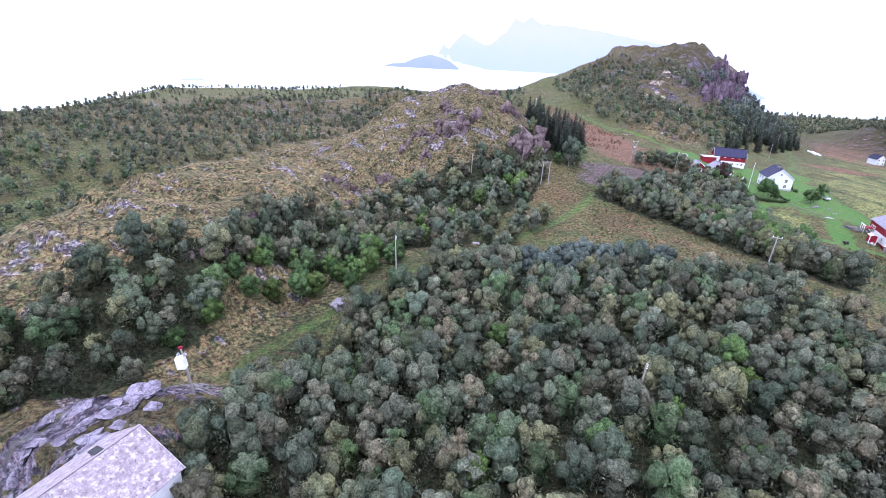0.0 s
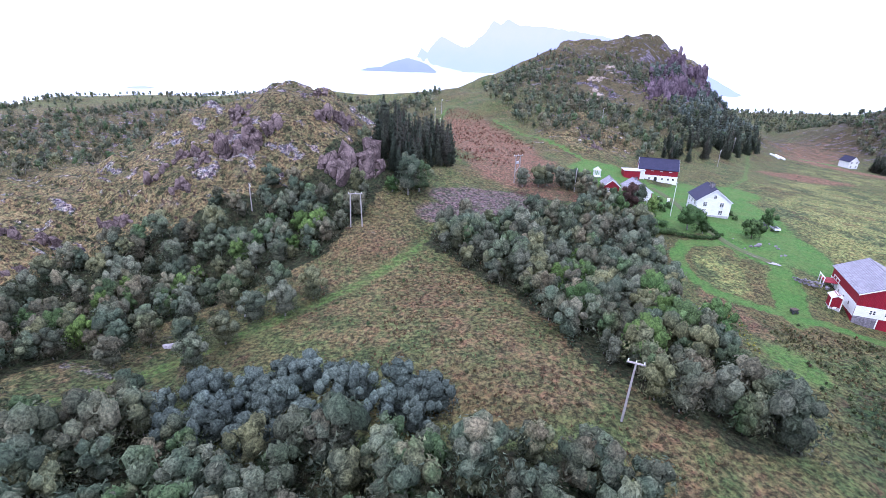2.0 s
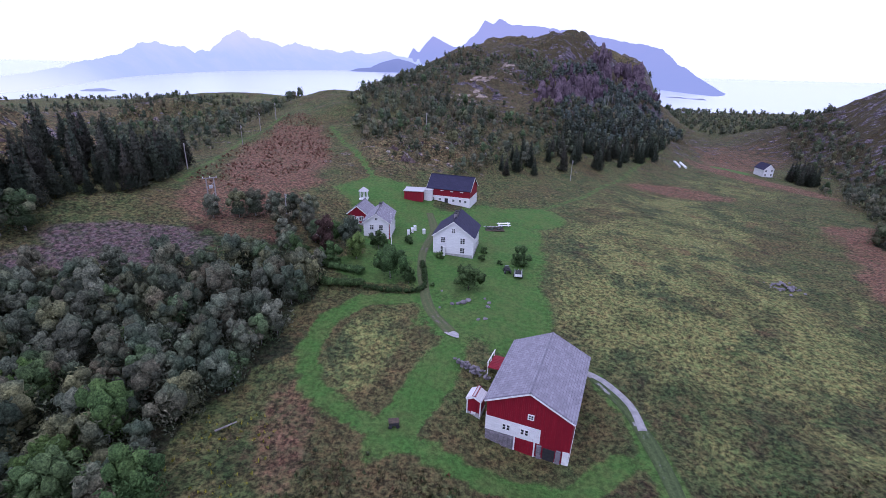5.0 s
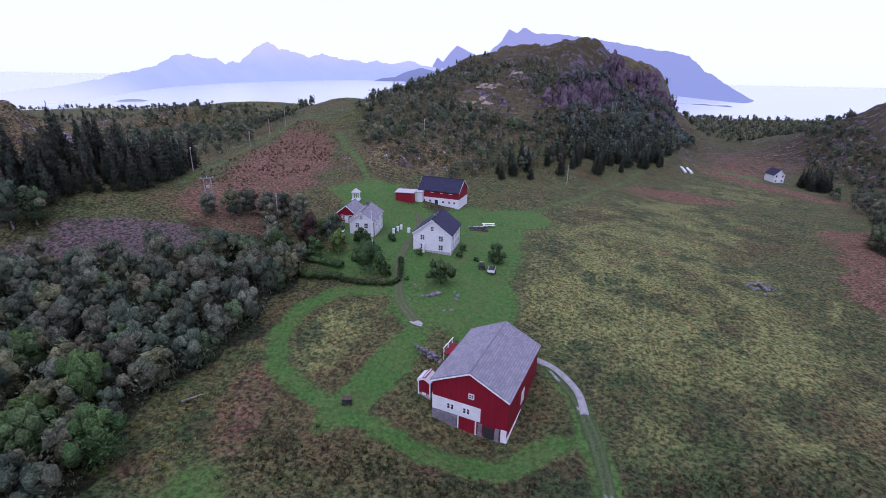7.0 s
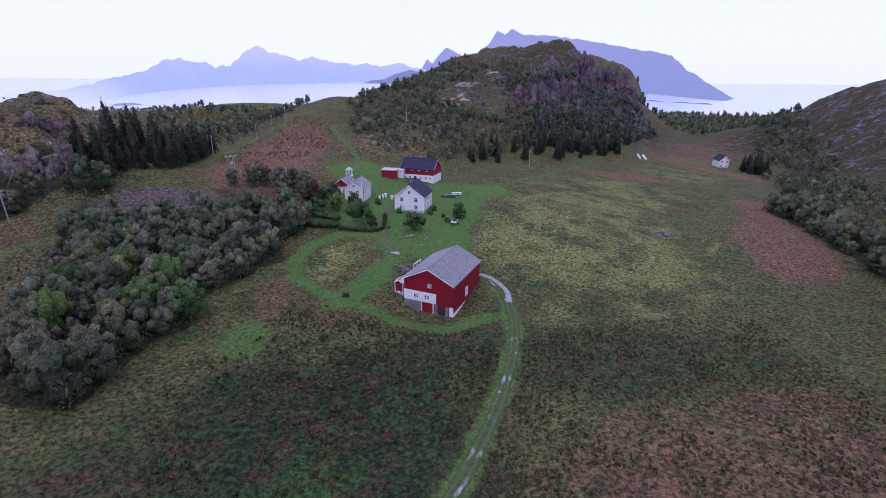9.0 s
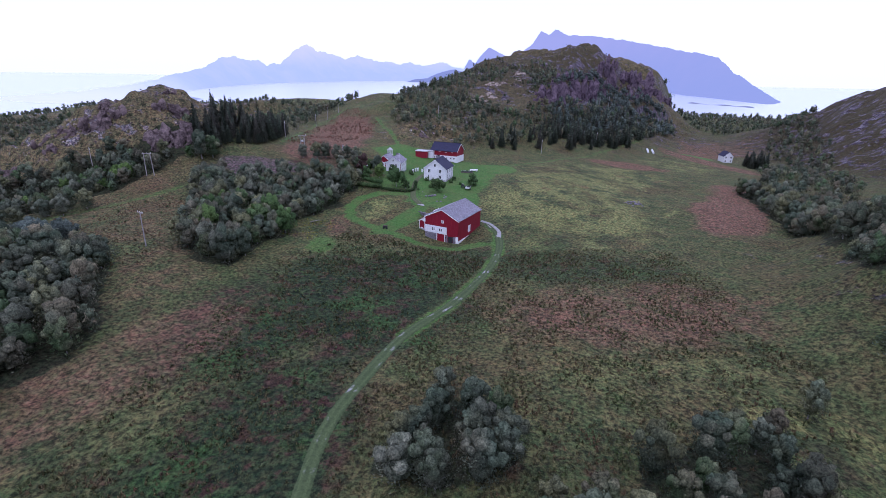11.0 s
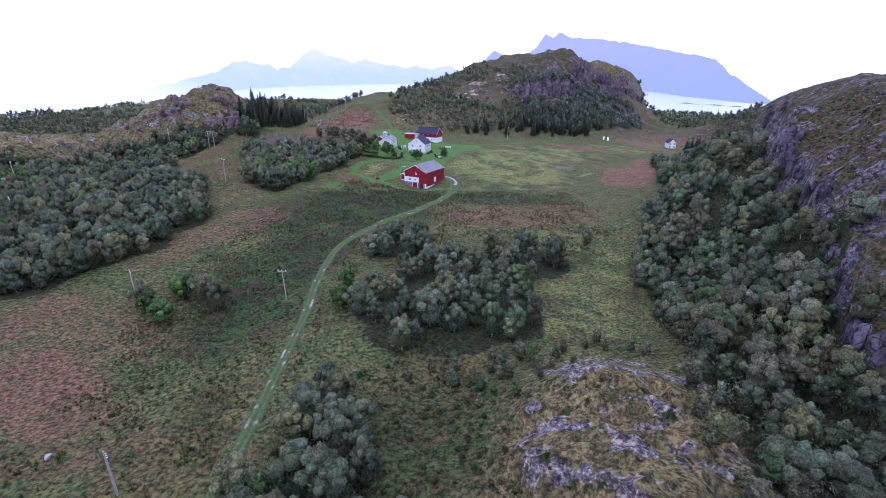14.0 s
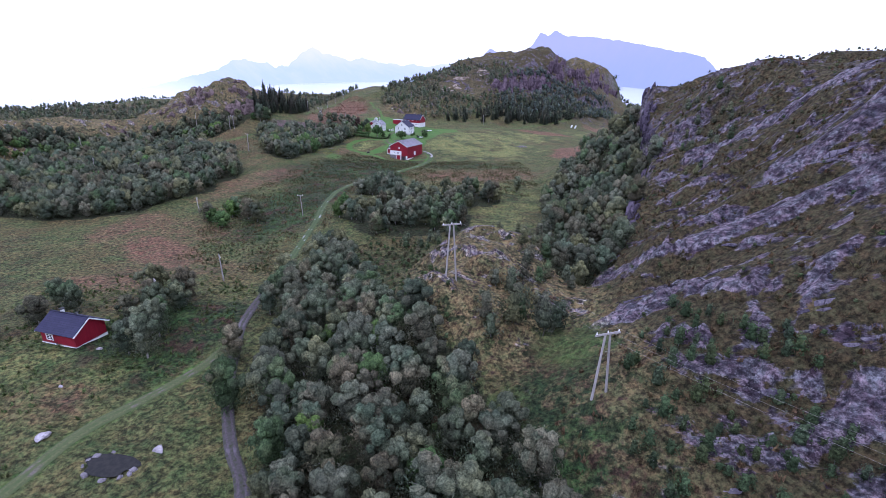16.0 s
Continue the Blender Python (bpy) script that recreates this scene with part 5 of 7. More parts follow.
def tufts(label, poly, gap, seed, keep, size, mat):
    """Grass tussocks and tall herbs: little sprays of blades, one cover."""
    x, y, rng = scatter(poly, gap, seed, keep, [(BARN_TRACK, 1.8), (FOOT_PATH, 1.4)])
    ok = (zones(x, y)[1] < 0.3) & (fbm(x / 5, y / 5, 3, seed) > rng.uniform(-0.5, 0.35, x.size))
    x, y = x[ok], y[ok]
    n, blades = len(x), 9
    c = np.repeat(np.column_stack([x, y, height(x, y)]), blades, 0)
    k = len(c)
    a = rng.uniform(0, 6.283, k)
    r = rng.uniform(0.25, 0.8, k) * size
    out_v = np.column_stack([np.cos(a), np.sin(a), np.zeros(k)])
    side = np.column_stack([-np.sin(a), np.cos(a), np.zeros(k)])
    up = np.column_stack([np.zeros(k), np.zeros(k), rng.uniform(0.35, 1.0, k) * size])
    p = c + out_v * (rng.uniform(-0.5, 0.5, k) * size)[:, None]
    v = np.stack([p - side * (r * 0.4)[:, None], p + side * (r * 0.4)[:, None], p + up + out_v * (r * 0.7)[:, None]], 1).reshape(-1, 3)
    me = mesh_from("grass_tufts", v, [np.arange(k * 3).reshape(-1, 3)], [mat])
    return tagged(new("grass_tufts", me), label, "grass", "", "stuff")


TUFT = foliage("tussock_blades", [(0.105, 0.135, 0.045), (0.15, 0.14, 0.06), (0.075, 0.11, 0.038), (0.16, 0.10, 0.06), (0.12, 0.14, 0.05)], soft=0.2, patch=0.35)
REDTUFT = foliage("rust_blades", [(0.18, 0.085, 0.06), (0.14, 0.075, 0.05), (0.10, 0.075, 0.04), (0.2, 0.11, 0.075)], soft=0.2, patch=0.3)
STRAWTUFT = foliage("straw_blades", [(0.15, 0.14, 0.055), (0.11, 0.12, 0.045), (0.17, 0.15, 0.06), (0.09, 0.105, 0.04)], soft=0.2, patch=0.25)
tufts("tussocks and tall herbs of the rough meadow", [(96, 20), (100, 100), (110, 125), (150, 122), (200, 130), (205, 60), (190, 40), (140, 30), (142, -30), (112, -20)], 0.9, 51, 0.85, 0.55, TUFT)
tufts("rust-red grass tussocks of the western field", [(12, 125), (44, 152), (62, 135), (72, 108), (82, 92), (70, 80), (54, 92), (26, 110)], 1.2, 53, 0.8, 0.45, REDTUFT)
tufts("grass and heath tussocks on the southern pasture", [(100, -40), (104, -95), (140, -98), (150, -60), (140, -35), (118, -20)], 1.3, 54, 0.8, 0.7, TUFT)
tufts("heath tussocks on the rock hill", [(200, -95), (206, -40), (222, 0), (240, 60), (290, 60), (290, -95)], 1.7, 55, 0.7, 0.8, TUFT)
tufts("heath tussocks on the bare western hill", [(-90, 40), (-90, 140), (-40, 215), (10, 220), (-10, 165), (-50, 95), (-58, 50)], 2.6, 56, 0.6, 0.5, STRAWTUFT)
tufts("rust-red tussocks on the saddle field", [(50, 205), (44, 250), (46, 310), (66, 310), (82, 250), (70, 205)], 1.8, 57, 0.8, 0.8, REDTUFT)
FLOWER = foliage("yellow_flower_heads", [(0.42, 0.33, 0.03), (0.12, 0.16, 0.04), (0.36, 0.30, 0.04), (0.09, 0.13, 0.04)], soft=0.2, patch=2.0)
tufts("yellow-flowering herbs beside the farm wood", [(91, 116), (92, 130), (100, 131), (103, 122), (99, 114)], 0.9, 58, 0.6, 0.42, FLOWER)
REDWEED = foliage("red_weed_leaves", [(0.14, 0.045, 0.035), (0.08, 0.06, 0.03), (0.11, 0.05, 0.035), (0.05, 0.075, 0.03)], soft=0.2, patch=0.6)
tufts("dark red dock and weeds round the barn", [(104, 100), (104, 118), (126, 128), (131, 122), (142, 122), (152, 118), (170, 124), (166, 100), (140, 86), (116, 90)], 1.3, 59, 0.7, 0.55, REDWEED)
for t in birches + rowans + willows + spruces:
    drop_mould(t)

# ---- buildings ----


def box(bm, c, s, turn=0.0, bevel=0.0):
    """A box with its middle at c, sides s, turned about z by degrees."""
    m = pose(*c, 0, 0, turn) @ Matrix.Diagonal((*s, 1))
    g = bmesh.ops.create_cube(bm, size=1, matrix=m)
    if bevel:
        es = {e for v in g["verts"] for e in v.link_edges}
        bmesh.ops.bevel(bm, geom=list(es), offset=bevel, segments=1, affect="EDGES")
    return bm


def prism(bm, outline, y0, y1):
    """A solid whose outline lies in x and z, from y0 to y1."""
    a = [bm.verts.new((x, y0, z)) for x, z in outline]
    b = [bm.verts.new((x, y1, z)) for x, z in outline]
    bm.faces.new(a)
    bm.faces.new(b[::-1])
    for k in range(len(outline)):
        j = (k + 1) % len(outline)
        bm.faces.new((a[k], b[k], b[j], a[j]))
    bmesh.ops.recalc_face_normals(bm, faces=bm.faces)
    return bm


def one(fn, *args, **kw):
    bm = bmesh.new()
    fn(bm, *args, **kw)
    return bm


def roof_slab(parent, w, l, he, hr, side, material, over=0.35, thick=0.16, name="roof_slope"):
    """One slope of a gable roof, with its own slate rows along the ridge."""
    rise = hr - he
    ext = over * rise / (w / 2)
    p0, p1 = Vector((side * 0.0, 0, hr)), Vector((side * (w / 2 + over), 0, he - ext))
    up = Vector((side * rise, 0, w / 2)).normalized() * thick
    y0, y1 = -l / 2 - over, l / 2 + over
    bm = bmesh.new()
    uv = bm.loops.layers.uv.new("UVMap")
    q = [p0, p1, p1 + up, p0 + up]
    a = [bm.verts.new((p.x, y0, p.z)) for p in q]
    b = [bm.verts.new((p.x, y1, p.z)) for p in q]
    bm.faces.new(a)
    bm.faces.new(b[::-1])
    for k in range(4):
        j = (k + 1) % 4
        bm.faces.new((a[k], b[k], b[j], a[j]))
    bmesh.ops.recalc_face_normals(bm, faces=bm.faces)
    slope = math.hypot(w / 2, rise)
    for f in bm.faces:
        for lo in f.loops:
            c = lo.vert.co
            lo[uv].uv = (c.y, (c.x * side) / (w / 2) * slope)
    return part(name, bm, material, parent)


def gable_house(name, label, category, m, w, l, he, hr, wall_mat, roof_mat, over=0.35, ridge_mat=None, foot=0.4):
    """A house with gable walls and two roof slopes. x runs across, y along the ridge; the front gable looks to -y."""
    top = thing(name, label, category, "", m)
    wall = part("wall", one(prism, [(-w / 2, -1.2), (w / 2, -1.2), (w / 2, he), (0, hr), (-w / 2, he)], -l / 2, l / 2), wall_mat, top)
    part("foundation", one(box, (0, 0, foot / 2 - 0.6), (w + 0.12, l + 0.12, foot + 1.2)), CONCRETE, top)
    for s in (-1, 1):
        roof_slab(top, w, l, he, hr, s, roof_mat, over)
    rise, y = hr - he, l / 2 + over
    for s in (-1, 1):
        for e in (-1, 1):
            n = math.hypot(w / 2 + over, rise * (1 + 2 * over / w))
            ang = math.atan2(rise, w / 2)
            c = Vector((s * (w / 4 + over / 2), e * (y + 0.03), (he - over * rise / (w / 2) + hr) / 2 - 0.02))
            mm = Matrix.Translation(c) @ Matrix.Rotation(s * ang, 4, "Y") @ Matrix.Diagonal((n, 0.06, 0.2, 1))
            bm = bmesh.new()
            bmesh.ops.create_cube(bm, size=1, matrix=mm)
            part("barge_board", bm, TRIM, top)
    part("ridge_cap", one(box, (0, 0, hr + 0.2), (0.26, l + 2 * over, 0.1)), ridge_mat or roof_mat, top)
    return top


WINDOW_MESHES = {}


def window(parent, at, w, h, facing, casing=TRIM, bars=(1, 2)):
    """A window standing in a wall; facing: degrees about z from the front."""
    key = (w, h, bars)
    if key not in WINDOW_MESHES:
        fr, pa, gl = bmesh.new(), bmesh.new(), bmesh.new()
        for sx in (-1, 1):
            box(fr, (sx * (w / 2 + 0.05), -0.03, 0), (0.11, 0.1, h + 0.22))
        for sz in (-1, 1):
            box(fr, (0, -0.03, sz * (h / 2 + 0.05)), (w, 0.1, 0.11))
        box(pa, (0, 0.0, 0), (w, 0.04, h))
        for k in range(bars[0]):
            box(gl, (-w / 2 + w * (k + 1) / (bars[0] + 1), -0.035, 0), (0.06, 0.05, h))
        for k in range(bars[1]):
            box(gl, (0, -0.04, -h / 2 + h * (k + 1) / (bars[1] + 1)), (w, 0.045, 0.045))
        res = []
        for nm, bm, mt in (("window", fr, casing), ("pane", pa, GLASS), ("glazing_bar", gl, casing)):
            me = bpy.data.meshes.new(nm)
            bm.to_mesh(me)
            bm.free()
            me.materials.append(mt)
            res.append(me)
        WINDOW_MESHES[key] = res
    a, b, c = WINDOW_MESHES[key]
    win = part_mesh("window", a, parent)
    win.matrix_local = pose(*at, 0, 0, facing)
    part_mesh("pane", b, win)
    part_mesh("glazing_bar", c, win)
    return win


def chimney(parent, at, s=(0.7, 0.7, 1.3), mat=STONE, cap=BLACK):
    ch = part("chimney", one(box, (at[0], at[1], at[2] + s[2] / 2), s, 0, 0.03), mat, parent)
    part("chimney_cap", one(box, (at[0], at[1], at[2] + s[2] + 0.06), (s[0] + 0.2, s[1] + 0.2, 0.12), 0, 0.02), cap, ch)
    return ch


def clad(name, parent, mat, label, *args):
    """Boards on a wall, each a part of its own under one cladding."""
    bm = bmesh.new()
    boards(bm, *args)
    me = bpy.data.meshes.new(name)
    bm.to_mesh(me)
    bm.free()
    me.materials.append(mat)
    ob = part_mesh(name, me, parent, label)
    return tagged(ob, "", "", "", "stuff")


def boards(bm, x0, x1, z0, z1, y, step=0.22, out=-1, axis_x=True, top=None):
    """Upright boards on a wall face, each a little proud."""
    n = max(1, int(abs(x1 - x0) / step))
    for k in range(n):
        c = x0 + (x1 - x0) * (k + 0.5) / n
        zt = top(c) if top else z1
        s = abs(x1 - x0) / n * 0.95
        mid, hh = (z0 + zt) / 2, zt - z0
        if axis_x:
            box(bm, (c, y, mid), (s, 0.05, hh))
        else:
            box(bm, (y, c, mid), (0.05, s, hh))


# the red barn
RIDGE = surface("grey_ridge_sheet", (0.17, 0.16, 0.19), (0.12, 0.11, 0.135), 2, 0.6, 0.2, 0.02)
BW, BL, BE, BR = 10.9, 15.0, 7.2, 9.85
barn = gable_house("barn", "large red-boarded barn with grey slate roof and white lower storey", "barn", pose(136.5, 136.8, 12.9, 0, 0, -21.3), BW, BL, BE, BR, RED, SLATE, 0.3, RIDGE, 0.3)
hw, hl = BW / 2, BL / 2


def slate_courses(parent, w, l, he, hr, n, over, lift=0.17):
    """Rows of roof slates, each a thin wedge lapping the one below."""
    for side in (-1, 1):
        run, rise = w / 2 + over, (hr - he) * (1 + 2 * over / w)
        slope = math.hypot(run, rise)
        nrm = Vector((side * rise, 0, run)).normalized()
        for k in range(n):
            bm = bmesh.new()
            uv = bm.loops.layers.uv.new("UVMap")
            u0, u1 = k / n, (k + 1.04) / n
            rows = []
            for u, up in ((u0, lift), (u1, lift), (u1, lift + 0.055), (u0, lift + 0.012)):
                p = Vector((side * run * u, 0, hr - rise * u)) + nrm * up
                rows.append([bm.verts.new((p.x, y, p.z)) for y in (-l / 2 - over, l / 2 + over)])
            for i in range(4):
                j = (i + 1) % 4
                f = bm.faces.new((rows[i][0], rows[i][1], rows[j][1], rows[j][0]))
                for lo, (y, u) in zip(f.loops, ((-l / 2, (u0, u1, u1, u0)[i]), (l / 2, (u0, u1, u1, u0)[i]), (l / 2, (u0, u1, u1, u0)[j]), (-l / 2, (u0, u1, u1, u0)[j]))):
                    lo[uv].uv = (y + 0.27 * (k % 2), u * slope)
            bmesh.ops.recalc_face_normals(bm, faces=bm.faces)
            part("slate_course", bm, SLATE, parent)


slate_courses(barn, BW, BL, BE, BR, 17, 0.3)
pitch = (BR - BE) / hw
clad("board_cladding", barn, RED, "", -hw, hw, 2.4, BE, -hl - 0.03, 0.24, -1, True, lambda c: BR - abs(c) * pitch - 0.1)
clad("side_cladding", barn, RED, "", -hl, hl, 1.2, BE - 0.1, hw + 0.03, 0.24, 1, False)
clad("white_band", barn, WHITE, "white-painted board band", -hw - 0.02, 1.75, 2.55, 4.75, -hl - 0.09, 0.22)
clad("white_side", barn, WHITE, "white-painted boards of the long side", -hl, hl, 2.4, 5.0, -hw - 0.06, 0.22, -1, False)
part("side_sill", one(box, (hw + 0.05, 0, 0.5), (0.12, BL, 1.3)), TRIM, barn, "whitewashed sill wall")
part("corner_panel", one(box, (hw - 0.35, -hl - 0.08, 1.2), (0.8, 0.08, 2.5)), TRIM, barn, "white corner panel")
part("barn_door", one(boards, -1.35, 1.0, 0.1, 2.45, -hl - 0.09, 0.2), RED, barn, "red double door")
part("door_post", one(box, (-1.5, -hl - 0.1, 1.25), (0.18, 0.14, 2.5)), TRIM, barn)
part("door_post", one(box, (1.12, -hl - 0.1, 1.25), (0.18, 0.14, 2.5)), TRIM, barn)
# the wall is solid here; a black sheet paints the shade of the doorway
part("dark_opening", one(box, (3.0, -hl - 0.06, 1.05), (1.5, 0.06, 2.1)), BLACK, barn, "black sheet for the shade inside the open stable door")
part("side_door", one(boards, -1.2, 0.4, 2.2, 4.3, hw + 0.09, 0.2, 1, False), TRIM, barn, "white side door")
rs = random.Random(5)
stone_meshes = []
for k in range(5):
    bm = bmesh.new()
    box(bm, (0, 0, 0), (0.62, 0.24, 0.36), 0, 0.07)
    for v in bm.verts:
        v.co += Vector((rs.uniform(-0.05, 0.05), rs.uniform(-0.02, 0.02), rs.uniform(-0.04, 0.04)))
    me = bpy.data.meshes.new("stone")
    bm.to_mesh(me)
    bm.free()
    me.materials.append(STONE)
    stone_meshes.append(me)
base_wall = part("stone_base", one(box, (-3.5, -hl - 0.04, 0.9), (3.9, 0.1, 3.3)), STONE, barn, "grey field-stone base wall")
for x0, x1 in ((-hw, -1.65), (1.3, 2.2), (3.8, 4.6)):
    for r in range(7):
        n = max(1, int((x1 - x0) / 0.6))
        for k in range(n):
            st = part_mesh("stone", stone_meshes[rs.randrange(5)], base_wall)
            st.matrix_local = pose(x0 + (x1 - x0) * (k + 0.5) / n + rs.uniform(-0.04, 0.04), -hl - 0.12, 0.15 + 0.34 * r, 0, rs.uniform(-6, 6), 180 * rs.randrange(2))
for wx in (-2.95, -2.4, -0.55, 0.0):
    window(barn, (wx, -hl - 0.16, 3.75), 0.36, 0.8, 0, bars=(0, 1))
window(barn, (0.35, -hl - 0.12, 6.3), 0.6, 0.6, 0, bars=(1, 1))
for wy in (-4.5, -1.5, 1.5, 4.5):
    window(barn, (-hw - 0.12, wy, 3.8), 0.5, 0.8, -90, bars=(0, 1))

# outhouse, barn bridge and retaining wall beside it
outhouse = gable_house("outhouse", "small red and white privy with pale roof beside the barn", "outhouse", pose(127.6, 135.6, ground_z(127.6, 135.6), 0, 0, -22), 1.9, 2.1, 2.5, 3.0, RED, LIGHTROOF, 0.15)
part("door", one(boards, -0.45, 0.45, 0.15, 2.1, -1.1, 0.18), RED, outhouse)
for sx in (-1, 1):
    part("corner_board", one(box, (sx * 0.95, -1.08, 1.2), (0.16, 0.12, 2.5)), TRIM, outhouse)
part("door_panel", one(box, (0, -1.14, 0.35), (0.7, 0.05, 0.4)), TRIM, outhouse, "white lower door panel")
part("roof_stripe", one(box, (0, 0, 3.2), (0.5, 2.5, 0.06)), RED, outhouse, "red ridge board")
bridge = thing("barn_bridge", "timber barn bridge with red deck and white rails", "ramp", "", pose(131.4, 143.0, ground_z(131.4, 143), 0, 0, 68))
for k in range(9):
    part("plank", one(box, (-1.6 + 0.4 * k, 0, 1.5), (0.34, 2.6, 0.08)), RED, bridge)
for sy in (-1, 1):
    part("rail", one(box, (0, sy * 1.3, 2.4), (3.8, 0.12, 0.16)), TRIM, bridge, "white hand rail")
    for sx in (-1.6, 0, 1.6):
        part("post", one(box, (sx, sy * 1.3, 1.0), (0.14, 0.14, 2.9)), TRIM, bridge)


def boulder_mesh(seed, r, flat=0.75, mat=STONE, level=2):
    rng = np.random.default_rng(seed)
    bm = bmesh.new()
    bmesh.ops.create_icosphere(bm, subdivisions=level, radius=1)
    off = Vector(rng.uniform(-50, 50, 3))
    cuts = [(Vector(rng.standard_normal(3)).normalized(), rng.uniform(0.5, 0.85)) for k in range(9)]
    for v in bm.verts:
        for k in range(9):
            over = v.co.dot(cuts[k][0]) - cuts[k][1]
            if over > 0:
                v.co -= cuts[k][0] * over
        d = noise.noise(v.co * 1.3 + off) * 0.25 + noise.noise(v.co * 4.5 + off) * 0.12
        v.co = Vector((v.co.x * r[0], v.co.y * r[1], v.co.z * r[2])) * (1 + d)
        if v.co.z > r[2] * flat:
            v.co.z = r[2] * flat + (v.co.z - r[2] * flat) * 0.25
    me = bpy.data.meshes.new("boulder")
    bm.to_mesh(me)
    bm.free()
    me.materials.append(mat)
    return me


ROCKS = [boulder_mesh(60 + k, (1, 0.8, 0.6)) for k in range(5)]
wall_thing = thing("dry_stone_wall", "tumbled dry-stone retaining wall beside the barn bridge", "stone wall", "", pose(127.3, 142.2, ground_z(127.3, 142.2), 0, 0, -40))
for k in range(46):
    st = part_mesh("stone", ROCKS[k % 5], wall_thing)
    s = rs.uniform(0.28, 0.5)
    st.matrix_local = pose(rs.uniform(-3.2, 3.2), rs.uniform(-0.35, 0.35), 0.2 + rs.uniform(0, 1.1), rs.uniform(-30, 30), rs.uniform(-30, 30), rs.uniform(0, 360)) @ Matrix.Scale(s, 4)

# the white dwelling house
house = gable_house("house", "white-boarded two-storey farmhouse with a dark roof and two chimneys", "house", pose(125.2, 185.2, 20.25, 0, 0, -11), 8.9, 9.3, 4.6, 7.9, WHITE, DARKROOF, 0.35)
for wx in (-2.3, 2.1):
    for wz in (1.35, 3.55):
        window(house, (wx, -4.72, wz), 0.95, 1.2, 0)
window(house, (0, -4.72, 5.75), 0.7, 0.95, 0)
for wy in (-2.6, 0.2, 2.8):
    for wz in (1.35, 3.4):
        window(house, (4.5, wy, wz), 0.9, 1.15, 90)
        window(house, (-4.5, wy, wz), 0.9, 1.15, -90)
chimney(house, (-0.2, -1.6, 7.6))
chimney(house, (-0.2, 0.2, 7.6))
part("corner_board", one(box, (-4.45, -4.68, 2.3), (0.2, 0.12, 4.6)), TRIM, house)
part("corner_board", one(box, (4.45, -4.68, 2.3), (0.2, 0.12, 4.6)), TRIM, house)
part("porch_post", one(box, (-1.9, -5.3, 1.1), (0.5, 0.5, 2.2)), TRIM, house, "white porch screen")

# the second white house, the red storehouse, the summerhouse
house_b = gable_house("house", "white-boarded house with a pale grey slate roof among garden trees", "house", pose(106.4, 192.6, 20.5, 0, 0, -2), 6.1, 9.6, 4.6, 6.7, WHITE, SLATE, 0.3)
for wx in (-1.1, 1.1):
    for wz in (1.3, 3.4):
        window(house_b, (wx, -4.86, wz), 0.85, 1.15, 0)
window(house_b, (0, -4.86, 5.45), 0.6, 0.6, 0, bars=(1, 1))
for wy in (-2.5, 0.5, 3.2):
    window(house_b, (3.08, wy, 1.4), 0.8, 1.1, 90)
    window(house_b, (3.08, wy, 3.4), 0.8, 1.0, 90)
part("corner_board", one(box, (3.05, -4.84, 2.3), (0.18, 0.12, 4.6)), RED, house_b, "dark corner board")
chimney(house_b, (0, 1.5, 6.5), (0.6, 0.6, 1.0))
store = gable_house("storehouse", "red storehouse with white gable trim and a grey roof", "storehouse", pose(100.6, 199.8, ground_z(100.6, 199.8) - 0.2, 0, 0, -8), 4.8, 6.5, 2.9, 4.8, RED, SLATE, 0.3)
window(store, (-1.1, -3.3, 1.6), 0.8, 1.1, 0)
window(store, (1.1, -3.3, 1.6), 0.8, 1.1, 0)
part("door", one(boards, -0.45, 0.45, 0.1, 2.1, -3.3, 0.2), TRIM, store, "white door")
gazebo = thing("summerhouse", "small white open summerhouse on the lawn", "summerhouse", "", pose(99.4, 211.0, ground_z(99.4, 211.0)))
part("floor", one(box, (0, 0, 0.1), (2.4, 2.4, 0.3)), TRIM, gazebo)
for k in range(6):
    a = math.radians(60 * k + 30)
    part("post", one(box, (1.1 * math.cos(a), 1.1 * math.sin(a), 1.2), (0.22, 0.22, 2.2)), TRIM, gazebo)
bm = bmesh.new()
bmesh.ops.create_cone(bm, cap_ends=True, segments=6, radius1=1.6, radius2=0.1, depth=1.1, matrix=pose(0, 0, 2.8))
part("roof", bm, LIGHTROOF, gazebo)

# the long red byre with its white ground floor, and the shed
byre = gable_house("byre", "long red byre with white ground floor and dark blue roof", "byre", pose(124.2, 221.3, 21.2, 0, 0, -17 + 90), 8.1, 12.9, 4.9, 8.0, RED, DARKROOF, 0.3)
part("white_storey", one(box, (-4.1, 0, 1.3), (0.1, 13.0, 2.9)), WHITE, byre, "white-painted ground floor")
part("white_end", one(box, (0, -6.52, 1.3), (8.2, 0.1, 2.9)), WHITE, byre, "white-painted gable foot")
for wy in (-5.2, -3.6, -1.6, 2.6, 4.6):
    window(byre, (-4.2, wy, 1.7), 0.6, 0.7, -90, bars=(1, 0))
# no hole in the wall: black panel in place of the shaded inside
part("door", one(box, (-4.18, 0.6, 1.1), (0.08, 1.0, 2.1)), BLACK, byre, "black panel for the shade in the open door")
for wy in (-4, -1, 2, 5):
    part("vent_hood", one(box, (-4.2, wy, 4.3), (0.3, 0.9, 0.14)), TRIM, byre)
shed = thing("shed", "low red shed with a pale flat roof beside the byre", "shed", "", pose(113.2, 217.2, ground_z(113.2, 217.2) - 0.1, 0, 0, -6))
part("wall", one(box, (0, 0, 1.2), (5.4, 4.4, 2.9)), RED, shed)
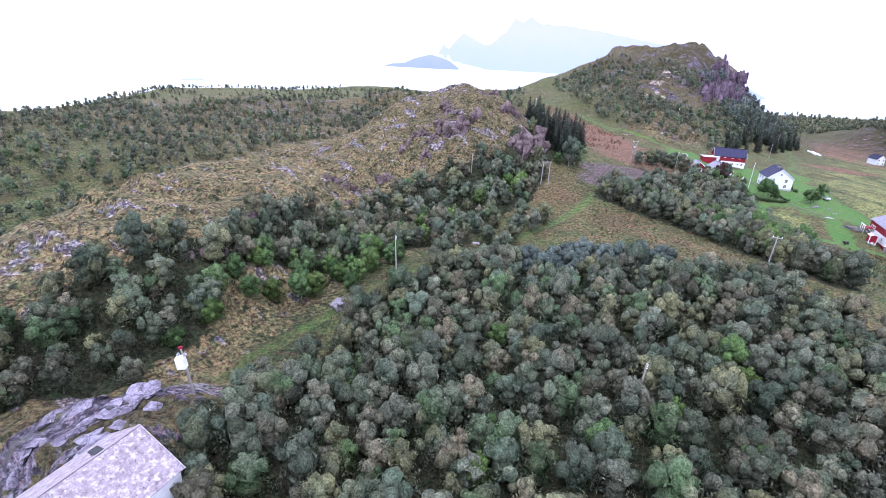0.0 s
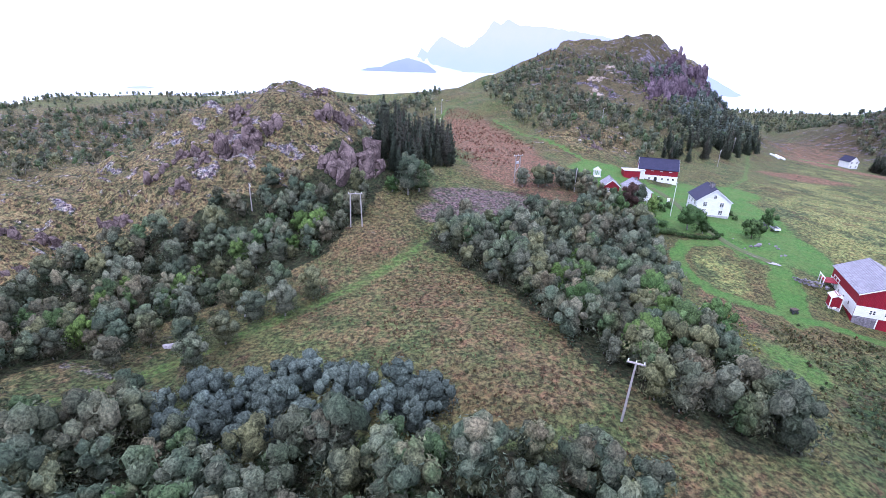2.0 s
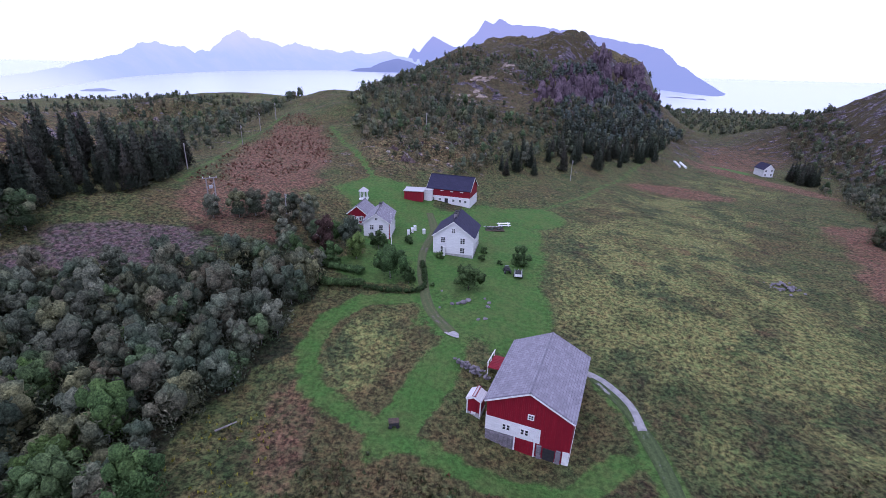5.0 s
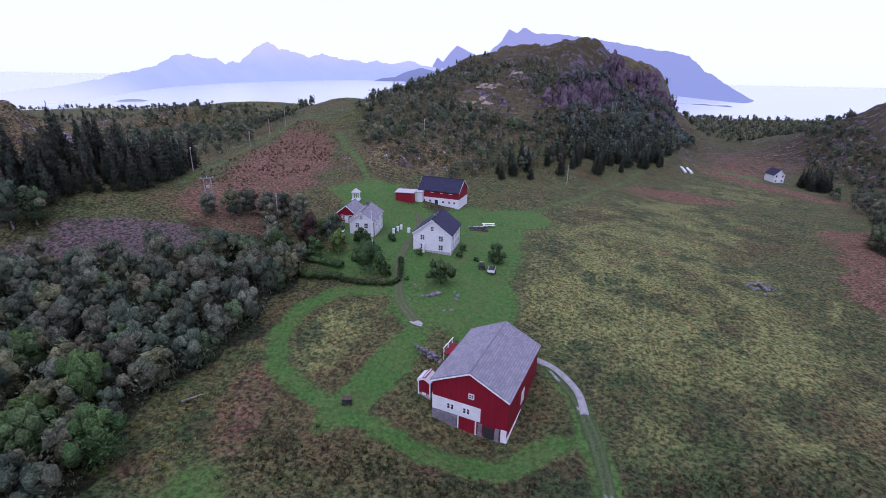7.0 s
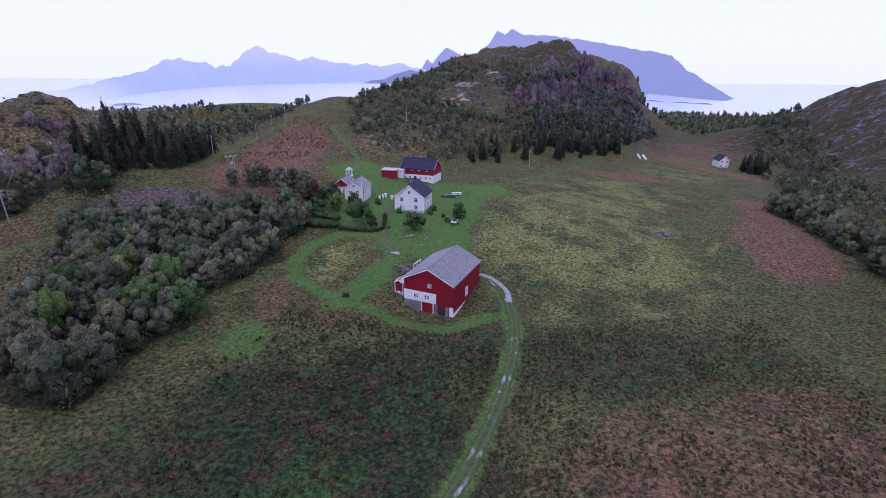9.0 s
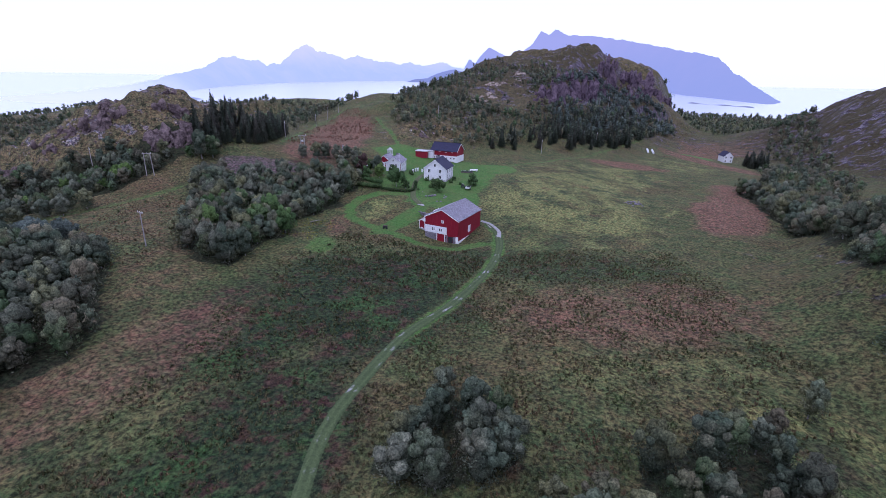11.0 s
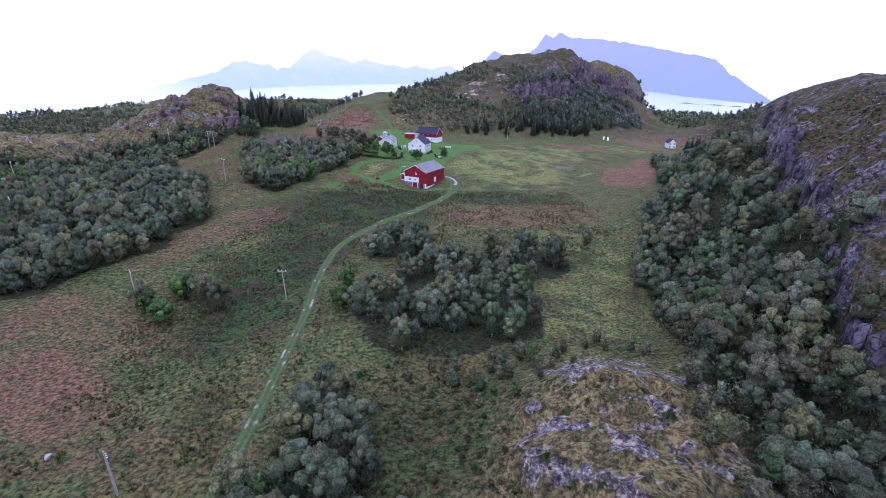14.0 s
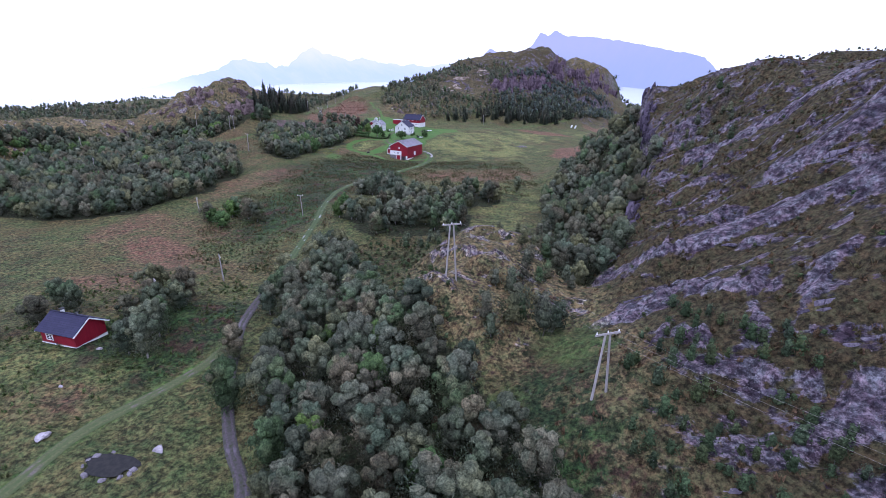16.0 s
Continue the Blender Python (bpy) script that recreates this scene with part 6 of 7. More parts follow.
part("roof", one(box, (0, 0, 2.75), (5.9, 4.9, 0.2), 0, 0.04), LIGHTROOF, shed)
annex = thing("annex", "small white lean-to between shed and byre", "shed", "", pose(117.2, 218.6, ground_z(117.2, 218.6) - 0.1, 0, 0, -10))
part("wall", one(box, (0, 0, 1.4), (2.4, 3.4, 3.0)), WHITE, annex)
part("roof", one(box, (0, 0, 3.0), (2.8, 3.8, 0.18), 0, 0.04), LIGHTROOF, annex)

# the far white house, the cabin and the house beneath the start of the flight
far_house = gable_house("house", "white two-storey house with a dark roof beside dark spruces", "house", pose(303.7, 357, ground_z(303.7, 357) - 0.2, 0, 0, 4), 6.0, 8.0, 4.6, 7.4, WHITE, DARKROOF, 0.3)
for wx in (-1.7, 1.7):
    for wz in (1.5, 3.9):
        window(far_house, (wx, -4.05, wz), 1.0, 1.2, 0)
CX, CY = 124.6, -63.6
cabin = gable_house("cabin", "red cabin with a dark roof and white base boards", "cabin", pose(CX, CY, 15.9, 0, 0, 90 - 8), 5.2, 7.0, 2.6, 4.3, RED, DARKROOF, 0.45)
window(cabin, (-2.66, 1.6, 1.5), 1.2, 0.9, -90)
part("base_board", one(box, (-2.64, 0, 0.1), (0.1, 7.1, 0.5)), TRIM, cabin, "white base board")
part("base_board", one(box, (0, -3.55, 0.1), (5.2, 0.1, 0.5)), TRIM, cabin, "white base board")
chimney(cabin, (0.3, 1.8, 3.9), (0.45, 0.45, 1.0), TRIM)
chimney(cabin, (0.3, -1.2, 4.0), (0.3, 0.3, 0.6), METAL)
start_house = gable_house("house", "white house with a lichen-spotted grey-pink slate roof below the outcrop", "house", pose(-31.8, 21.9, 19.3, 0, 0, 161), 9.8, 9.4, 4.7, 7.7, WHITE, LICHENROOF, 0.3)
window(start_house, (1.2, -4.75, 2.6), 0.9, 1.1, 0)
chimney(start_house, (0.5, -1.0, 7.0), (0.7, 0.7, 0.9))

# ---- poles and wires ----


def shaft(bm, a, b, r0, r1, sides=8):
    a, b = Vector(a), Vector(b)
    d = b - a
    m = Matrix.Translation((a + b) / 2) @ d.to_track_quat("Z", "Y").to_matrix().to_4x4()
    bmesh.ops.create_cone(bm, cap_ends=True, segments=sides, radius1=r0, radius2=r1, depth=d.length, matrix=m)
    return bm


def insulators(parent, xs, z, y=0):
    for x in xs:
        part("insulator", one(shaft, (x, y, z), (x, y, z + 0.28), 0.07, 0.05, 6), TRIM, parent)


def single_pole(x, y, h, lean=(0, 0), arm=False, turn=0, label="grey wooden power pole standing in the meadow", group="power poles"):
    top = thing("power_pole", label, "pole", group, pose(x, y, ground_z(x, y), lean[0], lean[1], turn))
    part("shaft", one(shaft, (0, 0, -0.6), (0, 0, h), 0.15, 0.11), POLEWOOD, top)
    if arm:
        part("crossarm", one(box, (0, 0, h - 0.15), (2.0, 0.14, 0.16)), POLEWOOD, top, "pale crossarm")
        insulators(top, (-0.85, 0, 0.85), h - 0.05)
    else:
        for k in range(3):
            part("insulator", one(shaft, (0.14, 0, h - 0.3 - 0.3 * k), (0.3, 0, h - 0.2 - 0.3 * k), 0.05, 0.05, 6), TRIM, top)
    return top


def double_pole(x, y, h, span, turn=0, spread=0.35, label="pair of grey wooden poles under one crossarm", brace=False):
    """Two poles that stand apart at the foot and meet under a crossarm."""
    top = thing("power_pole", label, "pole", "power poles", pose(x, y, ground_z(x, y), 0, 0, turn))
    for s in (-1, 1):
        part("shaft", one(shaft, (s * span / 2, 0, -0.6), (s * span / 2 * spread, 0, h), 0.16, 0.12), POLEWOOD, top)
    part("crossarm", one(box, (0, 0, h - 0.1), (3.2, 0.16, 0.2)), POLEWOOD, top, "pale crossarm")
    insulators(top, (-1.4, 0, 1.4), h)
    if brace:
        for k in range(3):
            part("brace", one(shaft, (-span / 2, 0.12, 0.8 + 2.2 * k), (span / 2, 0.12, 2.8 + 2.2 * k), 0.06, 0.06, 6), POLEWOOD, top)
        part("switch_box", one(box, (0, 0.2, h - 2.2), (0.8, 0.4, 0.7), 0, 0.04), METAL, top)
    return top


single_pole(-13, 86, 8.4, (0, -2))
single_pole(69.5, 92.6, 8.3, (0, 2), True, -20)
single_pole(129.2, 15.2, 6.8, (0, -3), True, 0)
single_pole(132.4, -34.5, 6.2, (0, -2))
single_pole(94, 15, 5.2, (0, -3))
single_pole(129.4, -50, 6.0, (0, -4))
single_pole(47.7, 217, 7.5)
single_pole(85.8, 186.5, 7.0)
single_pole(114.2, 262, 9.0)
single_pole(170.4, 266, 8.0)
single_pole(208.9, 323.3, 8.5)
single_pole(41, 292, 7.5)
single_pole(44, 304, 7.5)
single_pole(44.1, 264.8, 7.5)
single_pole(233, 424, 9.0)
single_pole(3.4, 153, 6.5)
single_pole(27.4, 48.6, 7.5)
double_pole(28, 150, 7.8, 2.6, 10, 0.85)
double_pole(68.6, 187.5, 8.2, 1.6, 30, 1.0, "lattice pair of power poles with a switch box", True)
double_pole(219, 392, 10, 2.2, 0, 1.0)
double_pole(184.2, -51.2, 9.8, 1.9, 25, 0.3, "pair of leaning grey poles on the rocky knoll")
double_pole(204.4, -74.6, 8.2, 1.9, 25, 0.3, "pair of leaning grey poles at the foot of the slabs")
trafo = thing("power_pole", "leaning grey wooden pole with a red cap on the outcrop", "pole", "", pose(-33.8, 41.3, ground_z(-33.8, 41.3), 0, -6, 0))
part("shaft", one(shaft, (0, 0, -0.6), (0, 0, 7.6), 0.16, 0.11), POLEWOOD, trafo)
part("cap", one(box, (0, 0, 7.5), (0.5, 0.3, 0.3)), RED, trafo)
insulators(trafo, (-0.4, 0.5), 6.4)
part("transformer", one(box, (-0.1, -0.5, 5.6), (1.1, 0.9, 1.7), 8, 0.06), TRIM, trafo, "white transformer box under the pole top")
for sx in (-0.4, 0.4):
    part("hanger", one(box, (sx, -0.3, 6.6), (0.08, 0.5, 0.5)), METAL, trafo)


def wire(a, b, sag, k):
    bm = bmesh.new()
    a, b = Vector(a), Vector(b)
    pts = [a.lerp(b, i / 14) - Vector((0, 0, sag * 4 * (i / 14) * (1 - i / 14))) for i in range(15)]
    for p, q in zip(pts, pts[1:]):
        shaft(bm, p, q, 0.008, 0.008, 4)
    return bm


lines = thing("power_line", "three thin pale wires strung between the poles", "wires")
turn = math.radians(25)
for k, o in enumerate((-1.4, 0, 1.4)):
    ox, oy = o * math.cos(turn), o * math.sin(turn)
    ze, zf = ground_z(184.2, -51.2) + 10.1, ground_z(204.4, -74.6) + 8.5
    part("wire", wire((184.2 + ox, -51.2 + oy, ze), (204.4 + ox, -74.6 + oy, zf), 0.5, k), POLEWOOD, lines)
    part("wire", wire((204.4 + ox, -74.6 + oy, zf), (236 + ox, -118 + oy, zf + 9), 1.2, k), POLEWOOD, lines)

# ---- in the farmyard ----
flag = thing("flagpole", "tall white flagpole on the lawn", "flagpole", "", pose(111, 177.2, ground_z(111, 177.2)))
part("shaft", one(shaft, (0, 0, -0.3), (0, 0, 9.6), 0.09, 0.05), TRIM, flag)
part("knob", one(shaft, (0, 0, 9.6), (0, 0, 9.8), 0.1, 0.05), TRIM, flag)


def garden_tree(mould_args, x, y, s=1.0):
    t = tree_mould(*mould_args[0], **mould_args[1])
    t.matrix_basis = pose(x, y, ground_z(x, y) - 0.1) @ Matrix.Scale(s, 4)
    return t


garden_tree(((71, "garden_tree", "dark green broad garden tree beside the hedge", "tree", 6.4, 5.8, 13, 1300, 0.22, HEDGE, BARK), dict(foot=0.32)), 111.8, 168.2, 1.2)
garden_tree(((72, "garden_tree", "reddish-brown copper-leaved garden tree", "tree", 7.2, 4.2, 12, 1200, 0.22, RUSSET, BARK), dict(foot=0.12)), 97.6, 174.5, 1.3)
garden_tree(((73, "garden_tree", "green garden tree with a bare pale trunk", "tree", 7.0, 4.6, 11, 1000, 0.22, BIRCH, BARK), dict(foot=0.3)), 102.0, 178.6, 1.15)
garden_tree(((74, "garden_tree", "small round dark green tree on the lawn", "tree", 3.9, 3.7, 12, 1100, 0.18, HEDGE, DARKBARK), dict(foot=0.28)), 127.2, 165.6, 1.45)
garden_tree(((75, "garden_tree", "dark green tree beside the parked trailer", "tree", 3.9, 2.9, 11, 1000, 0.18, HEDGE, DARKBARK), dict(foot=0.12)), 139.2, 178.0, 1.4)
for k, (gx, gy, gs, gm) in enumerate(((94.5, 178, 1.0, BIRCH), (99.5, 170.5, 0.9, HEDGE), (92.5, 182.5, 0.9, BIRCH), (107.8, 180.2, 0.8, HEDGE), (91, 171, 1.1, BIRCH), (115.5, 167.2, 0.7, HEDGE), (88.5, 176.5, 1.0, BIRCH), (90.2, 186.6, 1.0, BIRCH), (86.8, 181.6, 1.1, BIRCH), (83.6, 186.4, 1.0, BIRCH), (93.4, 168.4, 1.1, HEDGE))):
    garden_tree(((210 + k, "garden_tree", "leafy green tree in the farmhouse garden", "tree", 6.2, 4.8, 8, 800, 0.24, gm, BARK), dict(foot=0.2, group="trees of the garden")), gx, gy, gs)
garden_tree(((76, "garden_tree", "dark conifer in the farm wood", "tree", 7.5, 3.2, 9, 600, 0.3, SPRUCE, DARKBARK, True), {}), 93, 160)


def hedge(pts, h, w, label, mat=WILLOW, seed=1):
    rng = np.random.default_rng(seed)
    line = curve_points(pts, 1.0)
    lumps = []
    for px, py in line:
        lumps.append((np.array([px, py, ground_z(px, py) + h * 0.45]), np.array([w * 0.6, w * 0.6, h * 0.55]) * rng.uniform(0.85, 1.15)))
    v, f, q, nn = leafy(rng, lumps, 110 * len(lumps), 0.2, ICO0, 0.7, 0.0, 1.0, 99, 0.0)
    ob = new("hedge", mesh_from("hedge", v, [f, q], [mat], None, True, nn))
    return tagged(ob, label, "hedge")


hedge([(117.8, 175), (118.6, 169.5), (118.2, 164.6), (113, 163.4), (107.5, 163.6)], 1.1, 1.2, "clipped dark green garden hedge round the lawn", HEDGE, 2)
hedge([(106.5, 164.2), (101, 163.2), (96.5, 164)], 2.0, 2.6, "thick dark berry bushes along the garden edge", HEDGE, 3)
hedge([(95.8, 170), (101, 168.6), (105.6, 168.4)], 1.9, 2.4, "row of dark garden shrubs", HEDGE, 4)
for k, (bx, by, bs) in enumerate(((113.8, 186, 1.5), (130.8, 179.6, 1.0), (131.4, 183.5, 1.1), (121.5, 178.8, 1.1), (108.5, 184.6, 1.2), (105.2, 186.4, 1.0), (120.3, 166.5, 0.6), (113.4, 193.6, 0.9), (94.2, 186.2, 1.4), (96, 189, 1.2), (110.2, 180.5, 1.0), (134.6, 178.2, 0.7))):
    rng = np.random.default_rng(400 + k)
    v, f, q, nn = leafy(rng, round_lumps(rng, 6, 1.5, 1.7, 0.1, 0.3), 220, 0.15, ICO0)
    ob = new("garden_bush", mesh_from("garden_bush", v, [f, q], [BRIGHT if k % 3 == 0 else HEDGE], None, True, nn))
    ob.matrix_basis = pose(bx, by, ground_z(bx, by)) @ Matrix.Scale(bs, 4)
    tagged(ob, "rounded green garden bush on the lawn", "bush", "garden bushes")

for k, (bx, by) in enumerate(((113.4, 192.4), (114.2, 194.2), (114.8, 195.8), (117.2, 193.2))):
    hive = thing("beehive", "white beehive box standing on the grass", "beehive", "beehives", pose(bx, by, ground_z(bx, by), 0, 0, 10 * k))
    part("box", one(box, (0, 0, 0.6), (0.6, 0.6, 1.2), 0, 0.03), TRIM, hive)
    part("lid", one(box, (0, 0, 1.25), (0.7, 0.7, 0.1), 0, 0.02), PLASTIC, hive)

quad = thing("quad_bike", "small black vehicle parked on the lawn", "vehicle", "", pose(135.9, 174.6, ground_z(135.9, 174.6), 0, 0, 5))
part("body", one(box, (0, 0, 0.85), (1.1, 1.7, 0.5), 0, 0.12), BLACK, quad)
part("seat", one(box, (0, -0.2, 1.2), (0.5, 0.9, 0.25), 0, 0.08), BLACK, quad)
part("handlebar", one(box, (0, 0.5, 1.4), (0.9, 0.1, 0.1), 0, 0.02), METAL, quad)
for sx in (-1, 1):
    for sy in (-1, 1):
        wh = part("wheel", one(shaft, (sx * 0.45, sy * 0.65, 0.35), (sx * 0.72, sy * 0.65, 0.35), 0.36, 0.36, 14), BLACK, quad)
        part("rim", one(shaft, (sx * 0.71, sy * 0.65, 0.35), (sx * 0.74, sy * 0.65, 0.35), 0.18, 0.18, 10), METAL, wh)
trailer = thing("trailer", "grey box trailer with a white tailboard on the lawn", "trailer", "", pose(138, 172.8, ground_z(138, 172.8), 0, 0, -8))
part("bed", one(box, (0, 0, 0.75), (1.5, 3.0, 0.12), 0, 0.02), METAL, trailer)
for sx in (-1, 1):
    part("side_board", one(box, (sx * 0.75, 0, 1.0), (0.06, 3.0, 0.45)), METAL, trailer)
    part("wheel", one(shaft, (sx * 0.78, -0.2, 0.33), (sx * 0.98, -0.2, 0.33), 0.33, 0.33, 14), BLACK, trailer)
part("tailboard", one(box, (0, -1.52, 1.0), (1.5, 0.06, 0.55)), TRIM, trailer, "white tailboard")
part("drawbar", one(box, (0, 2.0, 0.7), (0.1, 1.2, 0.1)), METAL, trailer)
part("load", one(box, (0, 0.2, 0.95), (1.2, 2.0, 0.3), 0, 0.08), BLACK, trailer, "dark load")

bench = thing("garden_table", "white garden table and benches on the grass", "garden furniture", "", pose(138, 203.4, ground_z(138, 203.4), 0, 0, 8))
part("tabletop", one(box, (0, 0, 0.75), (3.4, 0.9, 0.08)), TRIM, bench)
for sy in (-1, 1):
    part("seat", one(box, (0, sy * 0.85, 0.45), (3.4, 0.4, 0.07)), TRIM, bench)
for sx in (-1.2, 1.2):
    part("leg", one(box, (sx, 0, 0.38), (0.12, 1.6, 0.76)), TRIM, bench)
bed = thing("flower_bed", "dark planted garden bed with low herbs", "garden bed", "", pose(135.2, 200.2, ground_z(135.2, 200.2) - 0.05, 0, 0, 6))
part("soil", one(box, (0, 0, 0.1), (5.0, 3.2, 0.25), 0, 0.06), DARKBARK, bed)
rng = np.random.default_rng(77)
v, f, q, nn = leafy(rng, [(np.array([-2.2 + 0.3 * k, 0.9 * math.sin(k), 0.35]), np.array([0.5, 0.7, 0.35])) for k in range(16)], 420, 0.14)
part_mesh("herbs", mesh_from("herbs", v, [f, q], [WILLOW], None, True, nn), bed)
part("frame_board", one(box, (0, 1.65, 0.2), (5.0, 0.1, 0.4)), TRIM, bed)


def rock_at(x, y, s, turn_deg, sink=0.25, label="grey-purple lichened boulder in the grass", group="", name="boulder", mesh=None, squash=1.0):
    ob = new(name, mesh or ROCKS[int(abs(x * 7 + y * 3)) % 5])
    ob.matrix_basis = pose(x, y, ground_z(x, y) + s * 0.5 * squash - sink * s, 0, 0, turn_deg) @ Matrix.Diagonal((s, s, s * squash, 1))
    return tagged(ob, label, "boulder", group)


for k, (bx, by, s) in enumerate(((126.4, 160.6, 0.8), (125.4, 160.2, 0.6), (127.2, 161.4, 0.7), (124.2, 160.0, 0.5), (130, 155.6, 0.5), (128.8, 155.2, 0.4), (122.2, 164.6, 0.3), (121.9, 158.6, 0.3), (130.8, 159.6, 0.5), (131.2, 161.2, 0.5), (130.4, 162.6, 0.4))):
    rock_at(bx, by, s, 40 * k, 0.25, "loose grey stone on the lawn", "stones on the lawn", "stone")
patch = new("gravel_patch", boulder_mesh(91, (1.5, 0.9, 0.1), 0.6, GRAVEL, 3))
patch.matrix_basis = pose(124.2, 150.6, ground_z(124.2, 150.6) + 0.1, 0, 0, -35)
tagged(patch, "pale heap of spread gravel at the end of the track", "gravel")
tarp = new("white_tarpaulin", boulder_mesh(92, (1.3, 0.9, 0.55), 0.6, PLASTIC, 3))
tarp.matrix_basis = pose(95.2, 187.4, ground_z(95.2, 187.4) + 0.35)
tagged(tarp, "white tarpaulin over a heap in the garden", "tarpaulin")
boat = new("upturned_boat", boulder_mesh(93, (0.8, 1.7, 0.5), 0.8, PLASTIC, 3))
boat.matrix_basis = pose(100.4, 187.6, ground_z(100.4, 187.6) + 0.4, 0, 0, 70)
tagged(boat, "white upturned boat beside the house", "boat")
sack = thing("garden_cart", "small dark cart standing on mown grass", "cart", "", pose(116.6, 131.2, ground_z(116.6, 131.2), 0, 0, 10))
part("tub", one(box, (0, 0, 0.6), (1.3, 0.9, 0.6), 0, 0.1), BLACK, sack)
part("rim", one(box, (0, 0, 0.93), (1.4, 1.0, 0.08), 0, 0.03), DARKBARK, sack)
for sx in (-1, 1):
    part("wheel", one(shaft, (sx * 0.5, -0.5, 0.25), (sx * 0.5, -0.38, 0.25), 0.25, 0.25, 12), BLACK, sack)

# ---- farther things ----
for r in range(2):
    for k in range(9):
        bx, by = 246.5 + r * 3.4 + 0.25 * k, 339 + 1.35 * k
        me = bpy.data.meshes.new("silage_bale")
        bm = one(shaft, (0, -0.62, 0.6), (0, 0.62, 0.6), 0.62, 0.62, 14)
        bmesh.ops.bevel(bm, geom=[e for e in bm.edges if abs(e.verts[0].co.y - e.verts[1].co.y) < 1e-4], offset=0.08, segments=2, affect="EDGES")
        bm.to_mesh(me)
        bm.free()
        me.materials.append(PLASTIC)
        bale = new("silage_bale", me)
        bale.matrix_basis = pose(bx, by, ground_z(bx, by), 0, 0, -10 + 5 * r)
        tagged(bale, "white plastic-wrapped silage bale in a row on the field", "bale", "silage bales")
rub = thing("stone_heap", "clearance heap of grey stones in the meadow", "stone heap", "", pose(199, 180.5, ground_z(199, 180.5)))
for k in range(38):
    st = part_mesh("stone", ROCKS[k % 5], rub)
    st.matrix_local = pose(rs.gauss(0, 1.9), rs.gauss(0, 1.6), rs.uniform(0, 0.5), rs.uniform(0, 40), 0, rs.uniform(0, 360)) @ Matrix.Scale(rs.uniform(0.25, 0.7), 4)
PALE = surface("pale_lichened_stone", (0.40, 0.365, 0.385), (0.24, 0.215, 0.235), 1.6, 0.9, 0.8, 0.05, 0.1, stain=(0.2, 0.17, 0.18))
PALE_ROCKS = [boulder_mesh(70 + k, (1.2, 0.9, 0.6), 0.7, PALE) for k in range(3)]
rock_at(-22.2, 72.4, 2.4, 30, 0.3, "large purple-grey boulder with a mossy top beside the path", mesh=boulder_mesh(94, (1, 0.8, 0.75), 0.6, STONE, 3))
for k, (bx, by, s) in enumerate(((-15, 76.5, 0.7), (-12.6, 80.2, 0.3), (138.6, -83.4, 0.9), (153.4, -82.8, 0.8), (156.8, -58, 0.4), (131, -66, 0.5), (133, -75, 0.4), (5, 112, 0.9), (14, 121, 0.7), (118.6, -30, 0.6))):
    rock_at(bx, by, s, 53 * k, 0.25, "pale lichened boulder lying in the grass", "boulders in the grass", mesh=PALE_ROCKS[k % 3])
rng = np.random.default_rng(5)
for k in range(12):
    bx, by = rng.uniform(178, 200), rng.uniform(-62, -8)
    rock_at(bx, by, rng.uniform(0.3, 0.7), rng.uniform(0, 360), 0.6, "pale lichened rock lying on the knoll", "rocks on the knoll", squash=0.5)
SLAB = rock("purple_grey_rock", (0.20, 0.175, 0.22), (0.075, 0.062, 0.09), (0.30, 0.28, 0.30))
PINK = rock("pink_grey_crag", (0.165, 0.118, 0.145), (0.062, 0.042, 0.06), (0.23, 0.185, 0.18), 0.3)


def broken_rock(seed, blocks, r, spread, mat):
    """Angular bedded rock: the meshes of a few cracked blocks."""
    rng = np.random.default_rng(seed)
    res = []
    for k in range(blocks):
        bm = bmesh.new()
        c, q = rng.uniform(-1, 1, 3) * spread, rng.uniform(0.55, 1.1)
        pts = rng.standard_normal((15, 3))
        pts = pts / np.linalg.norm(pts, axis=1)[:, None] * rng.uniform(0.8, 1.15, (15, 1)) * np.array(r) * q
        for p in pts:
            bm.verts.new(p + c)
        bmesh.ops.convex_hull(bm, input=bm.verts)
        bmesh.ops.delete(bm, geom=[v for v in bm.verts if not v.link_faces], context="VERTS")
        bmesh.ops.subdivide_edges(bm, edges=bm.edges[:], cuts=1)
        off = Vector(rng.uniform(-50, 50, 3))
        for v in bm.verts:
            v.co += Vector((noise.noise(v.co * 1.1 + off), noise.noise(v.co * 1.1 - off), noise.noise(v.co * 1.3 + off * 2))) * 0.10
        me = bpy.data.meshes.new("block")
        bm.to_mesh(me)
        bm.free()
        me.materials.append(mat)
        res.append(me)
    return res


def rock_thing(name, meshes, m, label, group):
    top = thing(name, label, "rock", group, m)
    for me in meshes:
        part_mesh("block", me, top)
    return top


def on_slope(x, y, turn, sink):
    """A frame that lies on the hillside."""
    n = Vector((ground_z(x - 1.5, y) - ground_z(x + 1.5, y), ground_z(x, y - 1.5) - ground_z(x, y + 1.5), 3.0)).normalized()
    t = Vector((math.cos(radians(turn)), math.sin(radians(turn)), 0))
    t = (t - n * t.dot(n)).normalized()
    b = n.cross(t)
    return Matrix.Translation(Vector((x, y, ground_z(x, y))) - n * sink) @ Matrix((t, b, n)).transposed().to_4x4()


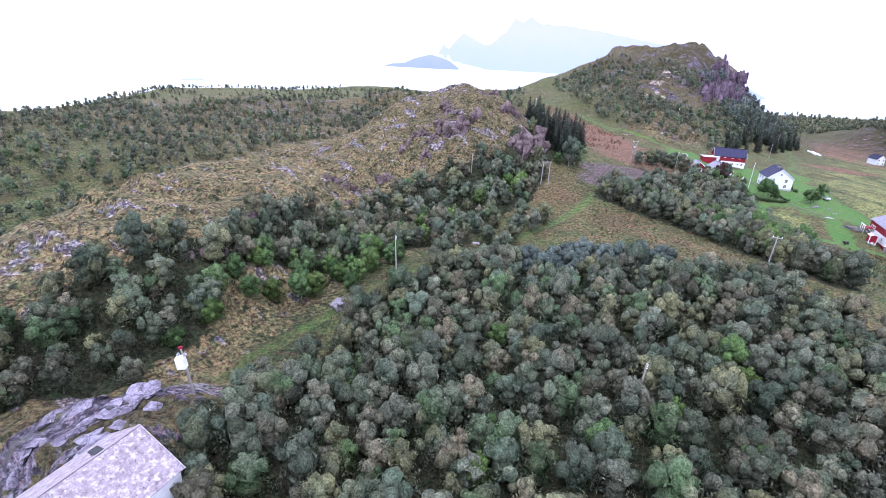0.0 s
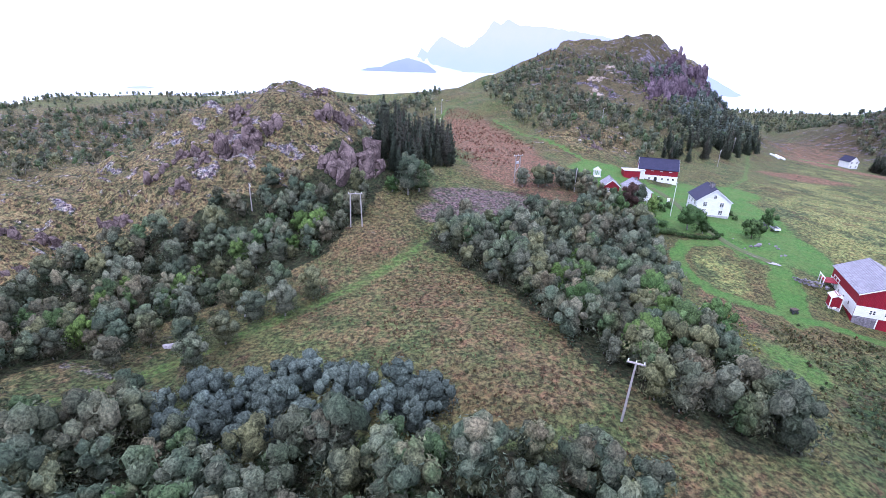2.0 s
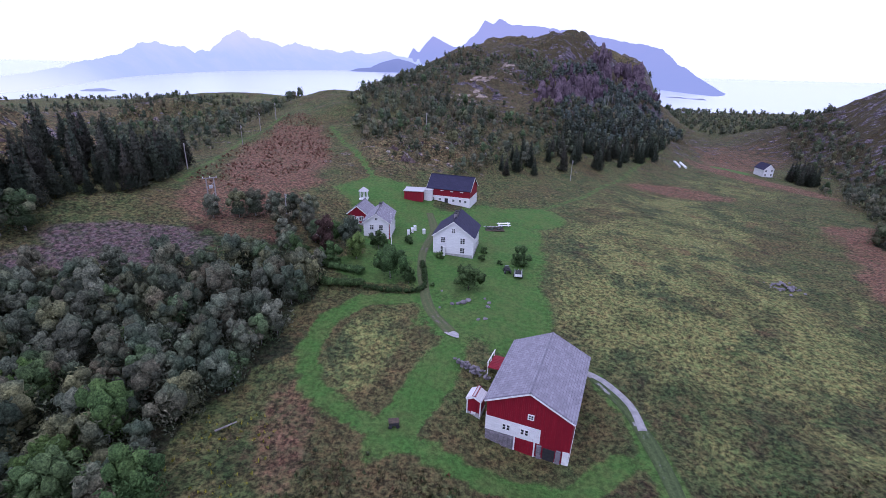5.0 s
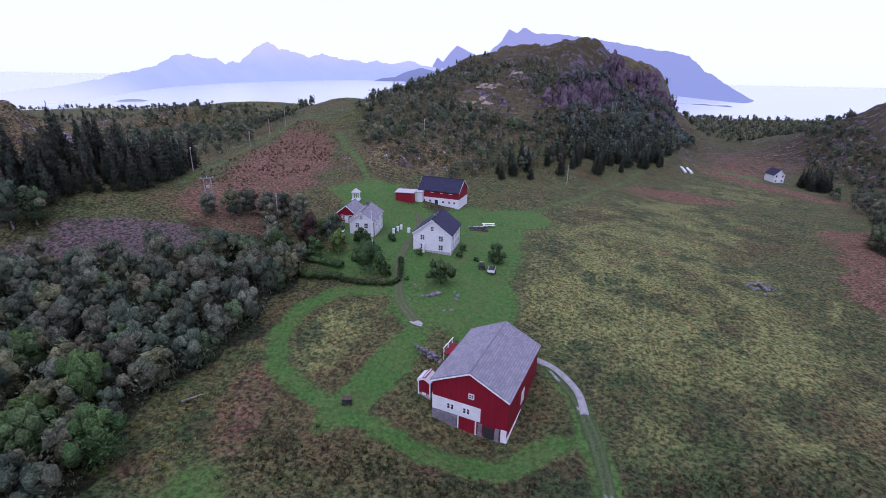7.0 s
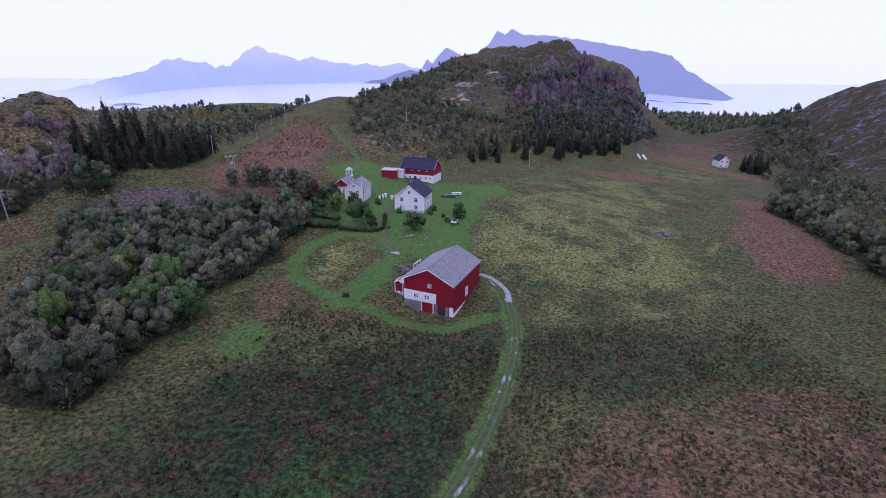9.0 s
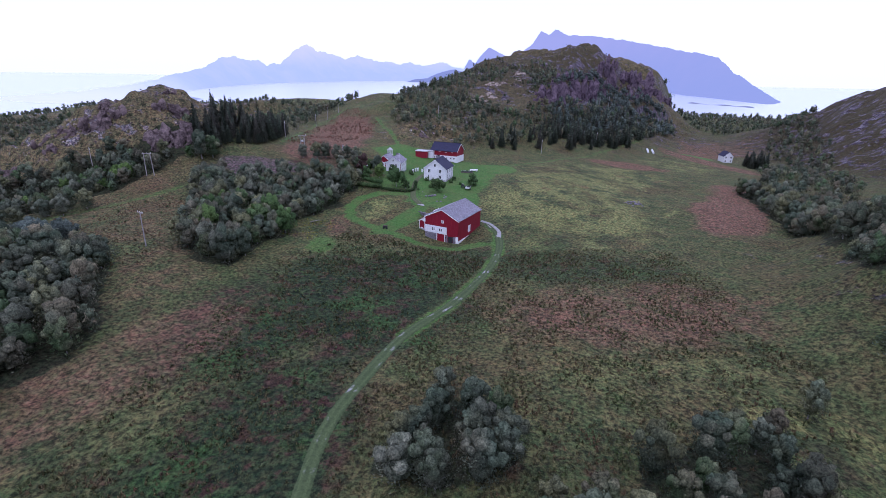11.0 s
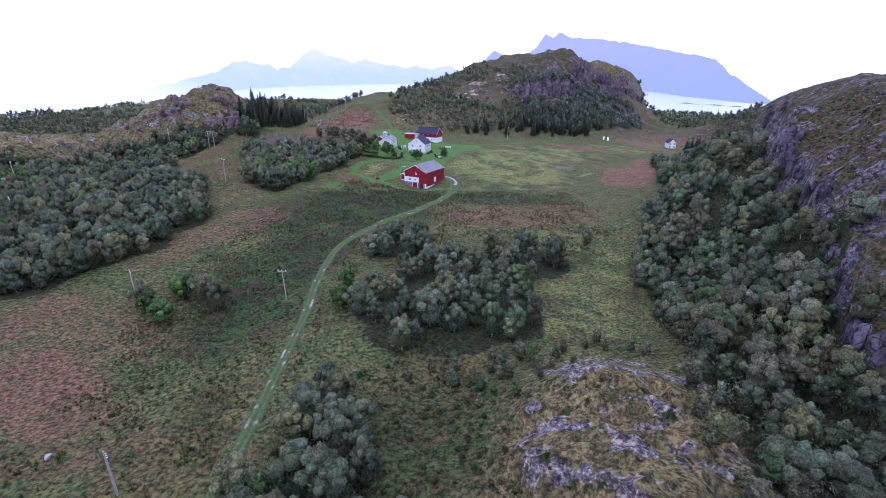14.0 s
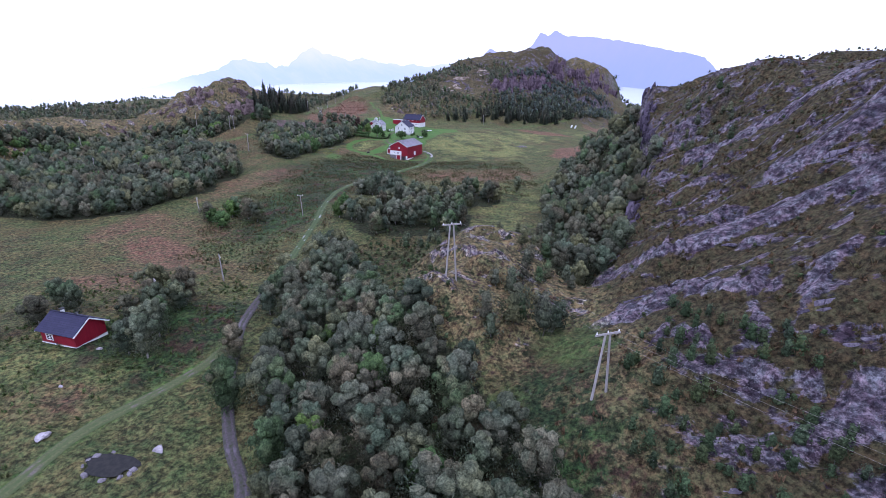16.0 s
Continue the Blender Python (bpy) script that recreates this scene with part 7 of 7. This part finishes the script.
SLABS = [broken_rock(120 + k, 4, (3.2, 0.75, 0.55), (1.6, 0.9, 0.12), SLAB) for k in range(6)]
SLAB_LINES = (((214, -29), (250, -43), 12, 1.0), ((208, -55), (229, -56), 7, 0.9), ((218, -80), (234, -74), 5, 0.8), ((217, -71), (223, -61), 3, 0.6), ((228, -4), (246, 2), 5, 0.8), ((232, 30), (250, 40), 5, 0.8), ((226, -18), (256, -26), 6, 0.8), ((222, -90), (246, -96), 5, 0.8))
for (ax, ay), (bx, by), n, s in SLAB_LINES:
    for k in range(n):
        u = (k + rng.uniform(0.1, 0.9)) / n
        q = s * rng.uniform(0.55, 1.05)
        rock_thing("rock_slab", SLABS[(k + n) % 6], on_slope(ax + (bx - ax) * u + rng.uniform(-0.8, 0.8), ay + (by - ay) * u + rng.uniform(-1.4, 1.4), -20 + rng.uniform(-14, 14), 0.12) @ Matrix.Diagonal((q, q, q * 0.7, 1)), "long purple-grey rock slab bedded in heath", "slabs on the hillside")
for k in range(26):
    bx, by = rng.uniform(214, 262), rng.uniform(-95, 60)
    if bx < 214 + 0.18 * (by + 60):
        continue
    q = rng.uniform(0.3, 0.7)
    rock_thing("rock_slab", SLABS[k % 6], on_slope(bx, by, -20 + rng.uniform(-25, 25), 0.1) @ Matrix.Diagonal((q, q, q * 0.7, 1)), "purple-grey rock breaking through heath", "slabs on the hillside")
ROSE = rock("rose_grey_crag", (0.205, 0.15, 0.145), (0.095, 0.068, 0.068), (0.31, 0.26, 0.225))
CRAGS = [broken_rock(140 + k, 11, (1.1, 0.9, 1.7), (2.6, 0.8, 1.6), ROSE) for k in range(5)]
CRAG_SITES = ((19, 166, 2.1), (22.5, 167, 2.6), (26, 168.5, 2.4), (29, 170.5, 1.9), (24, 171, 2.4), (0, 168, 1.8), (4, 170.5, 1.9), (-3, 165.5, 1.6), (-26, 150, 1.5), (-7, 179, 1.4), (-41, 136, 1.0), (-28, 124, 1.0), (-20, 158, 1.1), (8, 184, 1.0), (-8, 168, 1.2), (20, 187, 1.1), (-37, 141, 1.3), (-33, 120, 1.3), (-31, 116, 1.1), (-14, 168, 1.5), (-17, 165, 1.1), (15, 179, 1.7), (17, 181, 1.5), (18.5, 184, 1.3), (-6, 175, 1.0), (-12, 154, 1.2), (-25, 149, 1.2), (-47, 88, 1.0), (-48, 71, 0.9), (-39, 85, 0.8), (-10, 162, 1.1), (-3, 172, 0.9), (-44, 77, 0.8), (-34, 130, 0.9), (11, 191, 0.9), (108, 246, 1.0), (103, 250, 0.8))
for k, (bx, by, q) in enumerate(CRAG_SITES):
    rock_thing("crag", CRAGS[k % 5], pose(bx, by, ground_z(bx, by) - 0.7 * q, rng.uniform(-12, 4), rng.uniform(-8, 8), rng.uniform(20, 60)) @ Matrix.Scale(q, 4), "pinkish-grey crag in the wooded hillside", "crags of the west hill")
CLIFF = rock("dark_purple_cliff", (0.125, 0.10, 0.14), (0.045, 0.036, 0.055), (0.21, 0.185, 0.21))
WALLS = [broken_rock(160 + k, 9, (0.9, 1.3, 2.8), (0.8, 2.4, 1.6), CLIFF) for k in range(4)]
for k in range(20):
    by = -22 + 5.6 * k
    bx = np.interp(by, [p[0] for p in SLAB_WALL], [p[1] for p in SLAB_WALL]) + 0.6
    q = rng.uniform(0.95, 1.4)
    rock_thing("rock_wall", WALLS[k % 4], pose(bx + rng.uniform(-1, 1.2), by, ground_z(bx, by) - 1.8, 0, rng.uniform(-6, 14), -14 + rng.uniform(-15, 15)) @ Matrix.Scale(q, 4), "dark purple steep rock face above the birches", "rock wall of the hill")
HEADS = [broken_rock(180 + k, 9, (2.4, 2.0, 4.6), (7, 2.5, 4.5), PINK) for k in range(4)]
CRAG_LINE = [(165, 365), (175, 371), (188, 395), (207, 425), (235, 487), (270, 505), (305, 570), (330, 600)]
for k in range(30):
    bx = 170 + 5.4 * k
    by = np.interp(bx, [p[0] for p in CRAG_LINE], [p[1] for p in CRAG_LINE]) + rng.uniform(-10, 14)
    q = rng.uniform(0.7, 1.35)
    rock_thing("crag", HEADS[k % 4], pose(bx, by, ground_z(bx, by) - 1.0, rng.uniform(-14, 0), rng.uniform(-6, 6), rng.uniform(10, 50)) @ Matrix.Scale(q, 4), "purple-grey crag on the face of the head hill", "crags of the head hill")
for k, (bx, by, q) in enumerate(((180, 358, 1.3), (184, 366, 1.5), (188, 378, 1.3), (191, 394, 1.4), (198, 386, 1.5), (204, 398, 1.7), (210, 410, 1.6), (215, 422, 1.8), (219, 434, 1.7), (213, 400, 1.3), (236, 480, 1.8), (243, 492, 1.7), (228, 456, 1.5), (268, 503, 1.8), (286, 545, 1.8), (302, 590, 1.8), (262, 482, 1.4))):
    rock_thing("crag", HEADS[k % 4], pose(bx, by, ground_z(bx, by) - 1.5, rng.uniform(-16, -4), rng.uniform(-6, 6), rng.uniform(15, 50)) @ Matrix.Diagonal((q, q, q * 1.25, 1)), "tall purple crag standing out of the head hill", "crags of the head hill")
TAN = rock("tan_weathered_rock", (0.40, 0.33, 0.27), (0.20, 0.15, 0.13), (0.48, 0.43, 0.38), 0.4)
TANS = [broken_rock(220 + k, 4, (3.0, 1.2, 0.5), (2.4, 1.6, 0.1), TAN) for k in range(3)]
for k in range(26):
    u = rng.random() if k < 16 else rng.uniform(1.2, 3.6)
    bx, by = 127 + 14 * u + rng.uniform(-4, 4), 340 + 28 * u + rng.uniform(-4, 4)
    q = rng.uniform(0.7, 1.3)
    rock_thing("rock_slab", TANS[k % 3], on_slope(bx, by, 50 + rng.uniform(-20, 20), 0.1) @ Matrix.Diagonal((q, q, q * 0.7, 1)), "tan weathered rock slab on the heath of the head hill", "tan slabs of the head hill")
LILAC = rock("lilac_grey_rock", (0.36, 0.32, 0.385), (0.17, 0.145, 0.185), (0.46, 0.43, 0.44), 0.9)
OUTCROP_SITES = ((-41, 37, 1.4), (-44.5, 33, 1.3), (-38, 40, 1.2), (-37.5, 36, 1.5), (-47, 29, 1.2), (-42, 29.5, 1.4), (-40, 33, 1.5), (-36, 33, 1.3), (-44, 37.5, 1.1), (-38, 29, 1.2), (-35, 39, 1.0))
OUTCROP = [broken_rock(200 + k, 6, (1.5, 1.1, 0.6), (1.6, 1.4, 0.2), LILAC) for k in range(3)]
for k, (bx, by, q) in enumerate(OUTCROP_SITES):
    rock_thing("rock_slab", OUTCROP[k % 3], on_slope(bx, by, 40 * k, 0.05) @ Matrix.Diagonal((q, q, q * 0.6, 1)), "bare lilac-grey rock of the outcrop beside the house", "rocks of the outcrop")
POND = surface("pond_water", (0.012, 0.012, 0.012), (0.022, 0.02, 0.018), 1.5, 0.05, 0.12, 0.02, specular=0.12)
bm = bmesh.new()
ring = [bm.verts.new((3.0 * math.cos(a) * (1 + 0.2 * math.sin(3 * a) + 0.1 * math.sin(7 * a)), 1.9 * math.sin(a) * (1 + 0.12 * math.cos(2 * a)), 0)) for a in np.linspace(0, 2 * math.pi, 28, endpoint=False)]
bm.faces.new(ring)
pond = part("pond", bm, POND)
pond.matrix_basis = pose(149.6, -85.8, max(ground_z(149.6 + dx, -85.8 + dy) for dx in (-2, 0, 2) for dy in (-1.5, 0, 1.5)) + 0.15)
tagged(pond, "small dark pool in the grass beside the path", "pond", "", "structure")
for k in range(11):
    a = k * 0.6 + 0.2 * math.sin(5 * k)
    rock_at(149.6 + 3.1 * math.cos(a), -85.8 + 2.0 * math.sin(a), rng.uniform(0.25, 0.6), 50 * k, 0.4, "grey stone at the edge of the pool", "stones round the pool", "stone")
log_me = one(shaft, (0, 0, 0), (2.6, 0, 0.25), 0.14, 0.09)
log = part("fallen_log", log_me, BARK)
log.matrix_basis = pose(95.2, 127, ground_z(95.2, 127) + 0.3, 0, 0, 35)
tagged(log, "bleached fallen log in the herbs", "log")
